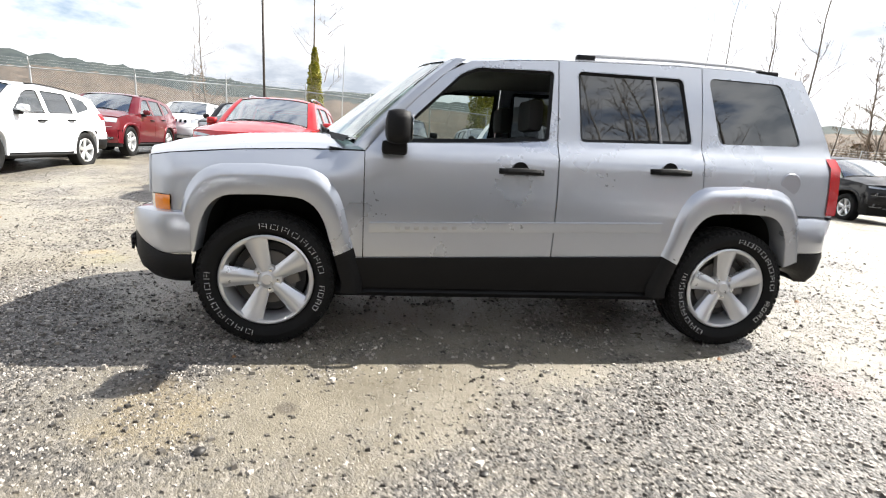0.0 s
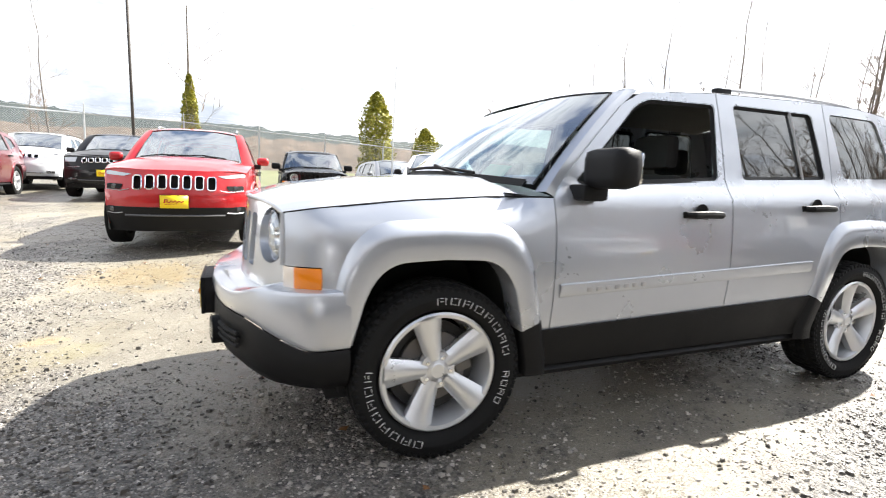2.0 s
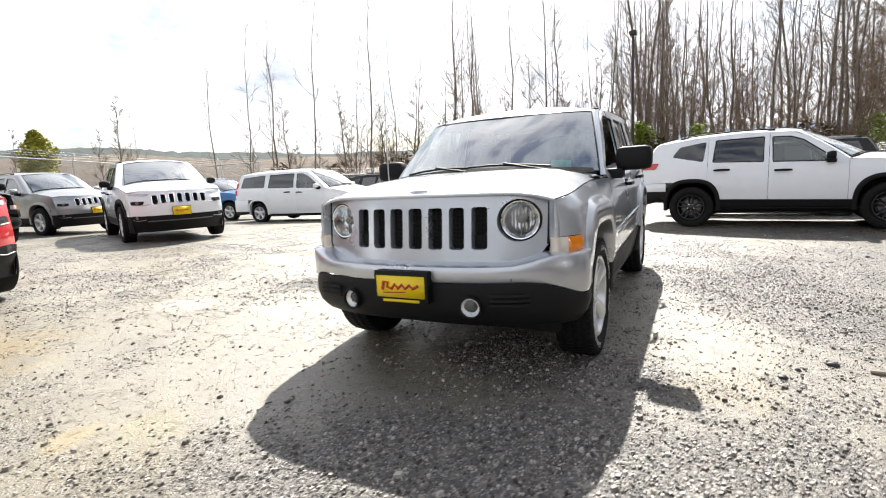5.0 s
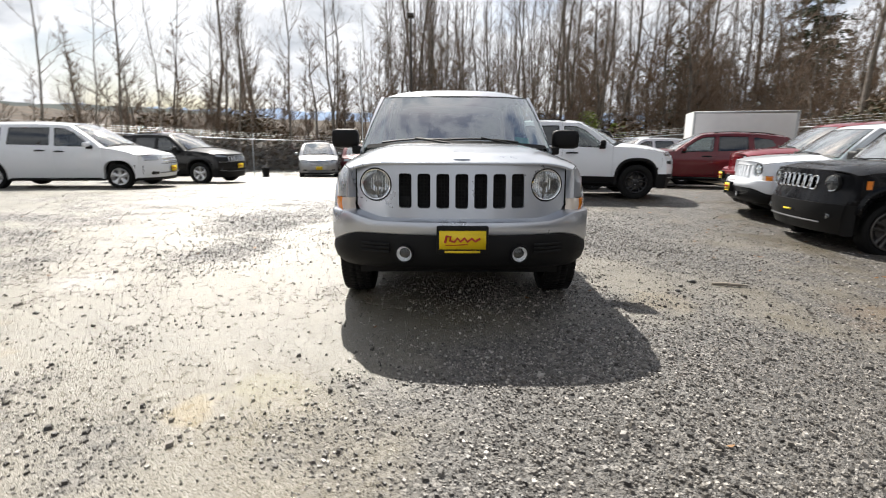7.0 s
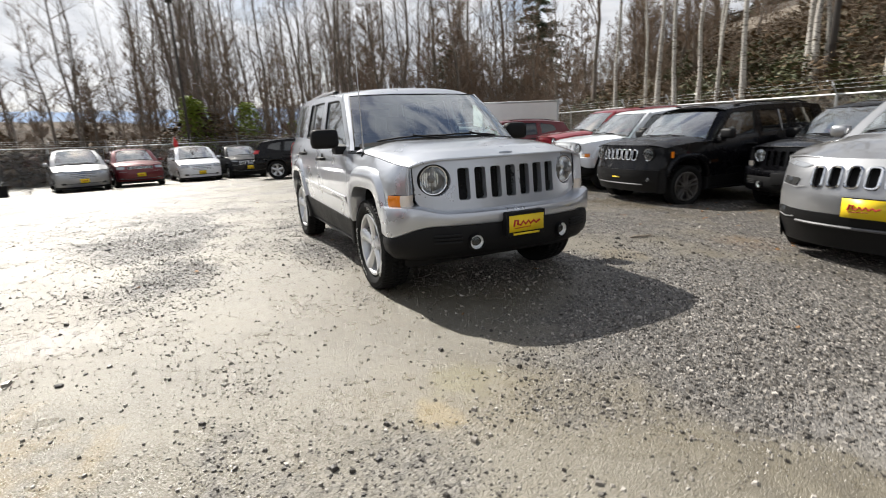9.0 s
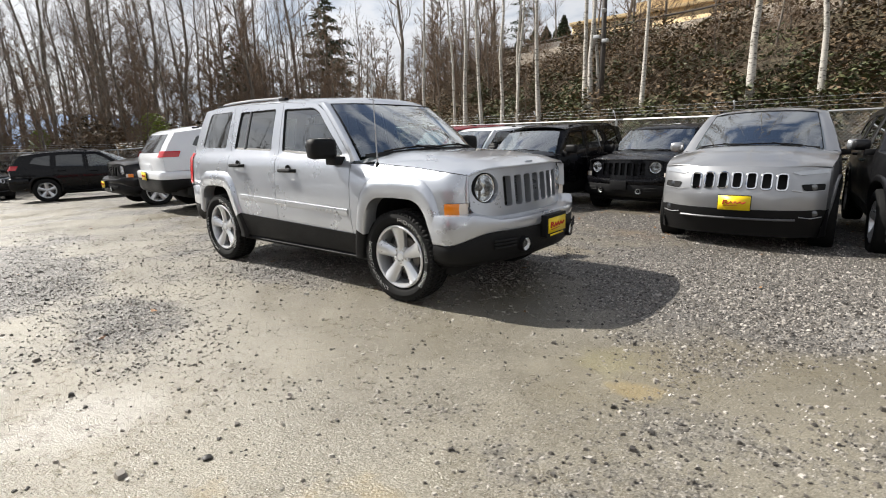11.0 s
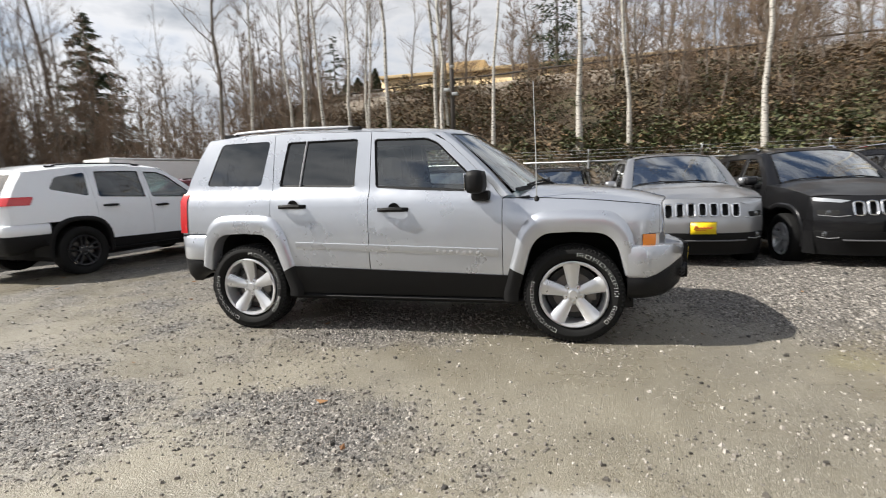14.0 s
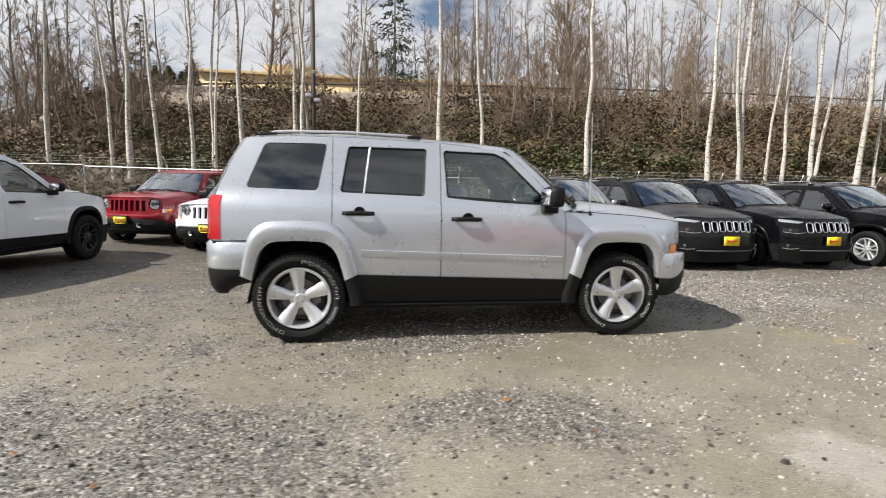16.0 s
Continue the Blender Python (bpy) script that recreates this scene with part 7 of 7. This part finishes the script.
park(dict(CHEROKEE, rail_h=0.055, rail_r=0.017, rail_mat=M["chrome"]), "black", 6.95, 4.98, -85, "black SUV with chrome roof rails")
park(dict(CHEROKEE, rail_h=0.055, rail_r=0.017, rail_mat=M["chrome"], wheel="split"), "black", 9.5, 4.9, -86, "black SUV with bright wheels at the row end")

# ---- loose things on the gravel ----
rs = np.random.RandomState(21)


def scatter_stones(count, size, spread, blocky):
    """Angular stones, each with an uneven foot and a broken top; more of them where the lot is stony."""
    spots = []
    while len(spots) < count:
        for x, y, q in zip(rs.normal(2.0, 3.4, 4000), rs.normal(-0.6, 3.2, 4000), rs.rand(4000)):
            if abs(x) < 13 and abs(y) < 11 and q < 0.03 + 0.97 * stony(x, y) ** 1.5 and len(spots) < count:
                spots.append((x, y, lot_z(x, y)))
    P = np.array(spots)
    n = len(P)
    r = size * np.exp(rs.normal(0, spread, n)) + 0.0015
    k = 4 if blocky else 5
    turn = rs.rand(n)[:, None] * 6.283 + np.arange(k) * 6.283 / k + rs.uniform(-0.35, 0.35, (n, k))
    rad = r[:, None] * rs.uniform(0.75, 1.3, (n, k))
    foot = np.stack([rad * np.cos(turn), rad * np.sin(turn) * 0.85, np.repeat((-0.25 * r)[:, None], k, 1)], -1)
    high = r * rs.uniform(0.45, 0.95, n)
    if blocky:
        top = foot * rs.uniform(0.45, 0.85, (n, k, 1))
        top[:, :, 2] = high[:, None] * rs.uniform(0.7, 1.15, (n, k))
        faces = [(0, 1, 5, 4), (1, 2, 6, 5), (2, 3, 7, 6), (3, 0, 4, 7), (4, 5, 6, 7)]
    else:
        top = np.stack([r * rs.uniform(-0.4, 0.4, n), r * rs.uniform(-0.4, 0.4, n), high], -1)[:, None, :]
        faces = [(i, (i + 1) % 5, 5) for i in range(5)]
    V = np.concatenate([foot, top], 1)
    m = V.shape[1]
    V = (V + P[:, None, :]).reshape(-1, 3)
    F = (np.array(faces)[None] + (np.arange(n) * m)[:, None, None]).reshape(-1, len(faces[0]))
    return mesh_of("gravel_stones", V.tolist(), F.tolist())


for count, size, spread, blocky, label in ((190000, 0.0040, 0.35, False, "small crushed grey chips strewn over the lot"), (46000, 0.0072, 0.36, True, "loose crushed grey stones on the lot")):
    tagged(obj("gravel_stones", scatter_stones(count, size, spread, blocky), M["stones"], None, "", False), label, "gravel", kind="stuff")
st = Geo().tube([(-0.14, 0, 0.012), (-0.05, 0.008, 0.014), (0.05, -0.006, 0.014), (0.14, 0.008, 0.010)], [0.009, 0.014, 0.013, 0.008], 7)
st.move(pose(1.11, 2.34, ground_z(1.11, 2.34), 0, 0, 78))
tagged(part("stick", st, M["wood"], None), "weathered grey stick lying on gravel", "stick")

# dead leaves and clods
rl = random.Random(77)
def litter(rnd):
    x, y = rnd.uniform(-7, 9), rnd.uniform(-6, 6.5)
    if rnd.random() > 0.12 + 0.88 * smooth01((y - 2.2) / 3.0):
        return None
    return Vector((x, y, ground_z(x, y) + 0.016))
tagged(obj("leaf_litter", leaves(900, litter, 0.028, rl, 0.35), M["dead_leaf"], None, "", False), "scattered dead brown leaves on gravel", "leaves", kind="stuff")
for x, y, s in ((1.05, 2.05, 0.030), (1.35, 1.78, 0.022), (0.35, 1.95, 0.018), (-1.6, -3.0, 0.03), (3.3, -3.1, 0.025), (4.4, 2.2, 0.03), (2.1, -2.75, 0.02)):
    g = Geo().lathe([(0.0, 0.45 * s), (0.5 * s, 0.40 * s), (0.9 * s, 0.15 * s), (1.0 * s, -0.25 * s)], (0, 0, 0), 9, "z")
    g.v = [Vector((p[0] * rl.uniform(0.8, 1.3), p[1] * rl.uniform(0.7, 1.1), p[2])) for p in g.v]
    g.move(pose(x, y, ground_z(x, y) + 0.01, 0, 0, rl.uniform(0, 180)))
    tagged(part("clod", g, M["oil"], None), "small dark clod of earth on the gravel", "clod", "clods on the lot")

# a bucket and a flag by the far fence
g = Geo().lathe([(0.0, 0.0), (0.20, 0.0), (0.24, 0.55), (0.26, 0.56), (0.25, 0.58), (0.22, 0.56), (0.19, 0.05)], (0, 0, 0), 20, "z")
bk = new("bucket")
bk.matrix_basis = pose(-18.9, -8.5, ground_z(-18.9, -8.5)) @ Matrix.Scale(0.75, 4)
tagged(bk, "dark plastic bucket standing beside the fence", "bucket")
part("tub", g, M["plastic"], bk)
part("handle", Geo().tube([(0.25, 0, 0.55), (0.18, 0.05, 0.72), (0, 0.08, 0.80), (-0.18, 0.05, 0.72), (-0.25, 0, 0.55)], 0.012, 6), M["steel"], bk)
fl = new("flag")
fl.matrix_basis = pose(-26.0, -3.1, ground_z(-26.0, -3.1), 0, 0, 70)
tagged(fl, "small red warning flag on a leaning stick", "flag")
part("stick", Geo().tube([(0, 0, -0.1), (0.15, 0, 1.1), (0.35, 0, 2.3)], 0.02, 6), M["wood"], fl)
part("cloth", Geo().grid(lambda u, v: (0.33 - 0.07 * v + 0.02 * u, 0.02 + 0.50 * u, 2.25 - 0.42 * v - 0.25 * u + 0.03 * math.sin(5 * u + 2 * v)), list(np.linspace(0, 1, 8)), list(np.linspace(0, 1, 5))), M["signred"], fl, "red cloth")
